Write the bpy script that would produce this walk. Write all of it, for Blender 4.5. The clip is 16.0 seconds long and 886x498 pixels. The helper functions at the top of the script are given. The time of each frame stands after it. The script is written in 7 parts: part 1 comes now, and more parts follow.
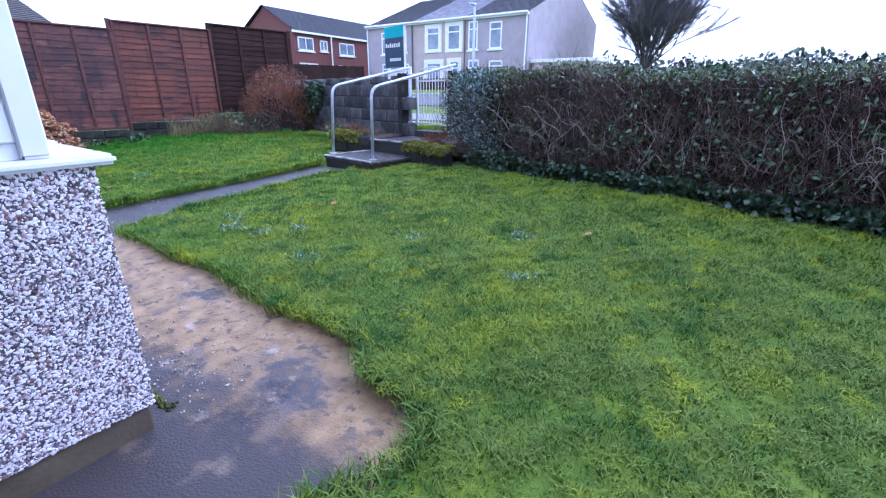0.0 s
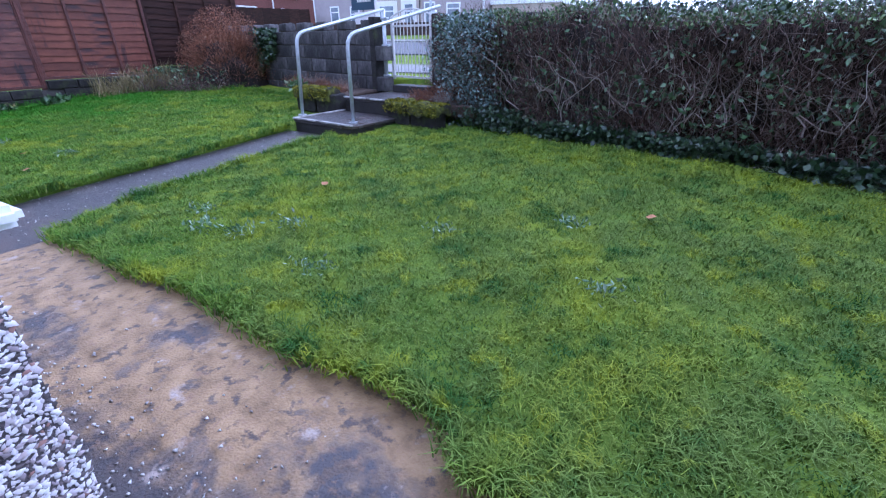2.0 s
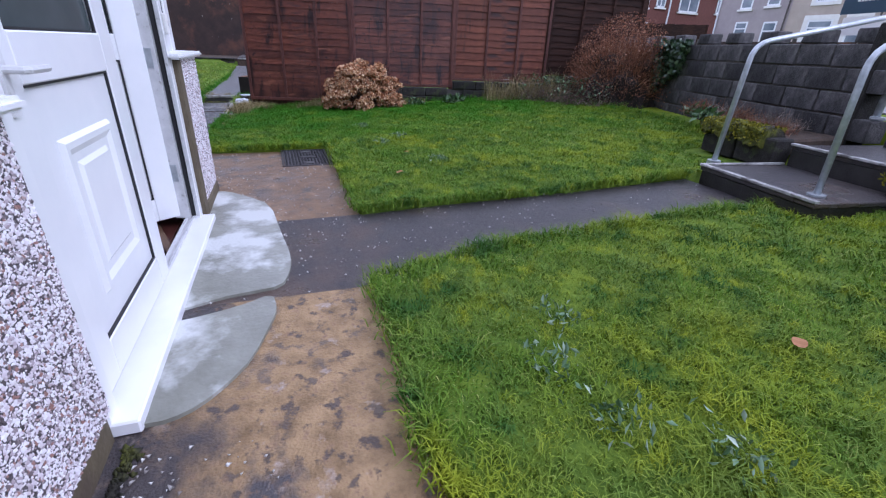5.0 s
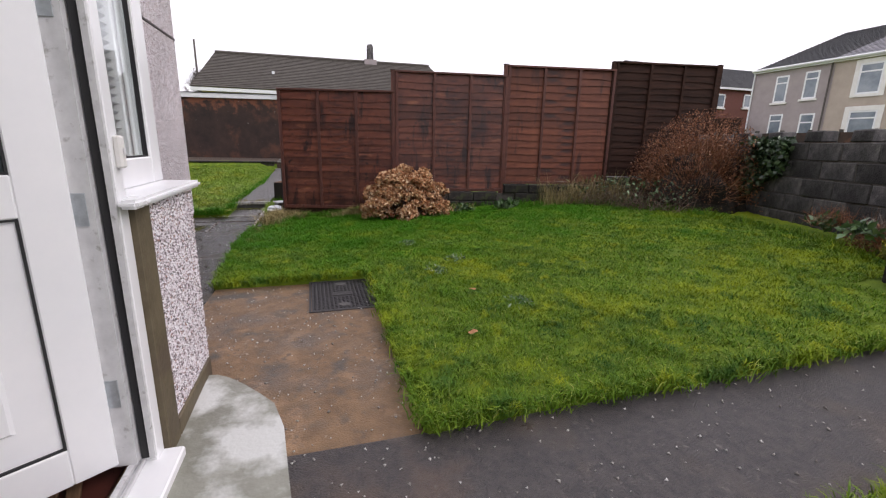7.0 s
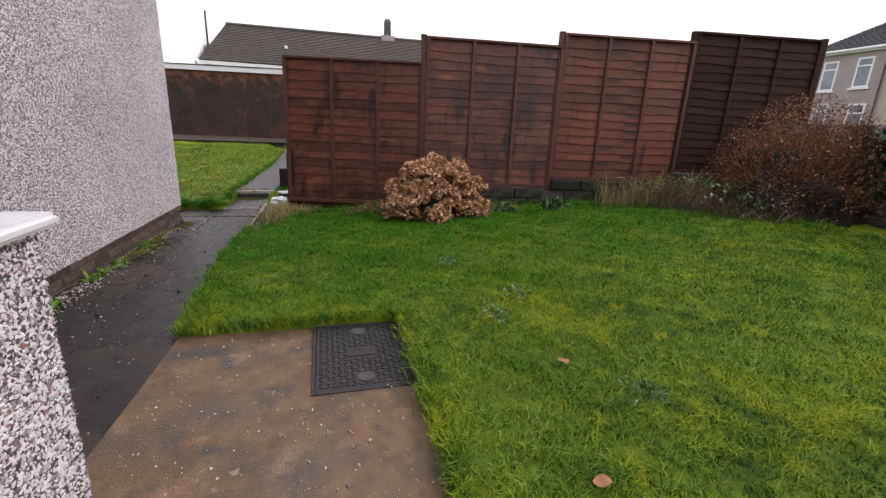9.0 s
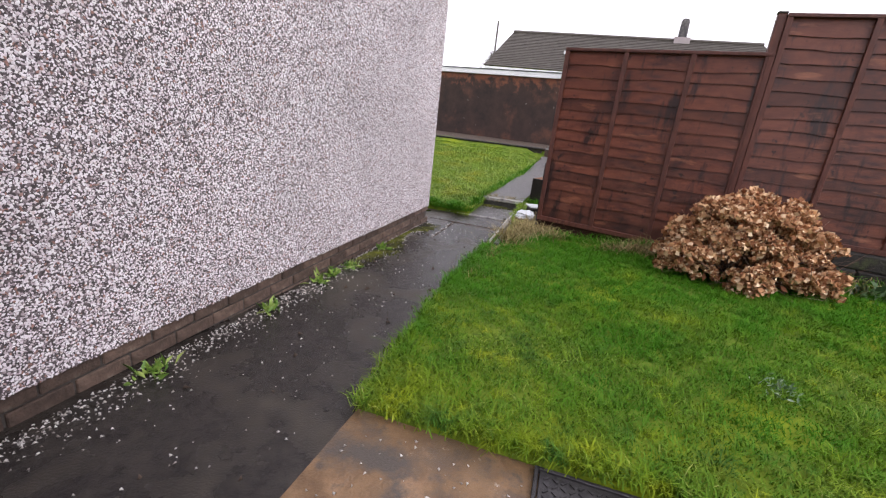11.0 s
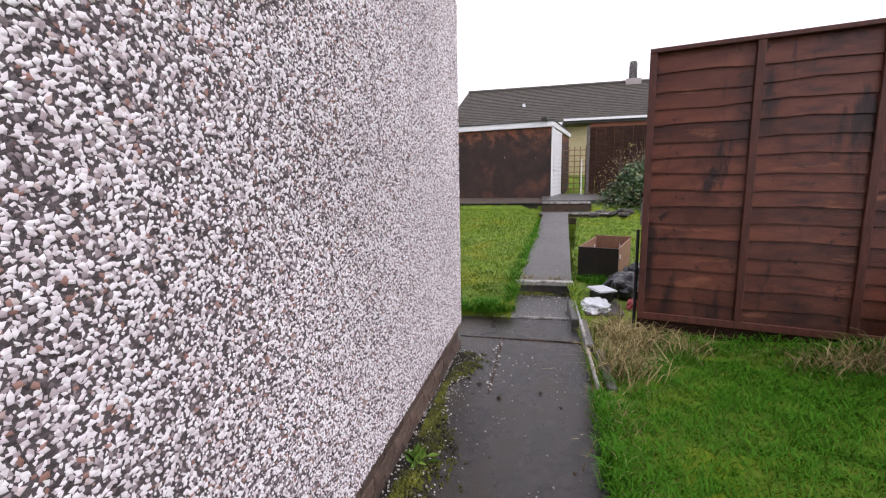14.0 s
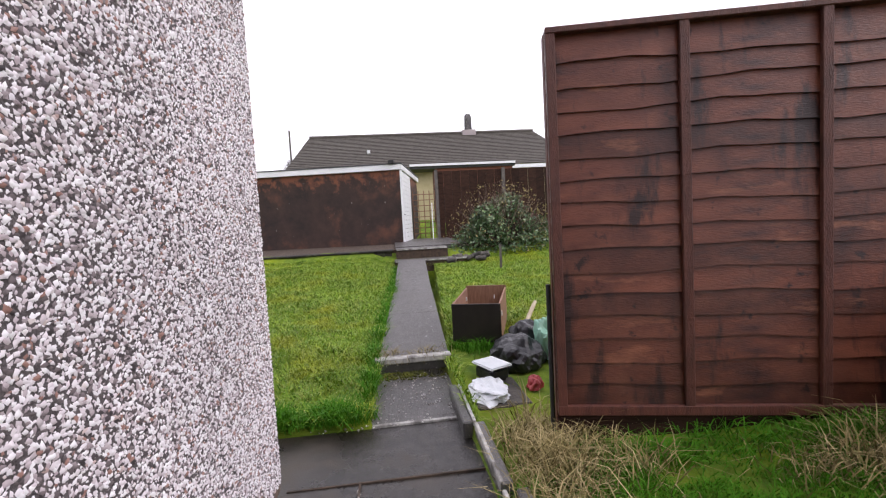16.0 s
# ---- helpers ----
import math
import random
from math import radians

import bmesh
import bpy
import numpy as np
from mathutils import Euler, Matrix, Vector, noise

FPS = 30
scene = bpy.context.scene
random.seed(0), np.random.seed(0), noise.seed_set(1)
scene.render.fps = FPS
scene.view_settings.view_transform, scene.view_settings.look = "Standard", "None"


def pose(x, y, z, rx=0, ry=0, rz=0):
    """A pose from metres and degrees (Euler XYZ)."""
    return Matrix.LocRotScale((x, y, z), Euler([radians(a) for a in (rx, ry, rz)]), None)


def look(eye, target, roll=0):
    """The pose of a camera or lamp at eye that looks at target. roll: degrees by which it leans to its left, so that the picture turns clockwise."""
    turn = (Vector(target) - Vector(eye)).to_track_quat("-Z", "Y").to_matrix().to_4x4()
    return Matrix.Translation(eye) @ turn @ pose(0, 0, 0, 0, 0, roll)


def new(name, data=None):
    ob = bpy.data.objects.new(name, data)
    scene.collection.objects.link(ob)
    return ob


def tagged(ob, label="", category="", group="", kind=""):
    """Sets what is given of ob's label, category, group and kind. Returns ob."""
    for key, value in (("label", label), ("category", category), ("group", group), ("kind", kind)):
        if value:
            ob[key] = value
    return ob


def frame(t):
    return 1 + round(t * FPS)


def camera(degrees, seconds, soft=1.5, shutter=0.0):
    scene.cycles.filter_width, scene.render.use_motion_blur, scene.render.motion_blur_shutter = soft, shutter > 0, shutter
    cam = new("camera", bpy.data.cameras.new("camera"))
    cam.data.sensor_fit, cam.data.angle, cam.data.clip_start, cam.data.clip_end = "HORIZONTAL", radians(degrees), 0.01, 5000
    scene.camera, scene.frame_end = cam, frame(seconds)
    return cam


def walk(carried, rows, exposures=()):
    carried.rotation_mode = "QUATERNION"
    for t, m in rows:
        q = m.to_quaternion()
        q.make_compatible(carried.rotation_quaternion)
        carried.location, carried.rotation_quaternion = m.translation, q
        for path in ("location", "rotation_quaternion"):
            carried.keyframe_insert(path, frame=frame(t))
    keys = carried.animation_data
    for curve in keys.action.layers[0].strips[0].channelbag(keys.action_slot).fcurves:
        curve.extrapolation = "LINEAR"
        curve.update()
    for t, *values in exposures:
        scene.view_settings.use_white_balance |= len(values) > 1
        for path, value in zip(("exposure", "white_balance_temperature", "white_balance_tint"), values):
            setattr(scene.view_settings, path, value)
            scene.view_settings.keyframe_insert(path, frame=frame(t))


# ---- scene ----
cam = camera(91.1, 16.0, soft=1.2)
PATH = [
    (0, (-0.009, 0.128, 1.128), (-1.053, 1.696, 0.456), 0.4),
    (0.5, (-0.172, 0.191, 1.17), (-1.327, 1.68, 0.5), 0.7),
    (1, (-0.359, 0.247, 1.161), (-1.524, 1.68, 0.393), 0.9),
    (1.5, (-0.574, 0.351, 1.156), (-1.578, 1.892, 0.371), -1.7),
    (2, (-0.771, 0.447, 1.151), (-1.612, 2.041, 0.283), -0.1),
    (2.5, (-0.991, 0.606, 1.165), (-1.986, 2.103, 0.289), 0.3),
    (3, (-1.194, 0.737, 1.115), (-2.455, 1.988, 0.196), 0.2),
    (3.5, (-1.445, 0.881, 1.108), (-2.85, 1.983, 0.208), 0.5),
    (4, (-1.707, 1.002, 1.103), (-3.202, 1.967, 0.191), 1.7),
    (4.2, (-1.811, 1.047, 1.078), (-3.393, 1.916, 0.216), 1.2),
    (6.3, (-3.231, 1.266, 1.172), (-4.983, 1.719, 0.321), 1.9),
    (6.5, (-3.355, 1.27, 1.2), (-5.154, 1.766, 0.48), 1.9),
    (7, (-3.654, 1.238, 1.186), (-5.518, 1.789, 0.714), 1.2),
    (7.5, (-3.94, 1.211, 1.218), (-5.778, 1.852, 0.762), 1.3),
    (8, (-4.265, 1.272, 1.197), (-6.118, 1.879, 0.753), 2.1),
    (8.5, (-4.562, 1.284, 1.211), (-6.401, 1.89, 0.712), 3.0),
    (9, (-4.916, 1.256, 1.2), (-6.773, 1.759, 0.654), 2.6),
    (9.5, (-5.244, 1.265, 1.21), (-7.134, 1.642, 0.679), 2.7),
    (10, (-5.513, 1.234, 1.233), (-7.441, 1.224, 0.702), 3.5),
    (12.3, (-6.915, 0.594, 1.117), (-8.681, -0.196, 0.611), 4.9),
    (12.5, (-7.048, 0.477, 1.12), (-8.86, -0.255, 0.694), 0.7),
    (13, (-7.31, 0.33, 1.165), (-9.164, -0.282, 0.733), 1.1),
    (13.5, (-7.622, 0.128, 1.126), (-9.504, -0.509, 0.897), -1.7),
    (14, (-7.932, 0.016, 1.148), (-9.858, -0.419, 0.829), -1.2),
    (14.5, (-8.268, -0.06, 1.119), (-10.24, -0.11, 0.789), -2.7),
    (15, (-8.634, -0.095, 1.12), (-10.596, 0.085, 0.771), -3.0),
    (15.3, (-8.804, -0.029, 1.112), (-10.773, 0.171, 0.82), -4.2),
    (15.5, (-8.922, -0.03, 1.116), (-10.893, 0.161, 0.838), -4.5),
    (16, (-9.238, -0.053, 1.099), (-11.22, 0.182, 0.97), -3.1),
]
EXPOSURES = [(0.0, 1.26, 4570, 26), (1.0, 1.06, 4570, 26), (3.0, 1.1, 4570, 26), (4.2, 0.8, 4570, 26), (6.3, 0.56, 6500, 18), (8.6, 0.35, 6500, 18), (9.4, 0.63, 6500, 18), (10.0, 0.76, 6500, 18), (12.3, 0.97, 6250, 20), (14.0, 0.74, 6350, 19), (16.0, 0.8, 6400, 19)]
walk(cam, [(t, look(eye, target, roll)) for t, eye, target, roll in PATH], EXPOSURES)

# ---- light ----
SUN_EL, SUN_AZ = radians(38), radians(35)
world = bpy.data.worlds.new("overcast")
scene.world = world
world.use_nodes = True
wn, wl = world.node_tree.nodes, world.node_tree.links
wn.clear()
w_out, w_bg = wn.new("ShaderNodeOutputWorld"), wn.new("ShaderNodeBackground")
w_sky, w_mix, w_scale = wn.new("ShaderNodeTexSky"), wn.new("ShaderNodeMix"), wn.new("ShaderNodeVectorMath")
w_sky.sky_type, w_sky.sun_disc = "NISHITA", False
w_sky.sun_elevation, w_sky.sun_rotation = SUN_EL, SUN_AZ
w_scale.operation = "SCALE"
w_scale.inputs["Scale"].default_value = 0.12
w_mix.data_type = "RGBA"
w_mix.inputs[0].default_value = 0.88
w_mix.inputs[7].default_value = (1.0, 0.99, 1.03, 1)
wl.new(w_sky.outputs[0], w_scale.inputs[0])
wl.new(w_scale.outputs[0], w_mix.inputs[6])
wl.new(w_mix.outputs[2], w_bg.inputs[0])
wl.new(w_bg.outputs[0], w_out.inputs[0])
w_bg.inputs[1].default_value = 1.0
sun_data = bpy.data.lights.new("sun", "SUN")
sun_data.energy, sun_data.angle, sun_data.color = 0.7, radians(25), (1.0, 0.97, 0.93)
sun = new("sun", sun_data)
sun_dir = Vector((math.sin(SUN_AZ) * math.cos(SUN_EL), math.cos(SUN_AZ) * math.cos(SUN_EL), math.sin(SUN_EL)))
sun.matrix_world = look(sun_dir * 50, (0, 0, 0))


# ---- materials ----
def mat(name, c1, c2, scale=6.0, rough=0.8, bump=0.0, bump_scale=60.0, c3=None, scale3=1.2, cut3=(0.5, 0.65), island=0.0, obj_rand=0.0,
        metal=0.0, spec=0.5, stretch=(1, 1, 1), rough2=None, detail=6):
    """A surface: two tones in a noise, a third tone in larger patches, bump, and brightness varied by piece or by island."""
    m = bpy.data.materials.new(name)
    m.use_nodes = True
    n, l = m.node_tree.nodes, m.node_tree.links
    b = n["Principled BSDF"]
    co = n.new("ShaderNodeTexCoord")
    mp = n.new("ShaderNodeMapping")
    mp.inputs["Scale"].default_value = stretch
    l.new(co.outputs["Object"], mp.inputs[0])
    vec = mp.outputs[0]
    t = n.new("ShaderNodeTexNoise")
    t.inputs["Scale"].default_value, t.inputs["Detail"].default_value = scale, detail
    t.inputs["Roughness"].default_value = 0.65
    l.new(vec, t.inputs["Vector"])
    r = n.new("ShaderNodeValToRGB")
    r.color_ramp.elements[0].position, r.color_ramp.elements[1].position = 0.33, 0.67
    r.color_ramp.elements[0].color, r.color_ramp.elements[1].color = (*c1, 1), (*c2, 1)
    l.new(t.outputs[0], r.inputs[0])
    col = r.outputs[0]
    if c3:
        t3 = n.new("ShaderNodeTexNoise")
        t3.inputs["Scale"].default_value, t3.inputs["Detail"].default_value = scale3, 5
        t3.inputs["Roughness"].default_value = 0.6
        l.new(vec, t3.inputs["Vector"])
        mr = n.new("ShaderNodeMapRange")
        mr.inputs["From Min"].default_value, mr.inputs["From Max"].default_value = cut3
        l.new(t3.outputs[0], mr.inputs[0])
        mx = n.new("ShaderNodeMix")
        mx.data_type = "RGBA"
        mx.inputs[7].default_value = (*c3, 1)
        l.new(mr.outputs[0], mx.inputs[0])
        l.new(col, mx.inputs[6])
        col = mx.outputs[2]
        if rough2 is not None:
            rr = n.new("ShaderNodeMapRange")
            rr.inputs["To Min"].default_value, rr.inputs["To Max"].default_value = rough, rough2
            l.new(mr.outputs[0], rr.inputs[0])
            l.new(rr.outputs[0], b.inputs["Roughness"])
    if island or obj_rand:
        src = n.new("ShaderNodeNewGeometry").outputs["Random Per Island"] if island else n.new("ShaderNodeObjectInfo").outputs["Random"]
        amt = island or obj_rand
        ma = n.new("ShaderNodeMapRange")
        ma.inputs["To Min"].default_value, ma.inputs["To Max"].default_value = 1 - amt, 1 + amt
        l.new(src, ma.inputs[0])
        hs = n.new("ShaderNodeHueSaturation")
        l.new(ma.outputs[0], hs.inputs["Value"])
        l.new(col, hs.inputs["Color"])
        col = hs.outputs[0]
    l.new(col, b.inputs["Base Color"])
    if not (c3 and rough2 is not None):
        b.inputs["Roughness"].default_value = rough
    b.inputs["Metallic"].default_value = metal
    b.inputs["Specular IOR Level"].default_value = spec
    if bump:
        tb = n.new("ShaderNodeTexNoise")
        tb.inputs["Scale"].default_value, tb.inputs["Detail"].default_value = bump_scale, 6
        l.new(vec, tb.inputs["Vector"])
        bp = n.new("ShaderNodeBump")
        bp.inputs["Strength"].default_value, bp.inputs["Distance"].default_value = bump, 0.01
        l.new(tb.outputs[0], bp.inputs["Height"])
        l.new(bp.outputs[0], b.inputs["Normal"])
    return m


def chips_mat(name, stops, rough=0.6, spec=0.5):
    """Chips or leaves whose colour is drawn from a ramp, one draw for each island."""
    m = bpy.data.materials.new(name)
    m.use_nodes = True
    n, l = m.node_tree.nodes, m.node_tree.links
    r = n.new("ShaderNodeValToRGB")
    r.color_ramp.interpolation = "LINEAR"
    while len(r.color_ramp.elements) < len(stops):
        r.color_ramp.elements.new(0.5)
    for e, (p, c) in zip(r.color_ramp.elements, stops):
        e.position, e.color = p, (*c, 1)
    l.new(n.new("ShaderNodeNewGeometry").outputs["Random Per Island"], r.inputs[0])
    t = n.new("ShaderNodeTexNoise")
    t.inputs["Scale"].default_value = 1.3
    l.new(n.new("ShaderNodeTexCoord").outputs["Object"], t.inputs["Vector"])
    mr = n.new("ShaderNodeMapRange")
    mr.inputs["To Min"].default_value, mr.inputs["To Max"].default_value = 0.75, 1.25
    l.new(t.outputs[0], mr.inputs[0])
    hs = n.new("ShaderNodeHueSaturation")
    l.new(r.outputs[0], hs.inputs["Color"])
    l.new(mr.outputs[0], hs.inputs["Value"])
    l.new(hs.outputs[0], n["Principled BSDF"].inputs["Base Color"])
    n["Principled BSDF"].inputs["Roughness"].default_value = rough
    n["Principled BSDF"].inputs["Specular IOR Level"].default_value = spec
    return m


def patch_mix(m, color, scale, lo, hi, shift=None, world=False, stretch=None):
    """Blend a colour into a material in patches of noise; shift: (axis, zero, slope) leans the noise along an axis."""
    n, l = m.node_tree.nodes, m.node_tree.links
    b = n["Principled BSDF"]
    src = b.inputs["Base Color"].links[0].from_socket
    co = n.new("ShaderNodeTexCoord")
    t = n.new("ShaderNodeTexNoise")
    t.inputs["Scale"].default_value, t.inputs["Detail"].default_value, t.inputs["Roughness"].default_value = scale, 6, 0.62
    where = n.new("ShaderNodeNewGeometry").outputs["Position"] if world else co.outputs["Object"]
    if stretch:
        mp = n.new("ShaderNodeMapping")
        mp.inputs["Scale"].default_value = stretch
        l.new(where, mp.inputs[0])
        where = mp.outputs[0]
    l.new(where, t.inputs["Vector"])
    fac = t.outputs[0]
    if shift:
        sx = n.new("ShaderNodeSeparateXYZ")
        l.new(co.outputs["Object"], sx.inputs[0])
        ma = n.new("ShaderNodeMath")
        ma.operation = "MULTIPLY_ADD"
        ma.inputs[1].default_value, ma.inputs[2].default_value = shift[2], -shift[1] * shift[2]
        l.new(sx.outputs[shift[0]], ma.inputs[0])
        mb = n.new("ShaderNodeMath")
        mb.operation = "ADD"
        l.new(ma.outputs[0], mb.inputs[0])
        l.new(fac, mb.inputs[1])
        fac = mb.outputs[0]
    mr = n.new("ShaderNodeMapRange")
    mr.inputs["From Min"].default_value, mr.inputs["From Max"].default_value = lo, hi
    l.new(fac, mr.inputs[0])
    mx = n.new("ShaderNodeMix")
    mx.data_type = "RGBA"
    mx.inputs[7].default_value = (*color, 1)
    l.new(mr.outputs[0], mx.inputs[0])
    l.new(src, mx.inputs[6])
    l.new(mx.outputs[2], b.inputs["Base Color"])
    return m


M_GROUND = mat("turf", (0.06, 0.11, 0.012), (0.15, 0.22, 0.02), 9, 0.95, 0.6, 90, spec=0.2, c3=(0.2, 0.26, 0.01), scale3=1.1, cut3=(0.5, 0.68))
M_FARLAND = mat("far_land", (0.03, 0.05, 0.02), (0.06, 0.07, 0.04), 0.05, 0.95)
M_SOIL = mat("soil", (0.035, 0.025, 0.018), (0.09, 0.06, 0.04), 14, 0.95, 0.8, 60)
M_CONC = mat("brown_concrete", (0.19, 0.12, 0.055), (0.47, 0.315, 0.16), 11, 0.5, 0.6, 110, spec=0.3, c3=(0.085, 0.075, 0.075), scale3=1.7, cut3=(0.55, 0.63), rough2=0.14, detail=9)
M_CONC2 = mat("brown_concrete_slab", (0.14, 0.08, 0.038), (0.26, 0.158, 0.08), 9, 0.5, 0.6, 110, c3=(0.12, 0.095, 0.075), scale3=2.2, cut3=(0.5, 0.75), rough2=0.22, detail=9)
patch_mix(M_CONC2, (0.09, 0.075, 0.062), 3.5, 0.54, 0.66)
patch_mix(M_CONC2, (0.36, 0.22, 0.12), 6, 0.54, 0.68)
patch_mix(M_CONC2, (0.4, 0.33, 0.26), 16, 0.64, 0.72)
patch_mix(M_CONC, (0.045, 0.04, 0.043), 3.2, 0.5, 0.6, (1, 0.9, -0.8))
patch_mix(M_CONC, (0.13, 0.09, 0.06), 14, 0.54, 0.62)
patch_mix(M_CONC, (0.44, 0.36, 0.3), 9, 0.6, 0.7)
M_TARMAC = mat("wet_tarmac", (0.032, 0.029, 0.031), (0.085, 0.074, 0.07), 30, 0.36, 0.8, 130, c3=(0.095, 0.072, 0.056), scale3=1.5, cut3=(0.5, 0.66), rough2=0.22)
patch_mix(M_TARMAC, (0.15, 0.095, 0.065), 2.2, 0.5, 0.85, (1, 1.5, -0.35))
patch_mix(M_TARMAC, (0.16, 0.14, 0.13), 24, 0.63, 0.7)
M_RISER = mat("black_wet_riser", (0.012, 0.011, 0.01), (0.03, 0.027, 0.024), 10, 0.5, 0.6, 60)
M_BLACKBLOCK = mat("blackened_block", (0.009, 0.008, 0.007), (0.032, 0.029, 0.024), 12, 0.9, 0.9, 70, c3=(0.05, 0.06, 0.02), scale3=4, cut3=(0.56, 0.68), obj_rand=0.3)
M_SIDE = mat("wet_dark_concrete", (0.014, 0.012, 0.011), (0.038, 0.033, 0.028), 14, 0.26, 0.4, 130, c3=(0.06, 0.05, 0.038), scale3=2.0, cut3=(0.52, 0.66), rough2=0.6, spec=0.45)
M_CEMENT = mat("new_cement", (0.2, 0.2, 0.16), (0.3, 0.3, 0.25), 5, 0.35, 0.3, 50, c3=(0.62, 0.63, 0.6), scale3=2.6, cut3=(0.48, 0.6), rough2=0.6)
M_SLAB = mat("slab_concrete", (0.055, 0.052, 0.05), (0.11, 0.103, 0.098), 12, 0.4, 0.5, 120, c3=(0.07, 0.065, 0.06), scale3=2.5)
M_PALE = mat("lichen_edge", (0.3, 0.29, 0.27), (0.6, 0.59, 0.56), 18, 0.8, 0.5, 120, c3=(0.12, 0.11, 0.1), scale3=6)
M_DASHBACK = mat("dash_mortar", (0.06, 0.051, 0.052), (0.145, 0.123, 0.125), 40, 0.95, 0.8, 150)
M_CHIPS = chips_mat("spar_chips", [(0.0, (0.045, 0.038, 0.04)), (0.1, (0.18, 0.145, 0.15)), (0.21, (0.5, 0.42, 0.44)), (0.4, (0.78, 0.71, 0.74)), (0.7, (0.92, 0.88, 0.91)), (0.92, (0.95, 0.93, 0.94)), (0.955, (0.4, 0.23, 0.19)), (1.0, (0.3, 0.16, 0.13))], 0.6)
M_PLINTH = mat("painted_plinth", (0.085, 0.066, 0.036), (0.15, 0.12, 0.072), 6, 0.7, 0.3, 60, c3=(0.1, 0.075, 0.05), scale3=5)
M_BRICK = mat("plinth_brick", (0.06, 0.04, 0.03), (0.15, 0.1, 0.075), 22, 0.85, 0.8, 90, c3=(0.2, 0.17, 0.13), scale3=9, cut3=(0.58, 0.7), obj_rand=0.35)
M_MORTAR = mat("mortar", (0.05, 0.045, 0.04), (0.09, 0.08, 0.07), 20, 0.95, 0.5, 100)
M_UPVC = mat("white_upvc", (0.82, 0.83, 0.84), (0.9, 0.9, 0.9), 2, 0.25)
M_UPVC_DIRTY = mat("worn_aluminium_channel", (0.55, 0.55, 0.55), (0.7, 0.7, 0.7), 14, 0.45, c3=(0.3, 0.29, 0.27), scale3=30, cut3=(0.6, 0.75))
M_GASKET = mat("black_gasket", (0.012, 0.012, 0.014), (0.02, 0.02, 0.02), 5, 0.6)
M_DARK = mat("dark_interior", (0.03, 0.025, 0.02), (0.05, 0.04, 0.035), 5, 0.8)
M_REDFLOOR = mat("red_tile_floor", (0.06, 0.018, 0.014), (0.1, 0.03, 0.022), 8, 0.4)
M_WOODMAT = mat("oak_mat", (0.1, 0.055, 0.03), (0.19, 0.11, 0.06), 20, 0.6, stretch=(1, 8, 1))
M_BLIND = mat("blind_slat", (0.5, 0.52, 0.52), (0.6, 0.62, 0.62), 4, 0.5)
M_FENCE = mat("red_brown_fence", (0.075, 0.021, 0.012), (0.14, 0.044, 0.024), 5, 0.4, 0.25, 60, c3=(0.03, 0.011, 0.01), scale3=2.6, cut3=(0.58, 0.74), obj_rand=0.33, stretch=(0.7, 1, 2.6))
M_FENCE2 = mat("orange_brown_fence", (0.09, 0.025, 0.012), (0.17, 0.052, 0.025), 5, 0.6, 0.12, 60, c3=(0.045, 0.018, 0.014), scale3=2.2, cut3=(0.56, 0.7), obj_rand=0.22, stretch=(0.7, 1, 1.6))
M_FENCE_FRAME = mat("fence_frame", (0.06, 0.018, 0.012), (0.12, 0.036, 0.022), 8, 0.6, 0.5, 80, obj_rand=0.15, stretch=(3, 3, 0.7))
M_FENCE_DARK = mat("black_brown_fence", (0.016, 0.0075, 0.005), (0.045, 0.02, 0.013), 6, 0.8, 0.5, 60, obj_rand=0.25, stretch=(0.5, 1, 3))
M_FENCE_DARK.node_tree.nodes["Principled BSDF"].inputs["Specular IOR Level"].default_value = 0.2
M_STONE = mat("old_block", (0.055, 0.05, 0.045), (0.13, 0.115, 0.1), 12, 0.9, 0.9, 70, c3=(0.03, 0.03, 0.028), scale3=3, obj_rand=0.3)
M_BLOCKWALL = mat("weathered_block", (0.028, 0.027, 0.03), (0.135, 0.127, 0.122), 7, 0.9, 1.0, 50, c3=(0.012, 0.012, 0.014), scale3=2.4, cut3=(0.5, 0.68), obj_rand=0.5)
M_MOSS = mat("moss", (0.035, 0.042, 0.006), (0.17, 0.18, 0.015), 14, 0.95, 1.0, 60, c3=(0.025, 0.022, 0.015), scale3=5, cut3=(0.45, 0.6))
M_GALV = mat("galvanised_tube", (0.4, 0.43, 0.45), (0.58, 0.62, 0.64), 25, 0.42, 0.1, 60, metal=0.6)
M_GATE = mat("worn_white_gate_paint", (0.55, 0.53, 0.5), (0.7, 0.69, 0.67), 12, 0.5, 0.2, 60, c3=(0.22, 0.12, 0.07), scale3=14, cut3=(0.64, 0.72))
M_IRON = mat("cast_iron_cover", (0.03, 0.028, 0.03), (0.06, 0.056, 0.058), 20, 0.4, 0.4, 120, metal=0.3)
M_TWIG = chips_mat("twigs", [(0.0, (0.03, 0.015, 0.011)), (0.45, (0.1, 0.052, 0.037)), (0.82, (0.21, 0.135, 0.1)), (1.0, (0.5, 0.42, 0.34))], 0.8)
M_PALETWIG = chips_mat("pale_stems", [(0.0, (0.1, 0.07, 0.05)), (0.6, (0.25, 0.2, 0.16)), (1.0, (0.5, 0.44, 0.38))], 0.8)
M_LEAF = chips_mat("hedge_leaves", [(0.0, (0.02, 0.045, 0.018)), (0.5, (0.06, 0.12, 0.04)), (0.85, (0.13, 0.22, 0.09)), (1.0, (0.26, 0.34, 0.2))], 0.3)
M_PALELEAF = chips_mat("pale_weed_leaves", [(0.0, (0.06, 0.13, 0.04)), (0.7, (0.17, 0.28, 0.15)), (1.0, (0.42, 0.5, 0.38))], 0.4)
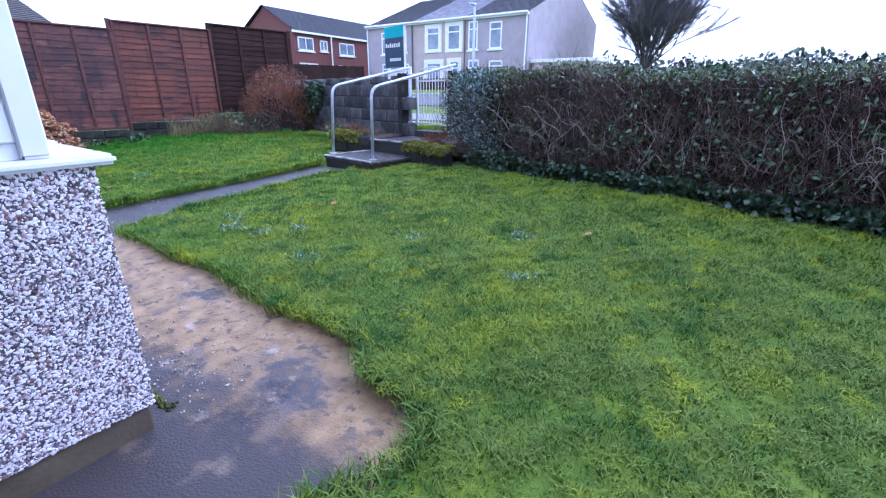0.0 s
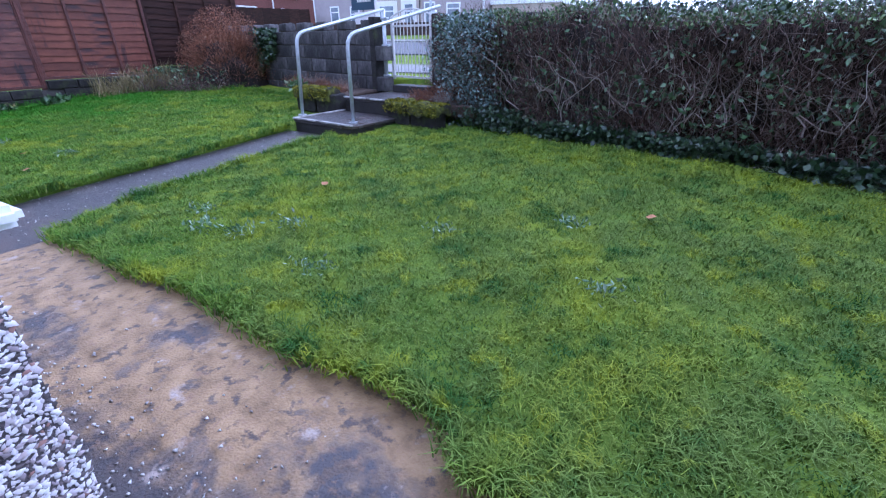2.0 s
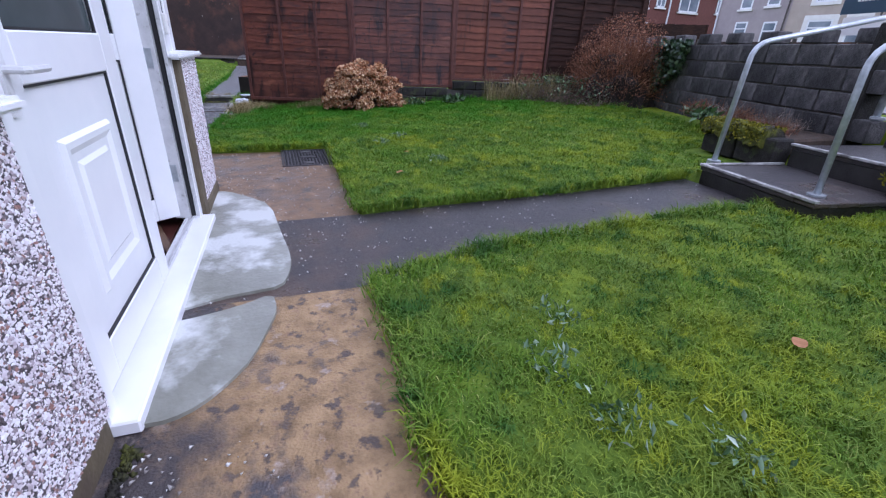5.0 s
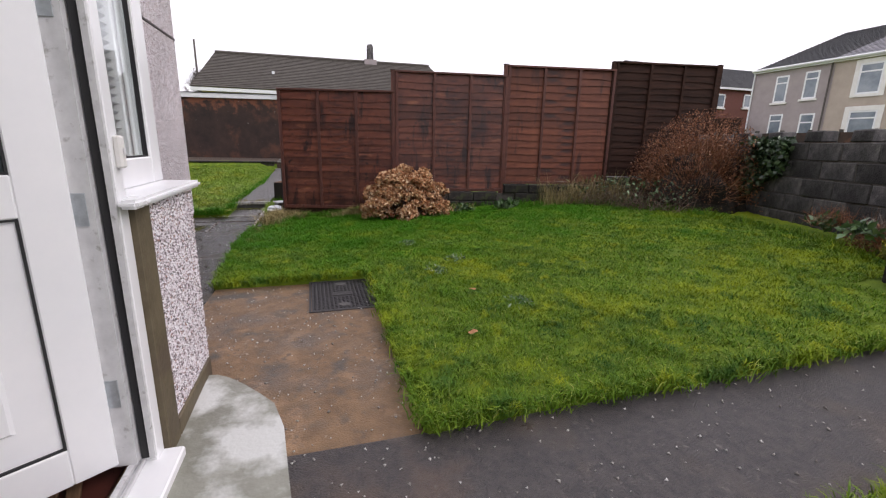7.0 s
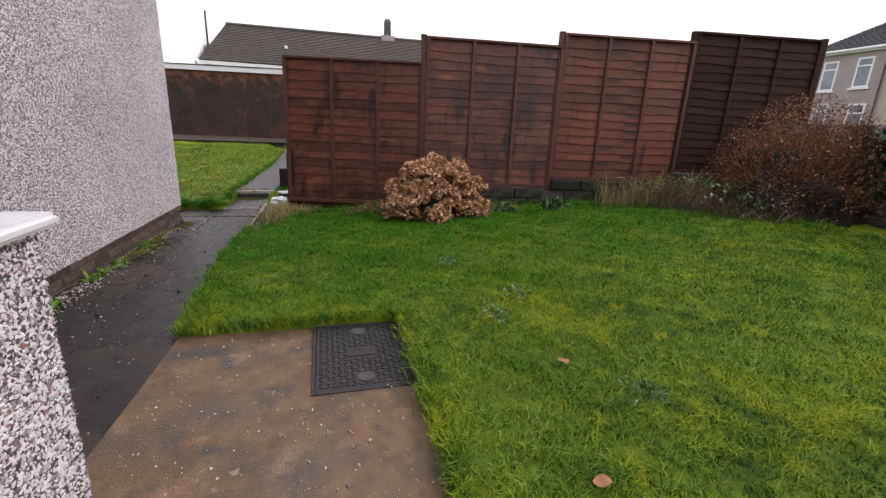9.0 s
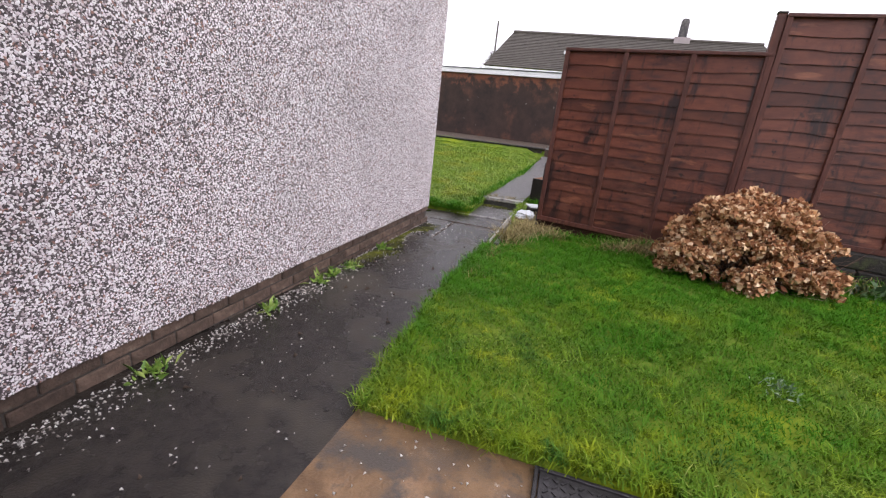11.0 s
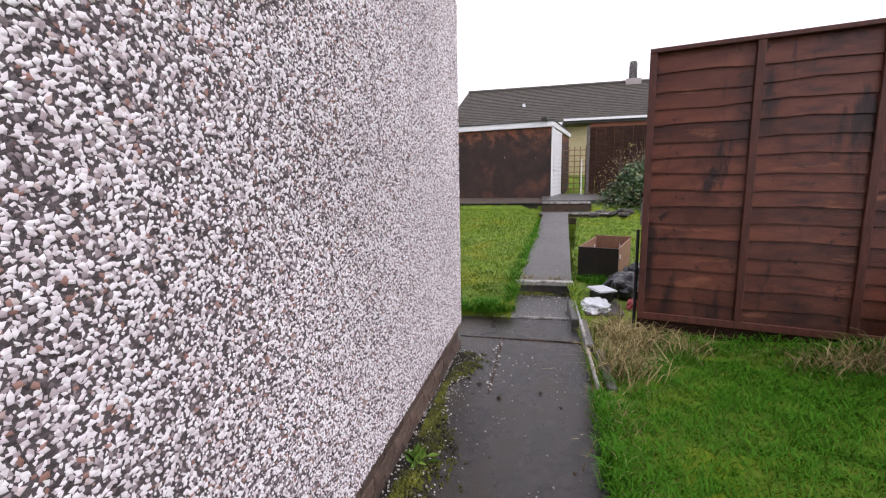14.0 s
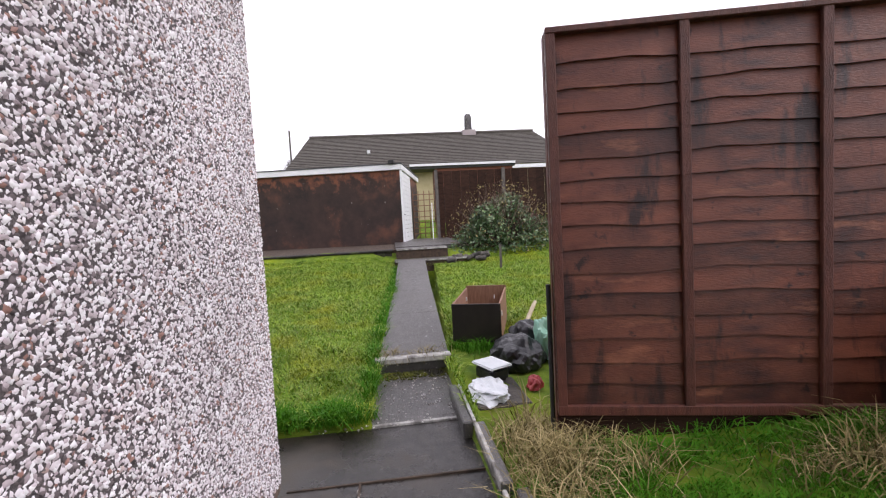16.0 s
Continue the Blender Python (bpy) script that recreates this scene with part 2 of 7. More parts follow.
M_WEEDLEAF = chips_mat("lime_weed_leaves", [(0.0, (0.07, 0.17, 0.02)), (0.6, (0.2, 0.34, 0.05)), (1.0, (0.4, 0.5, 0.14))], 0.5)
M_TOPLEAF = chips_mat("hedge_top_leaves", [(0.0, (0.02, 0.05, 0.014)), (0.5, (0.07, 0.13, 0.035)), (0.85, (0.15, 0.24, 0.06)), (1.0, (0.3, 0.38, 0.15))], 0.35)
M_TEAL_LEAF = chips_mat("blue_green_leaves", [(0.0, (0.03, 0.065, 0.055)), (0.5, (0.15, 0.23, 0.2)), (1.0, (0.42, 0.52, 0.48))], 0.35)
M_IVY = chips_mat("ivy_leaves", [(0.0, (0.012, 0.03, 0.014)), (0.6, (0.035, 0.07, 0.03)), (1.0, (0.1, 0.15, 0.07))], 0.3)
M_DRYLEAF = chips_mat("dry_leaves", [(0.0, (0.07, 0.027, 0.015)), (0.5, (0.22, 0.085, 0.037)), (0.9, (0.33, 0.14, 0.065)), (1.0, (0.5, 0.32, 0.2))], 0.8)
M_HYD = chips_mat("dead_flower_heads", [(0.0, (0.2, 0.07, 0.025)), (0.4, (0.48, 0.24, 0.11)), (0.75, (0.7, 0.45, 0.24)), (1.0, (0.85, 0.68, 0.46))], 0.85)
M_STRAW = chips_mat("dry_grass", [(0.0, (0.12, 0.1, 0.025)), (0.5, (0.27, 0.215, 0.08)), (1.0, (0.46, 0.37, 0.19))], 0.85)
M_GRASS = chips_mat("grass_blades", [(0.0, (0.075, 0.158, 0.01)), (0.5, (0.125, 0.24, 0.015)), (0.92, (0.2, 0.305, 0.028)), (1.0, (0.38, 0.41, 0.11))], 0.65, 0.15)
patch_mix(M_GRASS, (0.165, 0.24, 0.04), 2.2, 0.42, 0.75, (0, -4.0, 0.08))
patch_mix(M_GRASS, (0.3, 0.36, 0.012), 1.4, 0.49, 0.7)
patch_mix(M_GRASS, (0.05, 0.13, 0.018), 4.5, 0.51, 0.64)
patch_mix(M_GRASS, (0.33, 0.385, 0.018), 6.5, 0.545, 0.67)
patch_mix(M_GRASS, (0.06, 0.14, 0.02), 15, 0.55, 0.72)
patch_mix(M_GRASS, (0.055, 0.19, 0.006), 1.6, 0.45, 0.72, (0, -7.6, -0.11))

M_GRASS_B = chips_mat("back_grass_blades", [(0.0, (0.09, 0.19, 0.006)), (0.5, (0.16, 0.3, 0.01)), (0.85, (0.27, 0.38, 0.03)), (1.0, (0.42, 0.44, 0.12))], 0.5, 0.3)
patch_mix(M_GRASS_B, (0.33, 0.36, 0.02), 1.6, 0.5, 0.7)
# near-black colour that stands in for the deep shade inside the plants
M_SHADE_CORE = mat("thicket_shade_core", (0.01, 0.008, 0.006), (0.028, 0.019, 0.014), 12, 0.95, 1.0, 40)
M_WHITECHIP = chips_mat("loose_chips", [(0.0, (0.25, 0.22, 0.2)), (1.0, (0.8, 0.78, 0.75))], 0.7)
M_RENDER_A = mat("grey_pink_render", (0.32, 0.28, 0.28), (0.39, 0.34, 0.335), 1.5, 0.9, 0.4, 40)
M_RENDER_B = mat("cream_render", (0.4, 0.34, 0.285), (0.47, 0.4, 0.34), 1.5, 0.9, 0.4, 40)
M_TRIM = mat("white_trim", (0.72, 0.7, 0.66), (0.8, 0.79, 0.76), 3, 0.6)
M_ROOF_D = mat("dark_roof_tiles", (0.035, 0.036, 0.04), (0.065, 0.066, 0.07), 3, 0.7, 0.3, 30, obj_rand=0.15)
M_ROOF_L = mat("old_slates", (0.16, 0.16, 0.18), (0.34, 0.33, 0.35), 2, 0.7, 0.3, 30, obj_rand=0.15)
M_ROOF_BR = mat("brown_roof_tiles", (0.05, 0.043, 0.036), (0.085, 0.075, 0.062), 3, 0.75, 0.3, 30, c3=(0.12, 0.12, 0.08), scale3=8, cut3=(0.66, 0.75), obj_rand=0.12)
M_REDBRICK = mat("red_brick_wall", (0.11, 0.036, 0.028), (0.17, 0.065, 0.05), 14, 0.85, 0.3, 60)
M_GLASS_FAR = mat("window_glass", (0.1, 0.13, 0.17), (0.3, 0.34, 0.38), 0.6, 0.08)
M_GARAGE = mat("stained_garage_wall", (0.02, 0.012, 0.01), (0.05, 0.027, 0.02), 2.6, 0.8, 0.5, 60, c3=(0.11, 0.045, 0.026), scale3=1.4, cut3=(0.55, 0.72), detail=10)
M_WHITEPAINT = mat("white_paint", (0.72, 0.74, 0.76), (0.82, 0.83, 0.84), 4, 0.45)
M_CREAM = mat("cream_wall", (0.42, 0.36, 0.2), (0.5, 0.43, 0.26), 3, 0.85)
M_ASPHALT = mat("road_asphalt", (0.05, 0.05, 0.052), (0.085, 0.085, 0.088), 20, 0.6, 0.4, 60)
M_PAVE = mat("pavement_concrete", (0.17, 0.165, 0.16), (0.26, 0.25, 0.245), 8, 0.7, 0.3, 60)
M_BLACKPL = mat("black_plastic", (0.01, 0.01, 0.012), (0.02, 0.02, 0.024), 8, 0.3, 0.5, 30)
M_WHITEPL = mat("white_plastic", (0.6, 0.64, 0.66), (0.78, 0.8, 0.82), 6, 0.3, 0.4, 30)
M_GREENPL = mat("pale_green_plastic", (0.25, 0.5, 0.38), (0.4, 0.65, 0.52), 6, 0.35, 0.4, 30)
M_REDPL = mat("red_plastic", (0.35, 0.04, 0.05), (0.45, 0.07, 0.07), 6, 0.35)
M_BOXIN = mat("bare_brown_board", (0.2, 0.1, 0.06), (0.3, 0.17, 0.11), 10, 0.7, stretch=(1, 6, 1))
M_BOXOUT = mat("black_board", (0.012, 0.009, 0.008), (0.025, 0.018, 0.015), 8, 0.5)
M_TEAL = mat("teal_sign", (0.0, 0.35, 0.36), (0.01, 0.4, 0.4), 3, 0.5)
M_NAVY = mat("navy_sign", (0.012, 0.04, 0.07), (0.018, 0.055, 0.09), 3, 0.5)
M_BARK = mat("bark", (0.07, 0.06, 0.055), (0.14, 0.125, 0.115), 8, 0.9)
M_BARKISL = chips_mat("grey_branches", [(0.0, (0.06, 0.05, 0.048)), (1.0, (0.16, 0.14, 0.135))], 0.9)
M_STICK = mat("pale_wood", (0.4, 0.33, 0.22), (0.52, 0.44, 0.32), 12, 0.7)

patch_mix(M_FENCE, (0.03, 0.01, 0.008), 1.7, 0.5, 0.68, world=True)
patch_mix(M_FENCE, (0.16, 0.058, 0.035), 1.1, 0.56, 0.74, world=True)
patch_mix(M_FENCE, (0.02, 0.008, 0.006), 9, 0.62, 0.69, world=True)
patch_mix(M_FENCE, (0.024, 0.009, 0.007), 1.6, 0.54, 0.64, world=True, stretch=(4.5, 4.5, 1.0))
patch_mix(M_FENCE, (0.27, 0.105, 0.056), 2.4, 0.6, 0.75, world=True, stretch=(1, 1, 4.0))
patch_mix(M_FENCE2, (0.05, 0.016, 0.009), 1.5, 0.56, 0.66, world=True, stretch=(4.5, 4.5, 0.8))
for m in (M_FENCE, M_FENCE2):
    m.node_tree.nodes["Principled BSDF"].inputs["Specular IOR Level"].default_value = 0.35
M_MOSSTIP = chips_mat("moss_tips", [(0.0, (0.05, 0.05, 0.008)), (0.6, (0.2, 0.19, 0.015)), (1.0, (0.4, 0.36, 0.04))], 0.9, 0.1)
patch_mix(M_CONC, (0.24, 0.15, 0.09), 22, 0.55, 0.7)
patch_mix(M_CONC, (0.09, 0.075, 0.068), 14, 0.58, 0.7)
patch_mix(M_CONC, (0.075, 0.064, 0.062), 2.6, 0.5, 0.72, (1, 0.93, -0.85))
patch_mix(M_CONC, (0.2, 0.15, 0.11), 7, 0.58, 0.7)
patch_mix(M_CONC2, (0.1, 0.075, 0.055), 12, 0.56, 0.7)
patch_mix(M_SLAB, (0.42, 0.42, 0.4), 24, 0.635, 0.68)
patch_mix(M_GARAGE, (0.17, 0.06, 0.03), 4, 0.46, 0.62, (2, 2.45, 0.45))
patch_mix(M_GARAGE, (0.36, 0.33, 0.3), 7, 0.69, 0.73)
M_GLASS = bpy.data.materials.new("clear_glass")
M_GLASS.use_nodes = True
_b = M_GLASS.node_tree.nodes["Principled BSDF"]
_b.inputs["Transmission Weight"].default_value, _b.inputs["Roughness"].default_value, _b.inputs["IOR"].default_value = 1.0, 0.02, 1.45
_b.inputs["Base Color"].default_value = (0.9, 0.95, 0.95, 1)
M_OBSCURE = mat("obscured_door_glass", (0.07, 0.09, 0.09), (0.1, 0.12, 0.12), 3, 0.12)


# ---- mesh helpers ----
I4 = Matrix.Identity(4)


def box(bm, lo, hi, m=I4, mi=0):
    x0, y0, z0 = lo
    x1, y1, z1 = hi
    v = [bm.verts.new(m @ Vector(c)) for c in ((x0, y0, z0), (x1, y0, z0), (x1, y1, z0), (x0, y1, z0), (x0, y0, z1), (x1, y0, z1), (x1, y1, z1), (x0, y1, z1))]
    for f in ((0, 3, 2, 1), (4, 5, 6, 7), (0, 1, 5, 4), (1, 2, 6, 5), (2, 3, 7, 6), (3, 0, 4, 7)):
        bm.faces.new([v[i] for i in f]).material_index = mi


def bevel(bm, w=0.004, seg=1):
    bmesh.ops.bevel(bm, geom=list(bm.edges), offset=w, segments=seg, affect="EDGES", clamp_overlap=True)


def tube(bm, pts, radii, n=8, cap=True):
    rings = []
    for k, p in enumerate(pts):
        p = Vector(p)
        a, b = Vector(pts[max(k - 1, 0)]), Vector(pts[min(k + 1, len(pts) - 1)])
        q = (b - a).to_track_quat("Z", "Y")
        r = radii[k] if isinstance(radii, (list, tuple)) else radii
        rings.append([bm.verts.new(p + q @ Vector((r * math.cos(i * math.tau / n), r * math.sin(i * math.tau / n), 0))) for i in range(n)])
    for r0, r1 in zip(rings, rings[1:]):
        for i in range(n):
            bm.faces.new((r0[i], r0[(i + 1) % n], r1[(i + 1) % n], r1[i]))
    if cap:
        bm.faces.new(list(reversed(rings[0])))
        bm.faces.new(rings[-1])


def finish(name, bm, material, smooth=False):
    me = bpy.data.meshes.new(name)
    bmesh.ops.recalc_face_normals(bm, faces=list(bm.faces))
    bm.to_mesh(me)
    bm.free()
    for m in material if isinstance(material, (list, tuple)) else [material]:
        me.materials.append(m)
    if smooth:
        me.shade_smooth()
    return new(name, me)


def part(name, bm, material, parent, label="", smooth=False):
    ob = finish(name, bm, material, smooth)
    ob.parent = parent
    return tagged(ob, label) if label else ob


def thing(name, label, category, group="", at=(0, 0, 0), rz=0.0, kind=""):
    ob = new(name)
    ob.empty_display_size = 0.1
    ob.matrix_world = pose(*at, 0, 0, rz)
    return tagged(ob, label, category, group, kind)


def boxes(name, items, material, parent=None, label="", bev=0.0, m=I4):
    bm = bmesh.new()
    for lo, hi in items:
        box(bm, lo, hi, m)
    if bev:
        bevel(bm, bev)
    ob = finish(name, bm, material)
    if parent:
        ob.parent = parent
    return tagged(ob, label) if label else ob


def share(name, mesh, parent, m):
    ob = new(name, mesh)
    ob.parent = parent
    ob.matrix_local = m
    return ob


def tri_mesh(name, verts, faces, material, smooth=False):
    """A mesh from arrays of points and of triangles."""
    me = bpy.data.meshes.new(name)
    verts, faces = np.ascontiguousarray(verts, np.float32), np.ascontiguousarray(faces, np.int32)
    me.vertices.add(len(verts))
    me.vertices.foreach_set("co", verts.ravel())
    me.loops.add(faces.size)
    me.loops.foreach_set("vertex_index", faces.ravel())
    me.polygons.add(len(faces))
    me.polygons.foreach_set("loop_start", np.arange(0, faces.size, 3, dtype=np.int32))
    me.update(calc_edges=True)
    me.materials.append(material)
    if smooth:
        me.shade_smooth()
    return new(name, me)


def prism(name, outline, top, thick, material, parent=None, label="", step=0.0):
    """A slab with the given outline; its upper face follows top(x, y)."""
    bm = bmesh.new()
    up = [bm.verts.new((x, y, 0)) for x, y in outline]
    f = bm.faces.new(up)
    if step:
        xs, ys = [p[0] for p in outline], [p[1] for p in outline]
        for axis, a, b in (((1, 0, 0), min(xs), max(xs)), ((0, 1, 0), min(ys), max(ys))):
            k = a + step
            while k < b:
                bmesh.ops.bisect_plane(bm, geom=list(bm.verts) + list(bm.edges) + list(bm.faces), plane_co=Vector(axis) * k, plane_no=axis)
                k += step
    if f.is_valid and f.normal.z < 0 or list(bm.faces)[0].normal.z < 0:
        bmesh.ops.reverse_faces(bm, faces=list(bm.faces))
    for v in bm.verts:
        v.co.z = top(v.co.x, v.co.y)
    ex = bmesh.ops.extrude_face_region(bm, geom=list(bm.faces))
    for v in [g for g in ex["geom"] if isinstance(g, bmesh.types.BMVert)]:
        v.co.z -= thick
    ob = finish(name, bm, material)
    if parent:
        ob.parent = parent
    return tagged(ob, label) if label else ob


def fr(v):
    return v * v * (3 - 2 * v)


def ramp(v, a, b):
    return fr(np.clip((v - a) / (b - a), 0.0, 1.0))


def wob(x, y, s=1.0):
    return np.sin(x * 3.1 * s + 1.7 * np.sin(y * 2.3 * s)) * 0.5 + np.sin(y * 4.3 * s + 2.1 * np.sin(x * 1.9 * s + 1)) * 0.5


def leaf_cloud(name, centers, size, material, seed, up=0.0, aspect=0.55, fold=0.25):
    """Folded pointed leaves (4 triangles each) at the given centres."""
    rng = np.random.default_rng(seed)
    n = len(centers)
    d = rng.normal(size=(n, 3))
    d[:, 2] += up
    d /= np.linalg.norm(d, axis=1)[:, None]
    s = rng.normal(size=(n, 3))
    s = np.cross(d, s)
    s /= np.linalg.norm(s, axis=1)[:, None]
    nn = np.cross(d, s)
    L = (size * (0.6 + 0.8 * rng.random(n)))[:, None]
    W = L * aspect * 0.5
    p0, p3 = centers, centers + d * L
    mid = centers + d * L * 0.5
    a, b = mid + s * W + nn * L * fold * 0.5, mid - s * W + nn * L * fold * 0.5
    v = np.stack([p0, a, p3, b, mid], 1).reshape(-1, 3)
    base = np.arange(n)[:, None] * 5
    f = np.concatenate([base + np.array([[0, 1, 4]]), base + np.array([[1, 2, 4]]), base + np.array([[2, 3, 4]]), base + np.array([[3, 0, 4]])])
    return tri_mesh(name, v, f, material)


def patch(x, y, s, seed=0.0):
    return (np.sin(x * s + seed + 2 * np.sin(y * s * 0.7 + seed)) + np.sin(y * s * 1.3 + seed * 2 + 2 * np.sin(x * s * 0.9))) * 0.5


# ---- levels ----
def patio_z(x, y=0.0):
    return np.minimum(0.0, 0.02 * (x + 5.5))


def path_z(x, y):
    return np.clip((y - 1.6) / 2.9, 0, 1) * 0.12


def wall_line(x):
    return 6.44 - 0.27 * (x + 4.9)


def land(x, y):
    """The level of the turf."""
    x, y = np.asarray(x, float), np.asarray(y, float)
    near = 0.03 + 0.045 * np.clip(y - 1.4, 0, 8) + patio_z(np.maximum(x, -11.5)) * np.clip(1 - (y - 0.4) / 1.6, 0, 1)
    near = near + 0.03 * ramp(x, -2.5, -0.5) + 0.06 * ramp(-x, 7.0, 10.5) * ramp(y, 3.0, 6.0)
    west = np.interp(-x, [11.0, 12.7, 19.0, 19.6, 25.5, 30, 45], [-0.09, -0.02, 0.14, 0.4, 0.42, 1.0, 1.5]) + 0.03 * np.clip(y - 1, 0, 6)
    z = near + (west - near) * ramp(-x, 11.1, 11.7)
    z = z + 0.02 * ramp(-x, 10.2, 10.9) * ramp(12.2 + x, 0.0, 0.5) * ramp(y, 0.55, 0.9) * ramp(-y, -3.2, -2.6)
    z = z + 0.13 * ramp(-x, 15.5, 19.0) * ramp(19.6 + x, 0.0, 0.1) * ramp(-y, 0.15, 0.6)
    bed = ramp(y, 5.42, 5.5) * ramp(x, -5.8, -5.6) * ramp(-x, 2.9, 3.2)
    z = z + (0.36 - z) * bed
    road = 0.6 + 0.045 * np.clip(y - 9, 0, 24)
    z = z + (road - z) * ramp(y - wall_line(np.clip(x, -14, 6)), 0.1, 0.35)
    return z + 0.012 * wob(x, y)


LAWN_EDGE = [(0.9, -2.5), (-0.2, -2.4), (-0.95, -0.4), (-0.78, 0.55), (-0.74, 0.82), (-0.66, 1.0), (-0.74, 1.14), (-0.86, 1.2), (-1.12, 1.22), (-1.22, 1.36), (-1.5, 1.43),
             (-2.0, 1.41), (-2.3, 1.46), (-2.6, 1.5), (-2.93, 1.53), (-3.1, 1.49), (-3.3, 1.5), (-3.8, 1.55), (-4.2, 1.54)]
P_FRONT = LAWN_EDGE + [(-4.2, 0.5), (-1.6, 0.5), (-1.6, -2.5)]
P_PATH = [(-4.2, 0.5), (-4.2, 1.54), (-4.34, 2.45), (-4.32, 3.4), (-4.3, 4.5), (-5.12, 4.5), (-5.13, 4.0), (-5.17, 2.47), (-5.2, 1.63), (-5.2, 0.5)]
P_WEST = [(-5.2, 0.5), (-5.2, 1.63), (-6.7, 1.66), (-7.47, 1.68), (-7.48, 0.4), (-6.9, 0.39), (-6.0, 0.36), (-5.6, 0.5)]
P_SIDE = [(-5.6, 0.5), (-6.0, 0.36), (-6.9, 0.39), (-7.48, 0.4), (-9.2, 0.3), (-10.3, 0.34), (-11.82, 0.34), (-11.82, -2.6), (-10.8, -2.6), (-10.8, -0.7), (-5.5, -0.7)]
P_LOW = [(-11.82, -0.24), (-11.82, 0.34), (-12.75, 0.34), (-12.75, -0.2)]
P_GARDEN = [(-12.75, -0.22), (-12.75, 0.38), (-18.8, 0.9), (-18.8, 0.1)]


def inside(x, y, poly):
    x, y = np.asarray(x, float), np.asarray(y, float)
    r = np.zeros(x.shape, bool)
    for (x0, y0), (x1, y1) in zip(poly, poly[1:] + poly[:1]):
        if y0 != y1:
            r ^= ((y0 > y) != (y1 > y)) & (x < (x1 - x0) * (y - y0) / (y1 - y0) + x0)
    return r


HARD = [P_FRONT, P_PATH, P_WEST, P_SIDE, P_LOW, P_GARDEN]

# ---- ground ----
def build_ground():
    xs = np.concatenate([[-600, -250, -120, -70, -50, -40, -34, -30], np.arange(-27, -13.2, 0.3), np.arange(-13.2, 2.0, 0.05), np.arange(2, 8, 0.4), [10, 15, 25, 50, 120, 250, 600]])
    ys = np.concatenate([[-600, -250, -120, -60, -30, -15, -8, -5], np.arange(-3.6, -0.9, 0.3), np.arange(-0.9, 8.6, 0.05), np.arange(8.8, 14, 0.4), [16, 20, 25, 32, 40, 50, 80, 150, 300, 600]])
    gx, gy = np.meshgrid(xs, ys)
    z = land(gx, gy)
    low = np.zeros(gx.shape, bool)
    for p in HARD:
        low |= inside(gx, gy, p)
    grow = low.copy()
    z = np.where(grow, np.minimum(z, patio_z(gx) - 0.08 + path_z(gx, gy)), z)
    z = np.where(inside(gx, gy, P_LOW), -0.3, z)
    z = np.where(inside(gx, gy, [(-5.9, 0.62), (-1.6, 0.62), (-1.6, -3), (-5.9, -3)]), -0.15, z)
    z = np.where((gx > -5.12) & (gx < -3.95) & (gy > 4.5) & (gy < 6.7), np.minimum(z, 0.05), z)
    z = z + 0.006 * np.sin(gx * 37 + 3 * np.sin(gy * 23)) * np.sin(gy * 41) * (~low)
    nx, ny = len(xs), len(ys)
    v = np.stack([gx.ravel(), gy.ravel(), z.ravel()], 1)
    i = (np.arange(ny - 1)[:, None] * nx + np.arange(nx - 1)[None, :]).ravel()
    f = np.concatenate([np.stack([i, i + 1, i + nx + 1], 1), np.stack([i, i + nx + 1, i + nx], 1)])
    ob = tri_mesh("ground", v, f, M_GROUND)
    return tagged(ob, "mossy uneven garden turf", "ground", kind="structure")


build_ground()
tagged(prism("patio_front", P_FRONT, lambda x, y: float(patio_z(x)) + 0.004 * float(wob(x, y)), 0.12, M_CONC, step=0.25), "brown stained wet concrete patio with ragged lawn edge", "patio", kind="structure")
tagged(prism("patio_west", P_WEST, lambda x, y: float(patio_z(x)) + 0.003 * float(wob(x, y)), 0.12, M_CONC2, step=0.25), "brown concrete slab beside the lawn", "patio", kind="structure")
tagged(prism("path_gate", P_PATH, lambda x, y: float(path_z(x, y)) + 0.003 * float(wob(x, y)), 0.12, M_TARMAC, step=0.25), "dark wet tarmac garden path", "path", kind="structure")
tagged(prism("path_side", P_SIDE, lambda x, y: float(patio_z(x)) + 0.003 * float(wob(x, y)), 0.12, M_SIDE, step=0.25), "dark wet concrete path along the house wall", "path", kind="structure")


def step_path():
    p = thing("path_rear", "grey concrete slab path with lichen-whitened joints", "path", kind="structure")
    boxes("slab", [((-12.74, -0.24, -0.25), (-11.85, 0.335, -0.117))], M_SLAB, p, bev=0.004)
    boxes("joint", [((-11.848, -0.235, -0.2), (-11.822, 0.335, -0.112))], M_PALE, p, bev=0.003)
    for k in range(4):
        xa, xb = -12.755 - k * 1.51, -12.755 - k * 1.51 - 1.505
        ya, yb = 0.3 * (-xa - 12.75) / 6, 0.3 * (-xb - 12.75) / 6
        s = prism("slab", [(xa, -0.21 + ya), (xa, 0.36 + ya), (xb, 0.36 + yb), (xb, -0.21 + yb)], lambda x, y: float(land(x, -0.6)) + 0.03, 0.16, M_SLAB, p, step=0.4)
    boxes("nosing", [((-12.78, -0.25, -0.035), (-12.70, 0.38, 0.016))], M_PALE, p, "white lichen-edged step nosing", bev=0.008)
    boxes("riser", [((-12.76, -0.22, -0.2), (-12.725, 0.36, -0.036))], M_SLAB, p)
    return p


step_path()

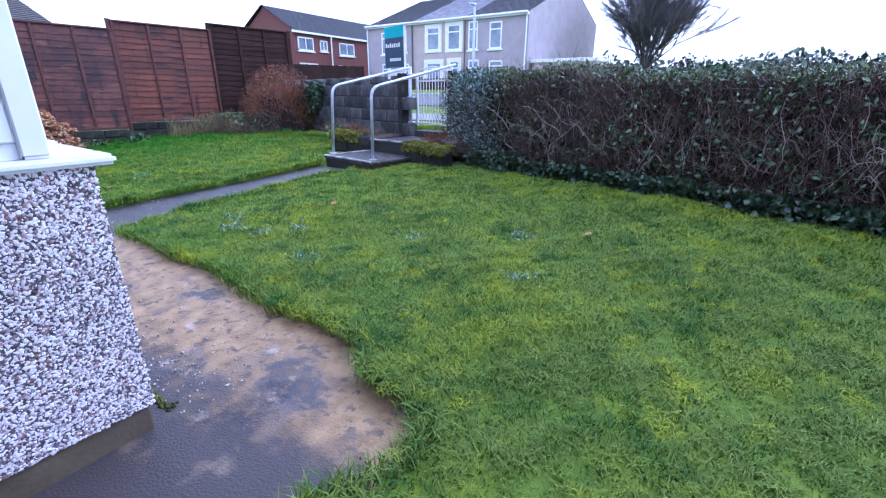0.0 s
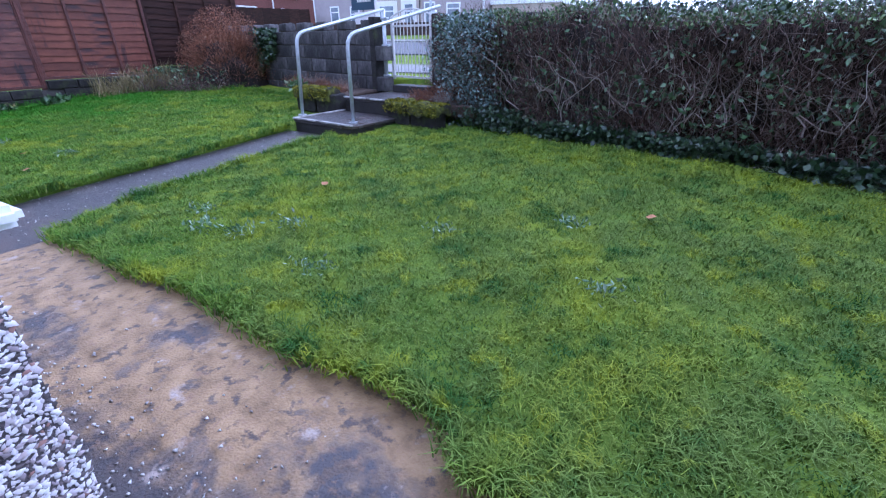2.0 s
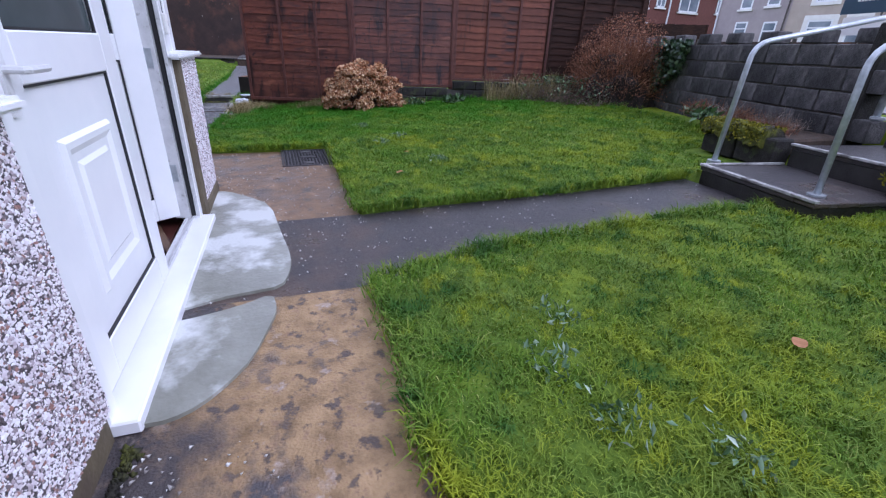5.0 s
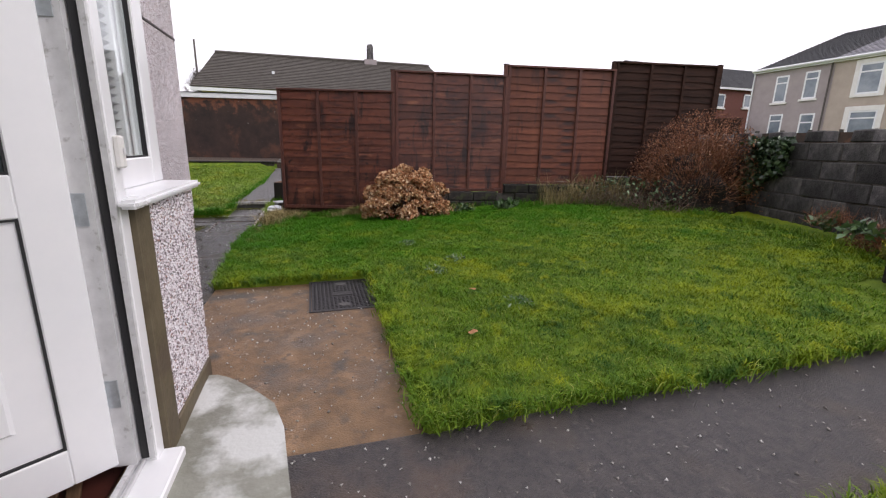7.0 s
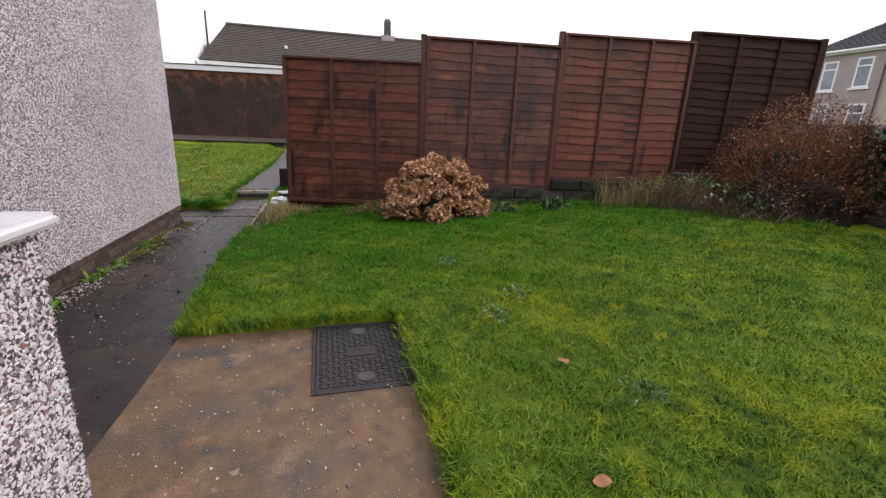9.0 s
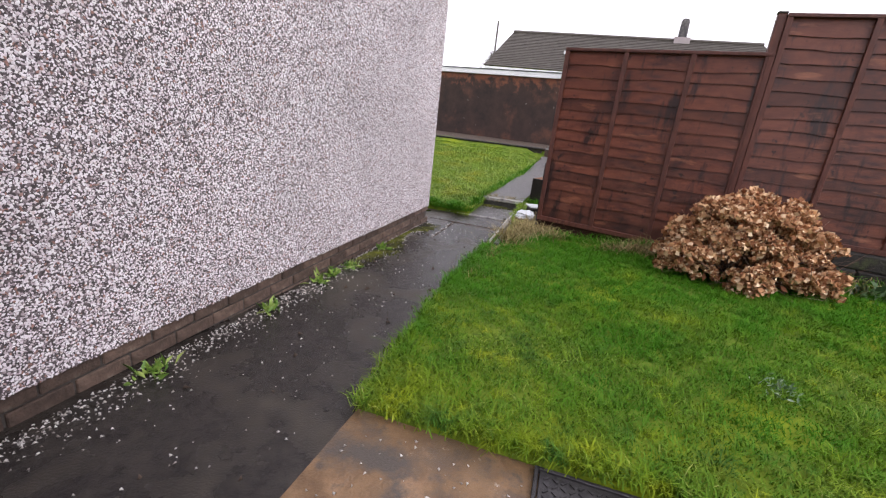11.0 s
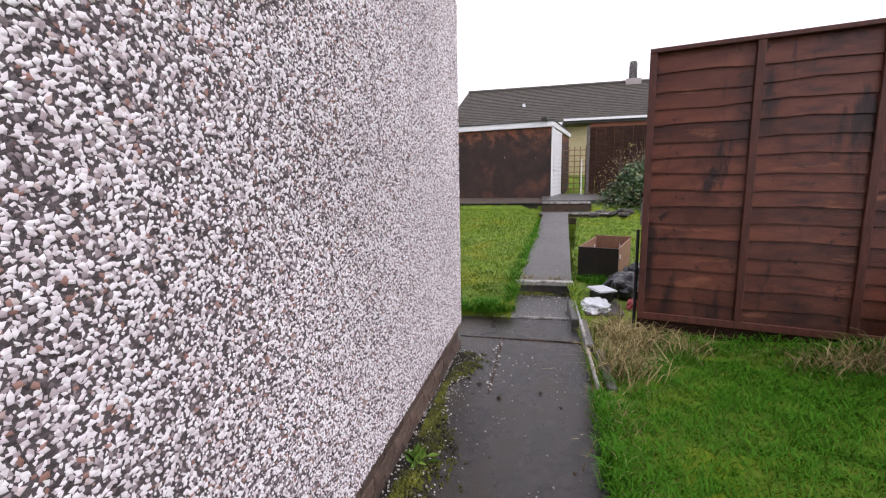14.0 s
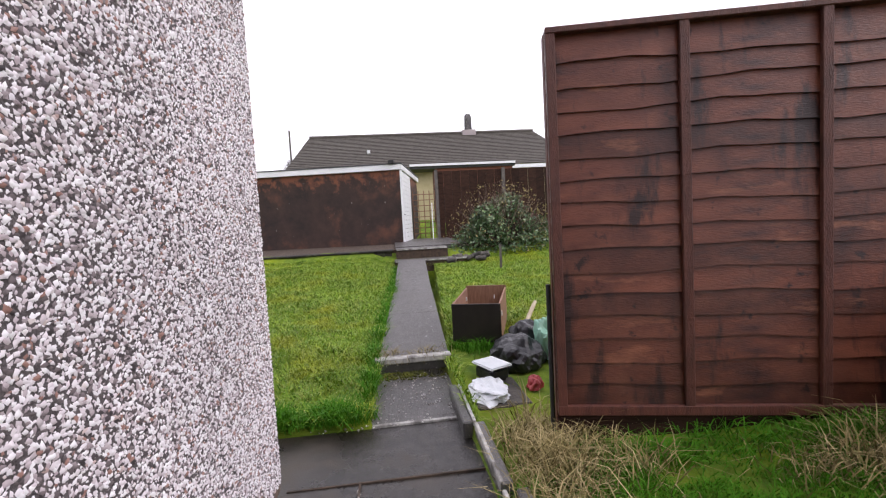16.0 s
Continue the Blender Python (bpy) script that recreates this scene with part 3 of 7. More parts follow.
# new cement pad by the door
PAD2 = [(-3.52, 0.64), (-3.52, 0.69), (-3.52, 0.76), (-3.56, 0.84), (-3.65, 0.92), (-3.76, 0.99), (-3.99, 1.06), (-4.08, 1.08), (-4.22, 1.06), (-4.15, 0.94), (-4.09, 0.70), (-4.09, 0.64)]
PAD = [(-5.90, 0.66), (-5.88, 0.74), (-5.72, 0.90), (-5.50, 1.05), (-4.97, 1.11), (-4.58, 1.16), (-4.40, 1.14), (-4.28, 1.10), (-4.26, 0.97), (-4.24, 0.84), (-4.18, 0.70), (-4.18, 0.64)]

def rounded(poly):
    """The outline with its inner corners cut; the two ends at the wall stay."""
    out = [poly[0]]
    for (xa, ya), (xb, yb) in zip(poly, poly[1:]):
        out += [(xa * 0.75 + xb * 0.25, ya * 0.75 + yb * 0.25), (xa * 0.25 + xb * 0.75, ya * 0.25 + yb * 0.75)]
    return out + [poly[-1]]


tagged(prism("cement_pad", rounded(PAD2), lambda x, y: 0.014 + 0.003 * float(wob(x, y, 3)), 0.06, M_CEMENT, step=0.12), "smaller pale new cement patch beside the door apron", "cement apron")
tagged(prism("cement_pad", rounded(PAD), lambda x, y: 0.017 + 0.003 * float(wob(x, y, 3)), 0.06, M_CEMENT, step=0.12), "rounded pale new cement apron at the door, drying in patches", "cement apron")


# ---- bungalow walls ----
def chip_wall(name, origin, u, v, normal, w, h, per_m2, seed, skip=None, size=0.0075):
    """Spar chips pressed into a wall: skewed three-sided chips in one mesh."""
    rng = np.random.default_rng(seed)
    n = int(w * h * per_m2)
    nu = max(int(math.sqrt(n * w / h)), 1)
    nv = max(n // nu, 1)
    ga, gb = np.meshgrid(np.arange(nu), np.arange(nv))
    n = nu * nv
    a = (ga.ravel() + 0.5 + rng.uniform(-0.55, 0.55, n) + 0.5 * (gb.ravel() % 2)) * w / nu
    b = (gb.ravel() + 0.5 + rng.uniform(-0.55, 0.55, n)) * h / nv
    a = np.clip(a, 0, w)
    if skip is not None:
        k = ~skip(a, b)
        a, b = a[k], b[k]
        n = len(a)
    s = size * (0.6 + 0.8 * rng.random(n))
    th = rng.random(n) * math.tau
    el = 0.65 + 0.7 * rng.random(n)
    cor = []
    for q in range(4):
        t = q * math.pi / 2 + rng.uniform(-0.4, 0.4, n)
        px, py = np.cos(t) * s * el, np.sin(t) * s / el
        cor.append((a + px * np.cos(th) - py * np.sin(th), b + px * np.sin(th) + py * np.cos(th), np.full(n, -0.001)))
    cor.append((a + rng.uniform(-0.4, 0.4, n) * s, b + rng.uniform(-0.4, 0.4, n) * s, s * rng.uniform(0.35, 0.85, n)))
    o, u, v, nn = (np.array(q, float) for q in (origin, u, v, normal))
    pts = np.stack([o + np.outer(ca, u) + np.outer(cb, v) + np.outer(cc, nn) for ca, cb, cc in cor], 1).reshape(-1, 3)
    base = np.arange(n)[:, None] * 5
    fl = np.concatenate([base + np.array([[i, (i + 1) % 4, 4]]) for i in range(4)])
    if np.dot(np.cross(u, v), nn) < 0:
        fl = fl[:, ::-1]
    return tri_mesh(name, pts, fl, M_CHIPS)


HX0, HX1, HY, HZ = -10.99, 6.0, -0.6, 5.1
DASH_Z = 0.1
house = thing("bungalow", "pebble-dashed house with brick plinth and white plastic windows", "house", at=(0, 0, 0), kind="structure")
HOUSE_M = Matrix.Translation((-8, -0.6, 0)) @ pose(0, 0, 0, 0, 0, -1.0) @ Matrix.Translation((8, 0.6, 0))
house.matrix_world = HOUSE_M
boxes("wall_north", [((HX0, HY - 0.28, DASH_Z), (HX1, HY, HZ))], M_DASHBACK, house, "grey and white pebble-dash wall")
boxes("wall_west", [((HX0, HY - 8, DASH_Z), (HX0 + 0.28, HY - 0.28, HZ))], M_DASHBACK, house, "pebble-dash gable wall")
boxes("wall_south", [((HX0 + 0.28, HY - 8, DASH_Z), (HX1, HY - 7.72, HZ))], M_DASHBACK, house)
boxes("wall_east", [((HX1 - 0.28, HY - 7.72, DASH_Z), (HX1, HY - 0.28, HZ))], M_DASHBACK, house)
bm = bmesh.new()
rv = [bm.verts.new(c) for c in ((HX0 - 0.3, HY + 0.4, HZ), (HX1 + 0.3, HY + 0.4, HZ), (HX1 + 0.3, HY - 8.4, HZ), (HX0 - 0.3, HY - 8.4, HZ), (HX0 - 0.3, HY - 4, HZ + 2.4), (HX1 + 0.3, HY - 4, HZ + 2.4))]
for f in ((0, 1, 5, 4), (2, 3, 4, 5), (0, 4, 3), (1, 2, 5), (0, 3, 2, 1)):
    bm.faces.new([rv[i] for i in f])
part("roof", bm, M_ROOF_BR, house, "tiled pitched roof")
c1 = chip_wall("dash_chips", (HX0, HY, DASH_Z), (1, 0, 0), (0, 0, 1), (0, 1, 0), 5.05, 3.05, 16500, 5, lambda a, b: np.abs(b - 2.41) < 0.018, 0.0062)
c1.parent = house
tagged(c1, "white, grey and pink spar chips", kind="stuff")
c2 = chip_wall("dash_chips", (HX0, HY, 3.15), (1, 0, 0), (0, 0, 1), (0, 1, 0), 5.05, 1.9, 2500, 6, size=0.012)
c2.parent = house
tagged(c2, kind="stuff")
boxes("drip_bead", [((HX0 - 0.006, HY - 0.01, 2.495), (-5.9, HY + 0.012, 2.515))], M_DASHBACK, house, "bell-cast bead across the wall")


def plinth_bricks(x0, x1, ytop, z0fn, ztop, parent):
    me = bpy.data.meshes.new("brick")
    b = bmesh.new()
    box(b, (-0.108, -0.05, -0.031), (0.108, 0, 0.031))
    bevel(b, 0.004)
    b.to_mesh(me)
    b.free()
    me.materials.append(M_BRICK)
    row = 0
    z = ztop - 0.031
    rnd = random.Random(3)
    while z > -0.2:
        x = x0 + (0.108 if row % 2 else 0.0) + 0.1
        while x < x1:
            if z + 0.031 > z0fn(x) - 0.02:
                share("brick", me, parent, pose(x, ytop + rnd.uniform(-0.003, 0.003), z, 0, 0, rnd.uniform(-0.8, 0.8)))
            x += 0.226
        z -= 0.073
        row += 1


# ---- porch ----
PX0, PX1, PY = -5.97, -1.535, 0.66
porch = thing("porch", "glazed front porch with pebble-dash dwarf walls and white frames", "porch", kind="structure")
DW = [((PX1 - 0.14, HY, 0.11), (PX1, PY, 0.93)), ((-3.5, PY - 0.14, 0.11), (PX1 - 0.14, PY, 0.93)), ((PX0, PY - 0.14, 0.11), (-5.42, PY, 0.96)), ((PX0, HY, 0.11), (PX0 + 0.14, PY - 0.14, 0.96))]
boxes("dwarf_wall", DW, M_DASHBACK, porch, "low pebble-dash wall under the windows")
boxes("plinth", [((PX1 - 0.13, HY, -0.1), (PX1 - 0.012, PY - 0.012, 0.11)), ((-3.5, PY - 0.13, -0.1), (PX1 - 0.13, PY - 0.012, 0.11)),
                 ((PX0 + 0.01, PY - 0.13, -0.1), (-5.42, PY + 0.012, 0.09)), ((PX0 + 0.01, HY, -0.1), (PX0 + 0.13, PY - 0.13, 0.09))], M_PLINTH, porch, "painted smooth cement plinth", bev=0.006)
boxes("pier", [((-5.418, PY - 0.13, 0.0), (-5.3, PY + 0.012, 0.96))], M_PLINTH, porch, "drab brown rendered strip beside the door", bev=0.005)
for nm, o, u, nn, w, h, sd in (("e", (PX1, HY, 0.105), (0, 1, 0), (1, 0, 0), PY - HY, 0.825, 11), ("n", (-3.5, PY, 0.105), (1, 0, 0), (0, 1, 0), 1.94, 0.825, 12), ("w", (PX0, PY, 0.085), (1, 0, 0), (0, 1, 0), 0.545, 0.875, 13),
                               ("x", (PX0, HY, 0.085), (0, 1, 0), (-1, 0, 0), PY - HY, 0.875, 14)):
    c = chip_wall("dash_chips", o, u, (0, 0, 1), nn, w, h, 21000, sd, size=0.0062)
    c.parent = porch
    tagged(c, kind="stuff")
boxes("roof_slab", [((PX0 - 0.1, HY, 2.42), (PX1 + 0.1, PY + 0.12, 2.6))], M_UPVC, porch, "white fascia of the flat roof", bev=0.01)
boxes("floor", [((PX0 + 0.14, HY, -0.1), (PX1 - 0.14, PY - 0.14, 0.012))], M_REDFLOOR, porch, "dark red tiled porch floor")
boxes("inner_wall", [((PX0 + 0.14, HY + 0.001, 0.012), (PX1 - 0.14, HY + 0.03, 2.42))], M_WHITEPAINT, porch)


sill_e = thing("window_sill", "thick white plastic window sill", "window sill", "porch window sills", kind="structure")
bm = bmesh.new()
box(bm, (PX1 - 0.1, HY, 0.93), (PX1 + 0.03, PY + 0.055, 0.96))
box(bm, (-3.5, PY - 0.1, 0.93), (PX1 - 0.101, PY + 0.055, 0.96))
bevel(bm, 0.01, 2)
part("board", bm, M_UPVC, sill_e)
boxes("upstand", [((PX1 - 0.1, HY, 0.961), (PX1 - 0.012, PY - 0.06, 1.001)), ((-3.5, PY - 0.18, 0.961), (PX1 - 0.101, PY - 0.1, 1.001))], M_UPVC, sill_e)
sill_w = thing("window_sill", "thick white plastic window sill", "window sill", "porch window sills", kind="structure")
bm = bmesh.new()
box(bm, (PX0 - 0.01, PY - 0.12, 0.965), (-5.302, PY + 0.05, 0.995))
box(bm, (-5.301, PY - 0.008, 0.965), (-5.21, PY + 0.05, 0.995))
box(bm, (PX0 - 0.01, HY, 0.965), (PX0 + 0.12, PY - 0.121, 0.995))
bevel(bm, 0.01, 2)
part("board", bm, M_UPVC, sill_w)


def window(name, length, z0, z1, at, rz, label, lights=1, frame_w=0.07, depth=0.07, parent_kind="structure"):
    """A white plastic window in its own x-z plane, its outside towards +y."""
    w = thing(name, label, "window", at=at, rz=rz, kind=parent_kind)
    boxes("frame", [((0, -depth, z0), (frame_w, 0, z1)), ((length - frame_w, -depth, z0), (length, 0, z1)),
                    ((frame_w, -depth, z0), (length - frame_w, 0, z0 + frame_w)), ((frame_w, -depth, z1 - frame_w), (length - frame_w, 0, z1))], M_UPVC, w, bev=0.005)
    cell = (length - frame_w) / lights
    for k in range(lights):
        a, b = frame_w + k * cell, k * cell + cell
        if k:
            boxes("mullion", [((a - frame_w, -depth, z0 + frame_w), (a, 0, z1 - frame_w))], M_UPVC, w, bev=0.004)
        g = 0.006
        boxes("gasket", [((a, -0.03, z0 + frame_w), (a + g, -0.012, z1 - frame_w)), ((b - g, -0.03, z0 + frame_w), (b, -0.012, z1 - frame_w)),
                         ((a + g, -0.03, z0 + frame_w), (b - g, -0.012, z0 + frame_w + g)), ((a + g, -0.03, z1 - frame_w - g), (b - g, -0.012, z1 - frame_w))], M_GASKET, w)
        pane = boxes("pane", [((a + g, -0.035, z0 + frame_w + g), (b - g, -0.028, z1 - frame_w - g))], M_GLASS, w)
        pane.visible_shadow = False
    return w


window("window_1", PY - HY - 0.146, 1.002, 2.42, (PX1, HY + 0.001, 0), 90, "white plastic side window of the porch", 2, 0.062)
bpy.data.objects["window_1"].matrix_world = pose(PX1, HY + 0.001, 0, 0, 0, 90) @ Matrix.Diagonal((1, -1, 1, 1))
window("window_2", 1.85, 0.986, 2.42, (-3.47, PY - 0.1, 0), 0, "white plastic front window of the porch", 2)
boxes("corner_post", [((PX1 - 0.11, PY - 0.1445, 0.968), (PX1 + 0.01, PY - 0.085, 2.42))], M_UPVC, porch, "white corner post", bev=0.004)
# solid strips whose grey stands in for the shadow line at the post's seam
boxes("post_seam", [((PX1 - 0.09, PY - 0.1465, 0.962), (PX1 + 0.003, PY - 0.1447, 2.42)), ((PX1 - 0.1, PY - 0.14, 0.961), (PX1 + 0.008, PY - 0.09, 0.9675))], M_UPVC_DIRTY, porch, "thin grey strips standing in for the shadow gap at the corner post")
window("window_3", 0.66, 0.996, 2.42, (PX0 + 0.008, PY - 0.1, 0), 0, "white plastic window by the door with a grey blind behind", 1, 0.11)
window("window_4", 1.03, 0.996, 2.42, (PX0 + 0.065, PY - 0.175, 0), -90, "white plastic end window of the porch", 1)
bpy.data.objects["window_4"].matrix_world = pose(PX0 + 0.065, PY - 0.175, 0, 0, 0, -90) @ Matrix.Diagonal((1, -1, 1, 1))
blind = thing("venetian_blind", "grey venetian blind hanging behind the glass", "blind", at=(PX0 + 0.12, PY - 0.21, 0))
bms = bmesh.new()
box(bms, (0, -0.02, -0.0012), (0.52, 0.02, 0.0012), pose(0, 0, 0, 28, 0, 0))
slat_me = bpy.data.meshes.new("slat")
bms.to_mesh(slat_me)
bms.free()
slat_me.materials.append(M_BLIND)
for k in range(40):
    share("slat", slat_me, blind, pose(0, 0, 1.08 + k * 0.033))
for k in (0.08, 0.36):
    boxes("cord", [((k, -0.024, 1.06), (k + 0.003, -0.021, 2.4))], M_BLIND, blind)
boxes("head_rail", [((0, -0.02, 2.38), (0.52, 0.025, 2.415))], M_WHITEPAINT, blind)
peg = thing("window_catch", "small cream plastic bell push on the door frame", "bell push", at=(-5.27, PY - 0.01, 1.14))
boxes("case", [((-0.018, 0, -0.05), (0.018, 0.022, 0.05))], M_TRIM, peg, bev=0.006)
boxes("button", [((-0.007, 0.022, -0.01), (0.007, 0.027, 0.012))], M_UPVC_DIRTY, peg, bev=0.002)


def door_leaf(parent, w, glass_z=1.08, top=2.03):
    """A half-glazed white door leaf in its own x-z plane."""
    z0 = 0.09
    s = 0.12
    boxes("rails", [((0, -0.03, z0), (s, 0.03, top)), ((w - s, -0.03, z0), (w, 0.03, top)), ((s, -0.03, z0), (w - s, 0.03, z0 + 0.13)),
                    ((s, -0.03, 0.96), (w - s, 0.03, glass_z)), ((s, -0.03, top - 0.12), (w - s, 0.03, top))], M_UPVC, parent, bev=0.004)
    g = 0.007
    for nm, a, b in (("glass_gasket", glass_z, top - 0.12), ("panel_gasket", z0 + 0.13, 0.96)):
        for yy in (-0.024, 0.016):
            boxes(nm, [((s, yy, a), (s + g, yy + 0.009, b)), ((w - s - g, yy, a), (w - s, yy + 0.009, b)), ((s + g, yy, a), (w - s - g, yy + 0.009, a + g)), ((s + g, yy, b - g), (w - s - g, yy + 0.009, b))], M_GASKET, parent)
    boxes("glass", [((s + g, -0.012, glass_z + g), (w - s - g, 0.012, top - 0.12 - g))], M_OBSCURE, parent, "grey obscured glass")
    boxes("panel", [((s + g, -0.016, z0 + 0.13 + g), (w - s - g, 0.016, 0.96 - g))], M_UPVC, parent)
    for sg in (1, -1):
        bm = bmesh.new()
        c = Vector((w / 2, 0, (z0 + 0.13 + 0.96) / 2 - 0.02))
        hw, hh = w / 2 - s - 0.1, 0.24
        prof = ((0, 0.0), (0.012, 0.014), (0.03, 0.014), (0.05, 0.004), (0.075, 0.004), (0.09, 0.012), (0.1, 0.012))
        loops = []
        for d, e in prof:
            loops.append([bm.verts.new(c + Vector((sx * (hw - d), sg * (0.0162 + e), sz * (hh - d)))) for sx, sz in ((-1, -1), (1, -1), (1, 1), (-1, 1))])
        for l0, l1 in zip(loops, loops[1:]):
            for i in range(4):
                bm.faces.new((l0[i], l0[(i + 1) % 4], l1[(i + 1) % 4], l1[i]))
        bm.faces.new(loops[-1])
        part("moulding", bm, M_UPVC, parent, "raised square panel moulding")


door = thing("door_1", "white plastic double front door, one leaf standing open inwards", "door", kind="structure")
boxes("door_frame", [((-5.3, PY - 0.1, 0.0), (-5.235, PY - 0.01, 2.12)), ((-3.57, PY - 0.1, 0.0), (-3.5, PY - 0.01, 2.12)), ((-5.235, PY - 0.1, 2.04), (-3.57, PY - 0.01, 2.12))], M_UPVC, door, bev=0.005)
boxes("jamb_channel", [((-5.234, PY - 0.14, 0.07), (-5.2, PY - 0.062, 2.04)), ((-5.234, PY - 0.03, 0.07), (-5.218, PY - 0.012, 2.04))], M_UPVC_DIRTY, door, "grimy seal channel")
boxes("striker", [((-5.1998, PY - 0.125, z), (-5.196, PY - 0.08, z + 0.1)) for z in (0.3, 0.92, 1.5)], M_GALV, door, "small steel lock plate")
boxes("jamb_seal", [((-5.2345, PY - 0.058, 0.07), (-5.226, PY - 0.035, 2.04))], M_GASKET, door)
boxes("threshold", [((-5.3, PY - 0.1, 0.0), (-3.5, PY + 0.06, 0.05))], M_UPVC, door, "projecting white plastic threshold", bev=0.006)
boxes("threshold_rail", [((-5.23, PY - 0.09, 0.051), (-3.56, PY - 0.07, 0.07)), ((-5.23, PY - 0.055, 0.051), (-3.56, PY - 0.048, 0.066))], M_UPVC_DIRTY, door, "metal threshold track")
leaf1 = new("leaf")
leaf1.parent = door
leaf1.matrix_local = pose(-4.41, PY - 0.055, 0)
door_leaf(leaf1, 0.84)
leaf2 = new("leaf")
leaf2.parent = door
leaf2.matrix_local = pose(-5.205, PY - 0.125, 0, 0, 0, -54)
door_leaf(leaf2, 0.84)
bm = bmesh.new()
for lo, hi in (((0.3, 0.031, 0.985), (0.56, 0.036, 0.995)), ((0.3, 0.031, 1.045), (0.56, 0.036, 1.055)), ((0.3, 0.031, 0.995), (0.31, 0.036, 1.045)), ((0.55, 0.031, 0.995), (0.56, 0.036, 1.045))):
    box(bm, lo, hi)
part("letterbox", bm, M_GASKET, leaf2, "dark-edged letter plate")
bm = bmesh.new()
tube(bm, [(0.8, 0.03, 1.0), (0.8, 0.075, 1.0), (0.79, 0.08, 1.0), (0.7, 0.08, 1.0)], 0.009, 8)
box(bm, (0.785, 0.03, 0.9), (0.815, 0.038, 1.08))
part("handle", bm, M_UPVC_DIRTY, leaf1, "lever door handle")
mat_ob = thing("doormat", "slatted wooden duckboard on the porch floor", "door mat", at=(-4.95, 0.3, 0.013), rz=20)
for k in range(7):
    boxes("slat", [((-0.25, -0.2 + k * 0.06, 0), (0.25, -0.16 + k * 0.06, 0.02))], M_WOODMAT, mat_ob, bev=0.003)


PM = Matrix.Translation((-5.6, 0.66, 0)) @ pose(0, 0, 0, 0, 0, -0.7) @ Matrix.Translation((5.6, -0.66, 0))
for o in (porch, sill_e, sill_w, door, blind, peg, *[bpy.data.objects["window_%d" % k] for k in (1, 2, 3, 4)]):
    o.matrix_basis = PM @ o.matrix_basis

# ---- fence ----
FP = [(-11.31, 0.735), (-10.88, 2.53), (-10.66, 4.36), (-10.36, 6.19), (-10.06, 8.03)]
F_TOP = [1.96, 2.27, 2.43, 2.56]
F_BOT = [0.12, 0.42, 0.55, 0.7]


def wavy_slat(seed, w=1.8, h=0.165):
    rnd = random.Random(seed)
    bm = bmesh.new()
    n = 14
    ph = [rnd.uniform(0, 6.28) for _ in range(3)]
    rows = []
    for i in range(n + 1):
        x = w * i / n
        low = 0.009 * math.sin(x * 3.1 + ph[0]) + 0.006 * math.sin(x * 9 + ph[1]) + 0.003 * math.sin(x * 23 + ph[2])
        rows.append([bm.verts.new(c) for c in ((x, 0.024, low), (x, 0.004, h), (x, -0.004, h), (x, 0.011, low))])
    for a, b in zip(rows, rows[1:]):
        for i in range(4):
            bm.faces.new((a[i], b[i], b[(i + 1) % 4], a[(i + 1) % 4]))
    bm.faces.new(rows[0])
    bm.faces.new(rows[-1])
    bmesh.ops.recalc_face_normals(bm, faces=list(bm.faces))
    me = bpy.data.meshes.new("slat")
    bm.to_mesh(me)
    bm.free()
    return me


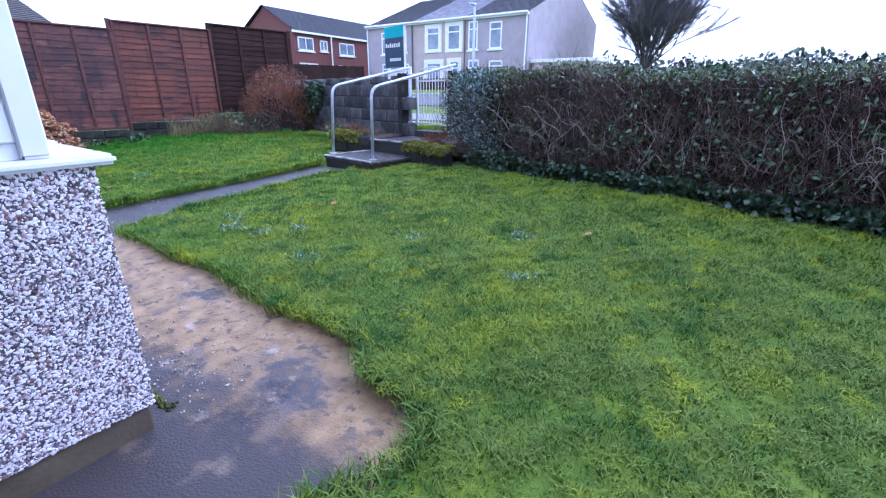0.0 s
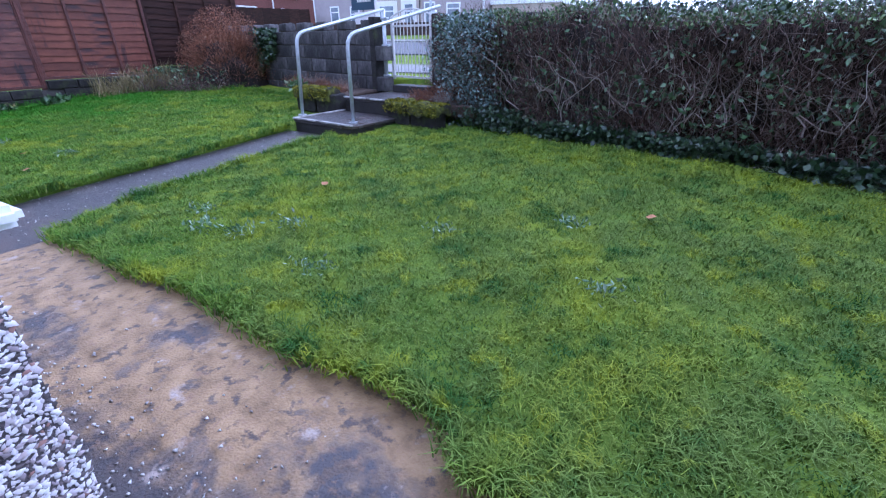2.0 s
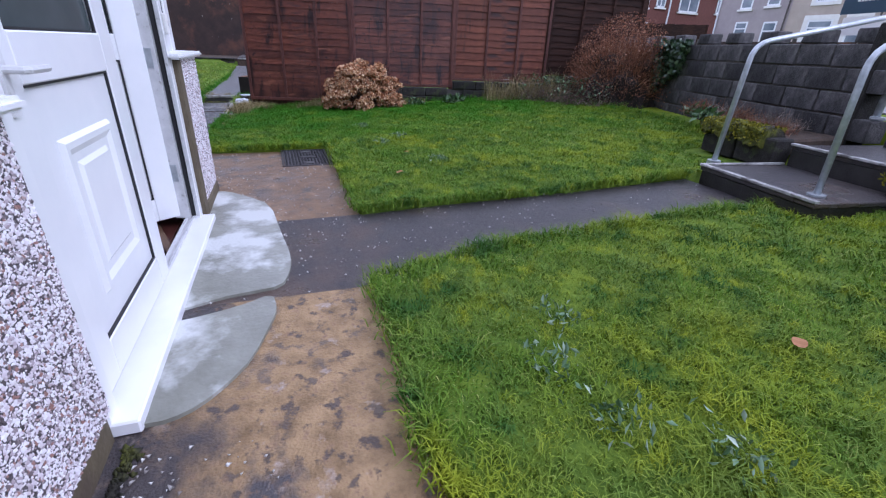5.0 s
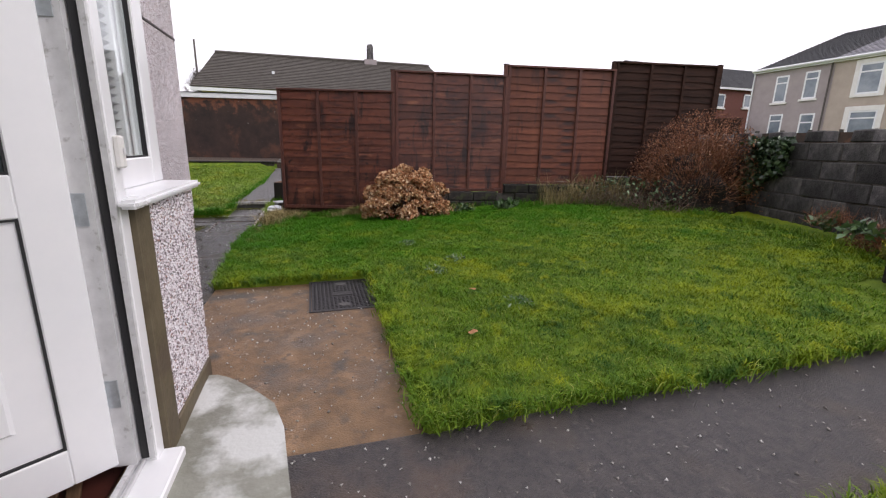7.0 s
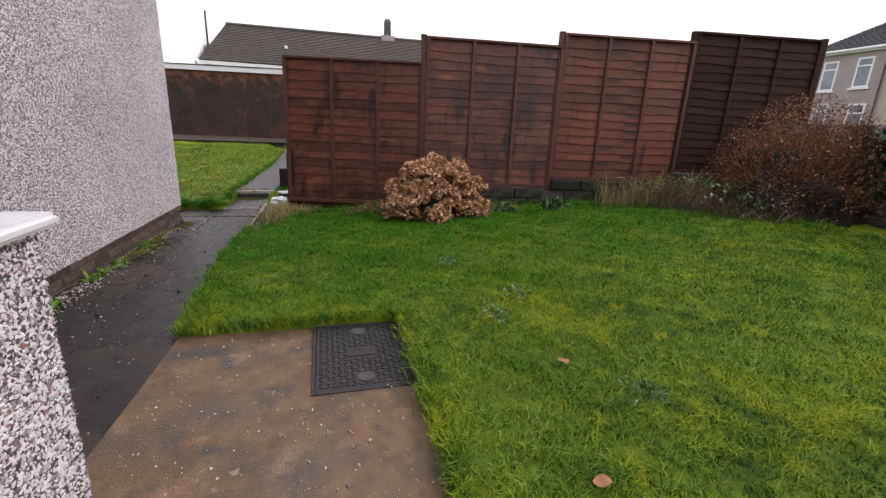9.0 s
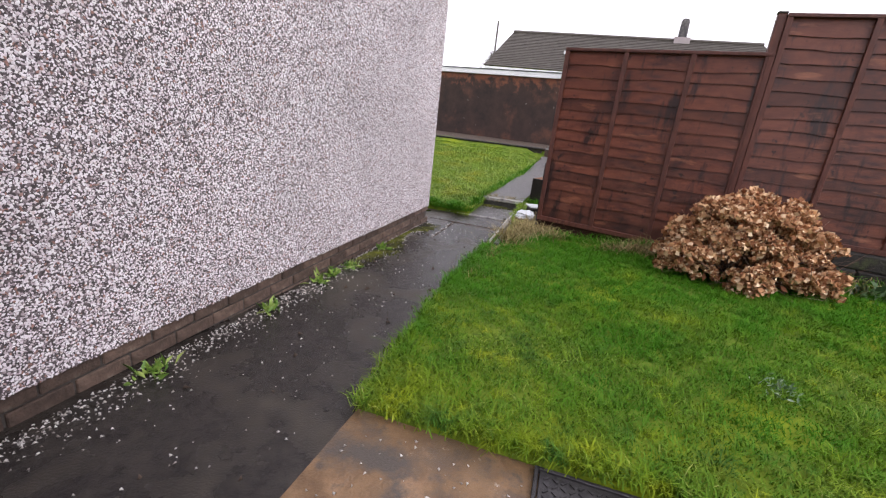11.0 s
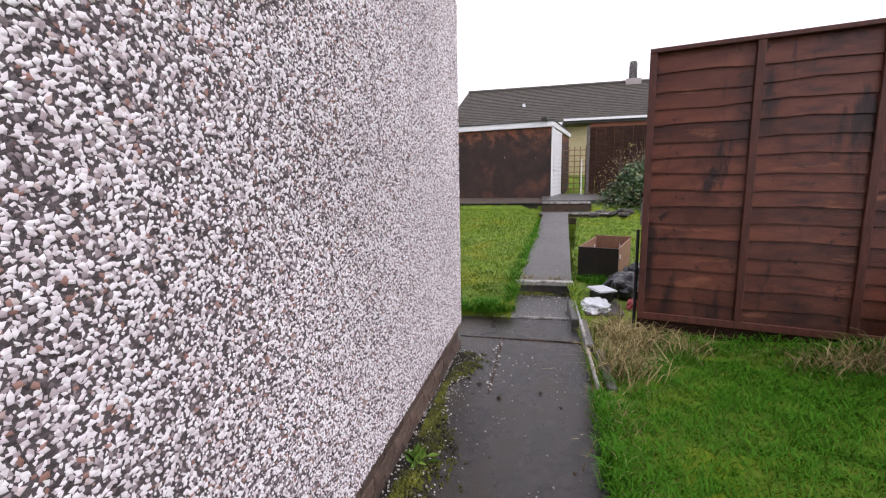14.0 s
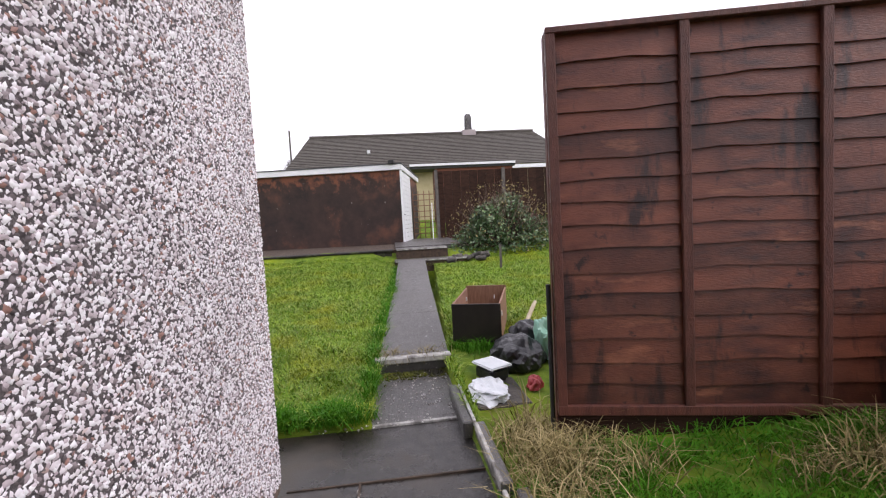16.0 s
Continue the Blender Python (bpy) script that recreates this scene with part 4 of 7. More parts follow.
SLATS = [wavy_slat(k) for k in range(5)]
for me in SLATS:
    me.materials.append(M_FENCE)
SLATS_D = [me.copy() for me in SLATS]
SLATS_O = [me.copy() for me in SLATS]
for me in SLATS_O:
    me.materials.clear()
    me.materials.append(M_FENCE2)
for me in SLATS_D:
    me.materials.clear()
    me.materials.append(M_FENCE_DARK)
labels = ["red-brown stained lap fence panel, end of the run beside the path", "red-brown stained lap fence panel behind the dead hydrangea",
          "red-brown stained lap fence panel on old blocks", "black-brown weathered lap fence panel behind the bush"]
garden_fence = thing("garden_fence", "stepped run of red-brown lap fence panels between timber posts", "fence")
for k in range(4):
    (xa, ya), (xb, yb) = FP[k], FP[k + 1]
    L = math.hypot(xb - xa, yb - ya)
    ang = math.degrees(math.atan2(yb - ya, xb - xa))
    f = tagged(new("panel"), labels[k])
    f.parent = garden_fence
    f.matrix_local = pose(xa, ya, F_BOT[k], 0, 0, ang)
    H = F_TOP[k] - F_BOT[k]
    rnd = random.Random(k)
    n = 16
    stepz = (H - 0.17) / (n - 1)
    for i in range(n):
        flip = rnd.random() < 0.5
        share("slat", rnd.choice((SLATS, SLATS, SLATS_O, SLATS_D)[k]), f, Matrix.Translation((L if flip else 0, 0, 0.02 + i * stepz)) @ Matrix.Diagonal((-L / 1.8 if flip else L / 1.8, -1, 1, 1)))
    fm = M_FENCE_DARK if k == 3 else M_FENCE_FRAME
    for i in range(4):
        x = i * (L - 0.045) / 3
        boxes("batten", [((x, -0.045, 0.0), (x + 0.045, -0.021, H - 0.005))], fm, f, bev=0.003)
    boxes("rail", [((0, -0.05, H - 0.01), (L, 0.02, H + 0.02))], fm, f, "capping rail", bev=0.004)
    boxes("rail", [((0, -0.047, -0.02), (L, 0.016, 0.028))], fm, f, bev=0.003)
    if k == 0:
        # added dark board: stands in for the shadow gap below the bottom rail
        boxes("gravel_board", [((0.0, -0.01, -0.22), (L, 0.012, -0.021))], M_FENCE_DARK, f, "dark board added for the shadow gap under the panel")
    post = new("post")
    post.parent = garden_fence
    post.matrix_local = pose(xa, ya, 0, 0, 0, ang)
    zt = F_TOP[k] + 0.02
    boxes("shaft", [((-0.07, -0.035, -0.1), (-0.002, 0.035, zt)) if k else ((-0.002, 0.021, -0.1), (0.07, 0.09, zt))], fm, post, bev=0.005)
    if k in (1, 2):
        boxes("cap", [((-0.075, -0.04, zt + 0.0005), (0.002, 0.04, zt + 0.015))], M_STONE, post, bev=0.004)
lpost = new("post")
lpost.parent = garden_fence
lpost.matrix_local = pose(FP[4][0], FP[4][1], 0, 0, 0, 80)
boxes("shaft", [((0.0, -0.035, 0.3), (0.07, 0.035, 2.6))], M_FENCE_DARK, lpost, bev=0.005)
hinge_post = thing("metal_stake", "thin black metal stake by the fence end", "stake", at=(-11.34, 0.72, -0.1))
bm = bmesh.new()
tube(bm, [(0, 0, 0), (0, 0, 0.85)], 0.012, 6)
part("stake", bm, M_GASKET, hinge_post)


def block_mesh(name, l, h, d, material, seed=0, bev=0.012):
    bm = bmesh.new()
    box(bm, (-l / 2, -d / 2, -h / 2), (l / 2, d / 2, h / 2))
    bevel(bm, bev)
    rnd = random.Random(seed)
    for v in bm.verts:
        v.co += Vector((rnd.uniform(-1, 1), rnd.uniform(-1, 1), rnd.uniform(-1, 1))) * 0.005
    me = bpy.data.meshes.new(name)
    bm.to_mesh(me)
    bm.free()
    me.materials.append(material)
    return me


# low block wall under the fence
fw = thing("fence_base_wall", "low wall of old dark blocks under the fence panels", "low wall", kind="structure")
bmesh_var = [block_mesh("block", 0.42, 0.14, 0.14, M_BLACKBLOCK, s) for s in range(4)]
rnd = random.Random(8)
for k in range(1, 4):
    (xa, ya), (xb, yb) = FP[k], FP[k + 1]
    ang = math.degrees(math.atan2(yb - ya, xb - xa))
    m = pose(xa, ya, 0, 0, 0, ang)
    L = math.hypot(xb - xa, yb - ya)
    z = F_BOT[k] - 0.1
    row = 0
    while z > 0.02:
        x = 0.22 + (0.2 if row % 2 else 0)
        while x < L + 0.1:
            share("block", bmesh_var[rnd.randrange(4)], fw, m @ pose(x, rnd.uniform(-0.012, 0.012) - 0.03, z, 0, 0, rnd.uniform(-1.5, 1.5)))
            x += 0.435
        z -= 0.15
        row += 1
    boxes("core", [((0, -0.05, -0.1), (L, 0.03, F_BOT[k] - 0.05))], M_MORTAR, fw, m=m)


# ---- gate end of the garden ----
steps = thing("gate_steps", "two dark concrete garden steps with pale worn edges", "steps", kind="structure")
sm = pose(-5.03, 4.53, 0, 0, 0, -8)
boxes("landing", [((0, 0, 0.2305), (1.02, 0.85, 0.265))], M_TARMAC, steps, "dark tarmac-topped landing", bev=0.006, m=sm)
boxes("riser", [((0.012, 0.01, -0.1), (1.008, 0.85, 0.23)), ((0.03, 0.852, -0.1), (0.97, 2.04, 0.405))], M_RISER, steps, "black wet riser", bev=0.006, m=sm)
boxes("nosing", [((-0.004, -0.012, 0.2655), (1.024, 0.03, 0.285)), ((-0.004, 0.03, 0.2655), (0.02, 0.85, 0.285))], M_PALE, steps, bev=0.003, m=sm)
boxes("landing", [((0.02, 0.852, 0.4055), (0.98, 2.05, 0.44))], M_TARMAC, steps, "upper landing before the gate", bev=0.006, m=sm)
boxes("nosing", [((0.02, 0.83, 0.4405), (0.98, 0.875, 0.46))], M_PALE, steps, bev=0.003, m=sm)
boxes("threshold", [((0.1, 1.75, 0.4405), (0.98, 2.0, 0.54))], M_RISER, steps, "concrete threshold under the gate", bev=0.006, m=sm)


def handrail(base, mid, end, label):
    h = thing("handrail", label, "handrail", "galvanised step handrails", at=base)
    b = Vector(base)
    top = Vector(mid) - b
    e = Vector(end) - b
    d = (e - top).normalized()
    pts = [(0, 0, 0)] + [tuple(top - Vector((0, 0, 0.14)))]
    for a in (0.25, 0.5, 0.75, 1.0):
        p = top - Vector((0, 0, 0.14)) * (1 - a) ** 2 + d * 0.14 * a ** 2
        pts.append(tuple(p))
    pts.append(tuple(e))
    bm = bmesh.new()
    tube(bm, pts, 0.0215, 12)
    part("tube", bm, M_GALV, h, "grey galvanised tube", smooth=True)
    bm = bmesh.new()
    tube(bm, [(0, 0, -0.02), (0, 0, 0.012)], 0.055, 16)
    part("flange", bm, M_GALV, h)
    return h


handrail((-5.12, 4.78, 0.268), (-5.14, 4.86, 1.22), (-4.9, 6.42, 1.55), "galvanised tube handrail sloping up to the gate post")
handrail((-4.15, 4.6, 0.268), (-4.22, 4.7, 1.2), (-3.85, 6.2, 1.55), "galvanised tube handrail sloping up beside the hedge")

gp = thing("gate_post", "galvanised tube gate post with hinge brackets", "gate post", at=(-4.93, 6.46, 0.44))
bm = bmesh.new()
tube(bm, [(0, 0, 0), (0, 0, 1.12)], 0.03, 12)
part("tube", bm, M_GALV, gp, smooth=True)
for z in (0.2, 0.62, 0.98):
    boxes("bracket", [((-0.035, -0.035, z), (0.08, 0.035, z + 0.03))], M_GALV, gp, bev=0.004)
gp2 = thing("gate_post", "galvanised tube latch post at the hedge", "gate post", at=(-3.93, 6.2, 0.44))
bm = bmesh.new()
tube(bm, [(0, 0, 0), (0, 0, 1.1)], 0.03, 12)
part("tube", bm, M_GALV, gp2, smooth=True)

gate = thing("garden_gate", "white-painted arched metal bar gate, rust showing", "gate", at=(-4.86, 6.55, 0.6), rz=-15.5)
GW = 0.86
for a in (0, GW - 0.045):
    boxes("stile", [((a, -0.02, 0), (a + 0.045, 0.02, 0.86))], M_GATE, gate, bev=0.003)
for a in (0.03, 0.72):
    boxes("rail", [((0.045, -0.012, a), (GW - 0.045, 0.012, a + 0.028))], M_GATE, gate)
bm = bmesh.new()
tube(bm, [(0.02 + (GW - 0.04) * i / 10, 0, 0.86 + 0.09 * math.sin(math.pi * i / 10)) for i in range(11)], 0.011, 6)
part("arch", bm, M_GATE, gate)
for i in range(9):
    x = 0.045 + (GW - 0.09) * (i + 1) / 10
    bm = bmesh.new()
    tube(bm, [(x, 0, 0.03), (x, 0, 0.86 + 0.09 * math.sin(math.pi * (x - 0.02) / (GW - 0.04)))], 0.007, 6)
    part("bar", bm, M_GATE, gate)

# block wall along the road
rw = thing("road_wall", "weathered dark concrete block wall with raised blocks along its top", "garden wall", kind="structure")
RB = [block_mesh("block", 0.432, 0.207, 0.2, M_BLOCKWALL, 20 + s, 0.01) for s in range(4)]
RM = [block_mesh("block", 0.24, 0.13, 0.21, M_BLOCKWALL, 30 + s, 0.012) for s in range(2)]
wa = math.degrees(math.atan(-0.27))


def road_wall(x_from, x_to):
    L = abs(x_to - x_from) / math.cos(math.radians(wa))
    m = pose(x_from, wall_line(x_from), 0, 0, 0, wa)
    for row in range(5):
        x = 0.22 + (0.22 if row % 2 else 0)
        while x < L:
            share("block", RB[rnd.randrange(4)], rw, m @ pose(x, rnd.uniform(-0.006, 0.006), 0.31 + row * 0.218, 0, 0, rnd.uniform(-0.6, 0.6)))
            x += 0.443
    x = 0.2
    while x < L:
        share("block", RM[rnd.randrange(2)], rw, m @ pose(x, 0, 1.36, 0, 0, rnd.uniform(-1, 1)))
        x += 0.62
    boxes("core", [((0, -0.085, 0.1), (L, 0.085, 1.26))], M_MORTAR, rw, m=m)
    ends = (L - 0.1, L + 0.03) if x_to < -4.5 else (-0.03, 0.1)
    boxes("pier", [((ends[0], -0.108, 0.1), (ends[1], 0.108, 1.46))], M_BLACKBLOCK, rw, "black end pier beside the gate", bev=0.012, m=m)


road_wall(-10.2, -5.05)
road_wall(-3.85, -1.2)


def moss_wall(name, m, L, H, label):
    t = thing(name, label, "low wall", kind="structure")
    t.matrix_world = m
    bl = [block_mesh("block", 0.4, H * 0.8, 0.2, M_BLACKBLOCK, 50 + s) for s in range(3)]
    x = 0.2
    while x < L + 0.05:
        share("block", bl[rnd.randrange(3)], t, pose(x, 0, H * 0.4, 0, 0, rnd.uniform(-2, 2)))
        x += 0.41
    bm = bmesh.new()
    bmesh.ops.create_cube(bm, size=1)
    bmesh.ops.subdivide_edges(bm, edges=list(bm.edges), cuts=16, use_grid_fill=True)
    for v in bm.verts:
        c = v.co * 2
        rnd_f = 1 - 0.12 * max(abs(c.y), 0) ** 4 * max(c.z, 0) ** 2
        q = Vector(((v.co.x + 0.5) * (L + 0.08) - 0.04, v.co.y * 0.26 * (1 - 0.25 * max(c.z, 0) ** 3), H * (0.86 + 0.17 * v.co.z * 2 * rnd_f)))
        if c.z < 0 and abs(c.y) > 0.7:
            q.z -= H * 0.4 * max(noise.noise(Vector((q.x * 14, 3.0, 0))) + 0.25, 0)
        q += Vector((0, 1, 1)) * (0.035 * noise.noise(Vector((q.x * 9, q.y * 9, q.z * 9))) + 0.015 * noise.noise(q * 38)) + Vector((1, 0, 0)) * 0.03 * noise.noise(q * 11)
        v.co = q
    part("moss", bm, M_MOSS, t, "thick yellow-green moss cushion")
    r = np.random.default_rng(int(L * 100))
    n = int(L * 5200)
    yy = r.uniform(-0.15, 0.13, n)
    zz = np.where(yy < -0.105, r.uniform(0.45, 1.0, n) ** 0.7, 1.0) * H * 0.99 + 0.012 * patch(yy * 30, yy * 0 + r.random(n) * L, 9.0)
    tips = leaf_cloud("moss_tips", np.stack([r.uniform(-0.03, L + 0.03, n), np.maximum(yy, -0.135), zz], 1), 0.026, M_MOSSTIP, int(L * 100) + 1, up=0.3, aspect=0.5)
    tips.parent = t
    tagged(tips, kind="stuff")


moss_wall("moss_wall_1", pose(-5.75, 5.44, 0.22, 0, 0, -6), 0.66, 0.32, "low block edging thick with yellow-green moss")
moss_wall("moss_wall_2", pose(-4.03, 5.27, 0.19, 0, 0, -14), 0.82, 0.27, "low block edging thick with yellow-green moss, running under the hedge")

# sign board
sg = thing("sale_board", "teal and navy agent's board on a timber post", "sign board", at=(-5.63, 6.85, 0.5), rz=-12)
boxes("post", [((0.27, 0.01, 0.0), (0.32, 0.06, 1.75))], M_GATE, sg, "pale square post")
boxes("board", [((-0.22, 0, 1.08), (0.32, 0.008, 1.58))], M_NAVY, sg, "navy board")
boxes("header", [((-0.22, -0.003, 1.581), (0.32, 0.008, 1.76))], M_TEAL, sg, "teal strip")
boxes("name_bar", [((-0.19 + i * 0.062, -0.004, 1.42), (-0.15 + i * 0.062, -0.001, 1.49 - 0.015 * (i % 2)))for i in range(7)], M_TRIM, sg, "pale name marks")
boxes("number_bar", [((-0.07 + i * 0.036, -0.004, 1.19), (-0.043 + i * 0.036, -0.001, 1.24)) for i in range(9)], M_TRIM, sg, "pale number marks")
boxes("small_board", [((-0.16, 0, 0.88), (0.3, 0.008, 1.05))], M_TRIM, sg, "white lower strip")


# ---- plants ----
def twig_cloud(name, starts, dirs, lengths, radii, material, seed, segs=4, bend=0.25, droop=0.0):
    """Bent three-sided twigs."""
    rng = np.random.default_rng(seed)
    n = len(starts)
    d = dirs / np.linalg.norm(dirs, axis=1)[:, None]
    p = starts.copy()
    rings = []
    for k in range(segs + 1):
        s = np.cross(d, np.array([0.3, 0.2, 0.9]))
        s /= np.linalg.norm(s, axis=1)[:, None]
        t = np.cross(d, s)
        r = (radii * (1 - 0.8 * k / segs))[:, None]
        rings.append(np.stack([p + s * r, p - s * r * 0.5 + t * r * 0.87, p - s * r * 0.5 - t * r * 0.87], 1))
        d = d + rng.normal(size=(n, 3)) * bend
        d[:, 2] -= droop
        d /= np.linalg.norm(d, axis=1)[:, None]
        p = p + d * (lengths / segs)[:, None]
    v = np.stack(rings, 1).reshape(-1, 3)
    base = np.arange(n)[:, None] * 3 * (segs + 1)
    fs = []
    for k in range(segs):
        for i in range(3):
            a, b = 3 * k + i, 3 * k + (i + 1) % 3
            fs += [base + np.array([[a, b, b + 3]]), base + np.array([[a, b + 3, a + 3]])]
    return tri_mesh(name, v, np.concatenate(fs), material)


def blades(name, x, y, z, h, w, lean, material, seed):
    """Grass blades of three triangles, each with a bend."""
    rng = np.random.default_rng(seed)
    n = len(x)
    th = rng.random(n) * math.tau
    la = rng.random(n) * math.tau
    c, s = np.cos(th) * w / 2, np.sin(th) * w / 2
    lx, ly = np.cos(la) * lean * h, np.sin(la) * lean * h
    P = [(x - c, y - s, z - 0.005), (x + c, y + s, z - 0.005), (x + lx * 0.35 - c * 0.8, y + ly * 0.35 - s * 0.8, z + h * 0.6), (x + lx * 0.35 + c * 0.8, y + ly * 0.35 + s * 0.8, z + h * 0.6), (x + lx, y + ly, z + h * (1 - 0.25 * lean))]
    v = np.stack([np.stack(q, 1) for q in P], 1).reshape(-1, 3)
    base = np.arange(n)[:, None] * 5
    f = np.concatenate([base + np.array([[0, 1, 3]]), base + np.array([[0, 3, 2]]), base + np.array([[2, 3, 4]])])
    return tri_mesh(name, v, f, material)


def lawn(name, label, x0, x1, y0, y1, per_m2, seed, hmin=0.018, hmax=0.05, w=0.006, keep=None, m_=None):
    rng = np.random.default_rng(seed)
    n = int((x1 - x0) * (y1 - y0) * per_m2)
    x, y = rng.uniform(x0, x1, n), rng.uniform(y0, y1, n)
    ok = np.ones(n, bool)
    jx, jy = x + rng.normal(0, 0.012, n), y + rng.normal(0, 0.012, n)
    for p in HARD:
        ok &= ~inside(jx, jy, p)
    if keep is not None:
        ok &= keep(x, y)
    clump = patch(x, y, 9.0) * 0.5 + patch(x, y, 23.0, 2) * 0.6
    ok &= rng.random(n) < 0.75 + 0.5 * clump
    x, y = x[ok], y[ok]
    hh = (hmin + (hmax - hmin) * rng.random(len(x)) ** 1.5) * (1 + 0.3 * patch(x, y, 4.0) + 0.35 * patch(x, y, 11.0, 1) + 0.25 * patch(x, y, 27.0, 3))
    ob = blades(name, x, y, land(x, y), hh, np.full(len(x), w), 0.7 + 1.3 * rng.random(len(x)), m_ or M_GRASS, seed + 1)
    return tagged(ob, label, "grass", kind="stuff")


def no_beds(x, y):
    return ~((y > 5.15) & (x > -5.85) & (x < -2.9)) & (y < wall_line(x) - 0.15) & ((x < -2.9) | (y < 5.75 - 0.298 * (x + 3.55) + 0.08)) & ~((x < -10.8) & (y > 1.0)) & ~((x > -5.1) & (x < -3.95) & (y > 4.4))


lawn("grass", "short mossy bright green lawn", -6.0, 1.3, 1.05, 3.4, 16000, 1, keep=no_beds, w=0.0044)
lawn("grass", "short mossy bright green lawn", -0.95, 1.3, -1.2, 1.05, 13000, 2, keep=no_beds, w=0.0044)
lawn("grass", "short mossy bright green lawn", -11.0, -5.9, 0.3, 3.4, 13000, 3, keep=no_beds, hmax=0.056, w=0.0048)
lawn("grass", "short mossy bright green lawn beyond the path", -10.4, 2.6, 3.4, 7.2, 8000, 4, keep=lambda x, y: no_beds(x, y) & (y < 5.9 - 0.27 * (x + 4.9)), w=0.006)
lawn("grass", "back garden lawn, bright green", -19.2, -11.6, -4.5, 0.4, 5500, 5, hmin=0.03, hmax=0.08, w=0.008, m_=M_GRASS_B)
lawn("grass", "back garden lawn, bright green", -19.2, -13.0, 0.4, 4.5, 4000, 6, hmin=0.03, hmax=0.08, w=0.009, m_=M_GRASS_B)


def edge_grass(name, pts, per_m, seed, h=(0.03, 0.085), spread=0.03, mat_=None, lean=(0.5, 1.3), label="longer grass overhanging the lawn edge", w=0.006):
    rng = np.random.default_rng(seed)
    X, Y = [], []
    for (xa, ya), (xb, yb) in zip(pts, pts[1:]):
        n = int(math.hypot(xb - xa, yb - ya) * per_m)
        t = rng.random(n)
        X.append(xa + (xb - xa) * t + rng.normal(0, spread, n))
        Y.append(ya + (yb - ya) * t + rng.normal(0, spread, n))
    x, y = np.concatenate(X), np.concatenate(Y)
    hh = rng.uniform(h[0], h[1], len(x)) * (1 + 0.4 * patch(x, y, 11.0))
    ob = blades(name, x, y, np.maximum(land(x, y), patio_z(x)) - 0.01, hh, np.full(len(x), w), rng.uniform(lean[0], lean[1], len(x)), mat_ or M_GRASS, seed + 1)
    return tagged(ob, label, "grass", kind="stuff")


edge_grass("grass_edge", LAWN_EDGE, 1500, 20)
edge_grass("grass_edge", [(-4.22, 1.54), (-4.36, 2.45), (-4.34, 3.4), (-4.32, 4.45)], 1200, 21)
edge_grass("grass_edge", [(-5.11, 4.5), (-5.12, 4.0), (-5.16, 2.47), (-5.19, 1.65), (-6.7, 1.68), (-7.45, 1.70), (-7.5, 1.6), (-7.5, 0.42), (-9.2, 0.32), (-10.3, 0.36)], 1200, 22)
edge_grass("grass_edge", [(-11.86, -0.28), (-12.7, -0.24), (-12.75, -0.26), (-18.7, 0.06)], 500, 23, h=(0.05, 0.14))
edge_grass("grass_edge", [(-11.86, -0.28), (-11.88, -1.2), (-11.9, -2.6)], 2500, 40, h=(0.05, 0.12), spread=0.05)
edge_grass("dry_grass", [(-11.1, 0.75), (-10.95, 1.5), (-10.85, 2.2)], 1100, 24, h=(0.04, 0.12), spread=0.08, lean=(0.9, 1.8), label="long matted grass along the fence foot")
edge_grass("dry_grass", [(-10.5, 0.5), (-10.9, 0.6), (-11.5, 0.6), (-11.1, 0.75), (-10.9, 0.95)], 1200, 25, h=(0.06, 0.2), spread=0.09, mat_=M_STRAW, lean=(0.6, 1.7), label="straw-coloured dead grass by the fence post")
edge_grass("dry_grass", [(-9.3, 0.36), (-10.2, 0.42), (-10.5, 0.5)], 260, 31, h=(0.03, 0.07), spread=0.07, mat_=M_STRAW, label="ochre dying grass along the path edge")
edge_grass("dry_grass", [(-10.72, 1.5), (-10.7, 2.1), (-10.6, 1.8)], 800, 32, h=(0.05, 0.17), spread=0.07, mat_=M_STRAW, lean=(0.8, 1.8), label="matted dead grass at the fence foot")
edge_grass("dry_grass", [(-10.6, 2.0), (-10.45, 2.9), (-10.35, 3.6)], 300, 26, h=(0.06, 0.18), spread=0.1, mat_=M_STRAW, lean=(0.6, 1.7), label="straw-coloured dead grass along the fence")
edge_grass("dry_grass", [(-10.15, 4.9), (-9.95, 5.9), (-9.6, 6.1)], 750, 27, h=(0.15, 0.5), spread=0.12, mat_=M_STRAW, lean=(0.2, 0.8), label="tall dead grass in front of the dark fence")
edge_grass("grass_edge", [(-10.6, 3.3), (-10.35, 4.6), (-9.2, 6.3), (-7.0, 6.55), (-6.0, 5.9)], 300, 28, h=(0.05, 0.16), spread=0.07)
edge_grass("bed_grass", [(-12.78, -0.2), (-12.82, 0.3)], 700, 29, h=(0.03, 0.12), spread=0.05, mat_=M_STRAW, label="withered grass in front of the step")
edge_grass("bed_grass", [(-13.0, 0.45), (-12.8, 0.6), (-12.9, 0.9)], 900, 30, h=(0.05, 0.13), spread=0.06)

# hedge
HA, HB = Vector((-3.55, 5.75, 0)), Vector((5.0, 3.2, 0))
hd = (HB - HA).normalized()
hn = Vector((-hd.y, hd.x, 0))
HL = (HB - HA).length


def hedge_pt(u, d, z):
    """u along, d back from the front face, z height, as arrays."""
    return np.stack([HA.x + hd.x * u + hn.x * d, HA.y + hd.y * u + hn.y * d, z], 1)


def hedge_base(u):
    return land(HA.x + hd.x * u, HA.y + hd.y * u)


hedge = thing("hedge", "overgrown brown twiggy hedge, green leaves on top, ivy at its foot", "hedge")
rng = np.random.default_rng(77)


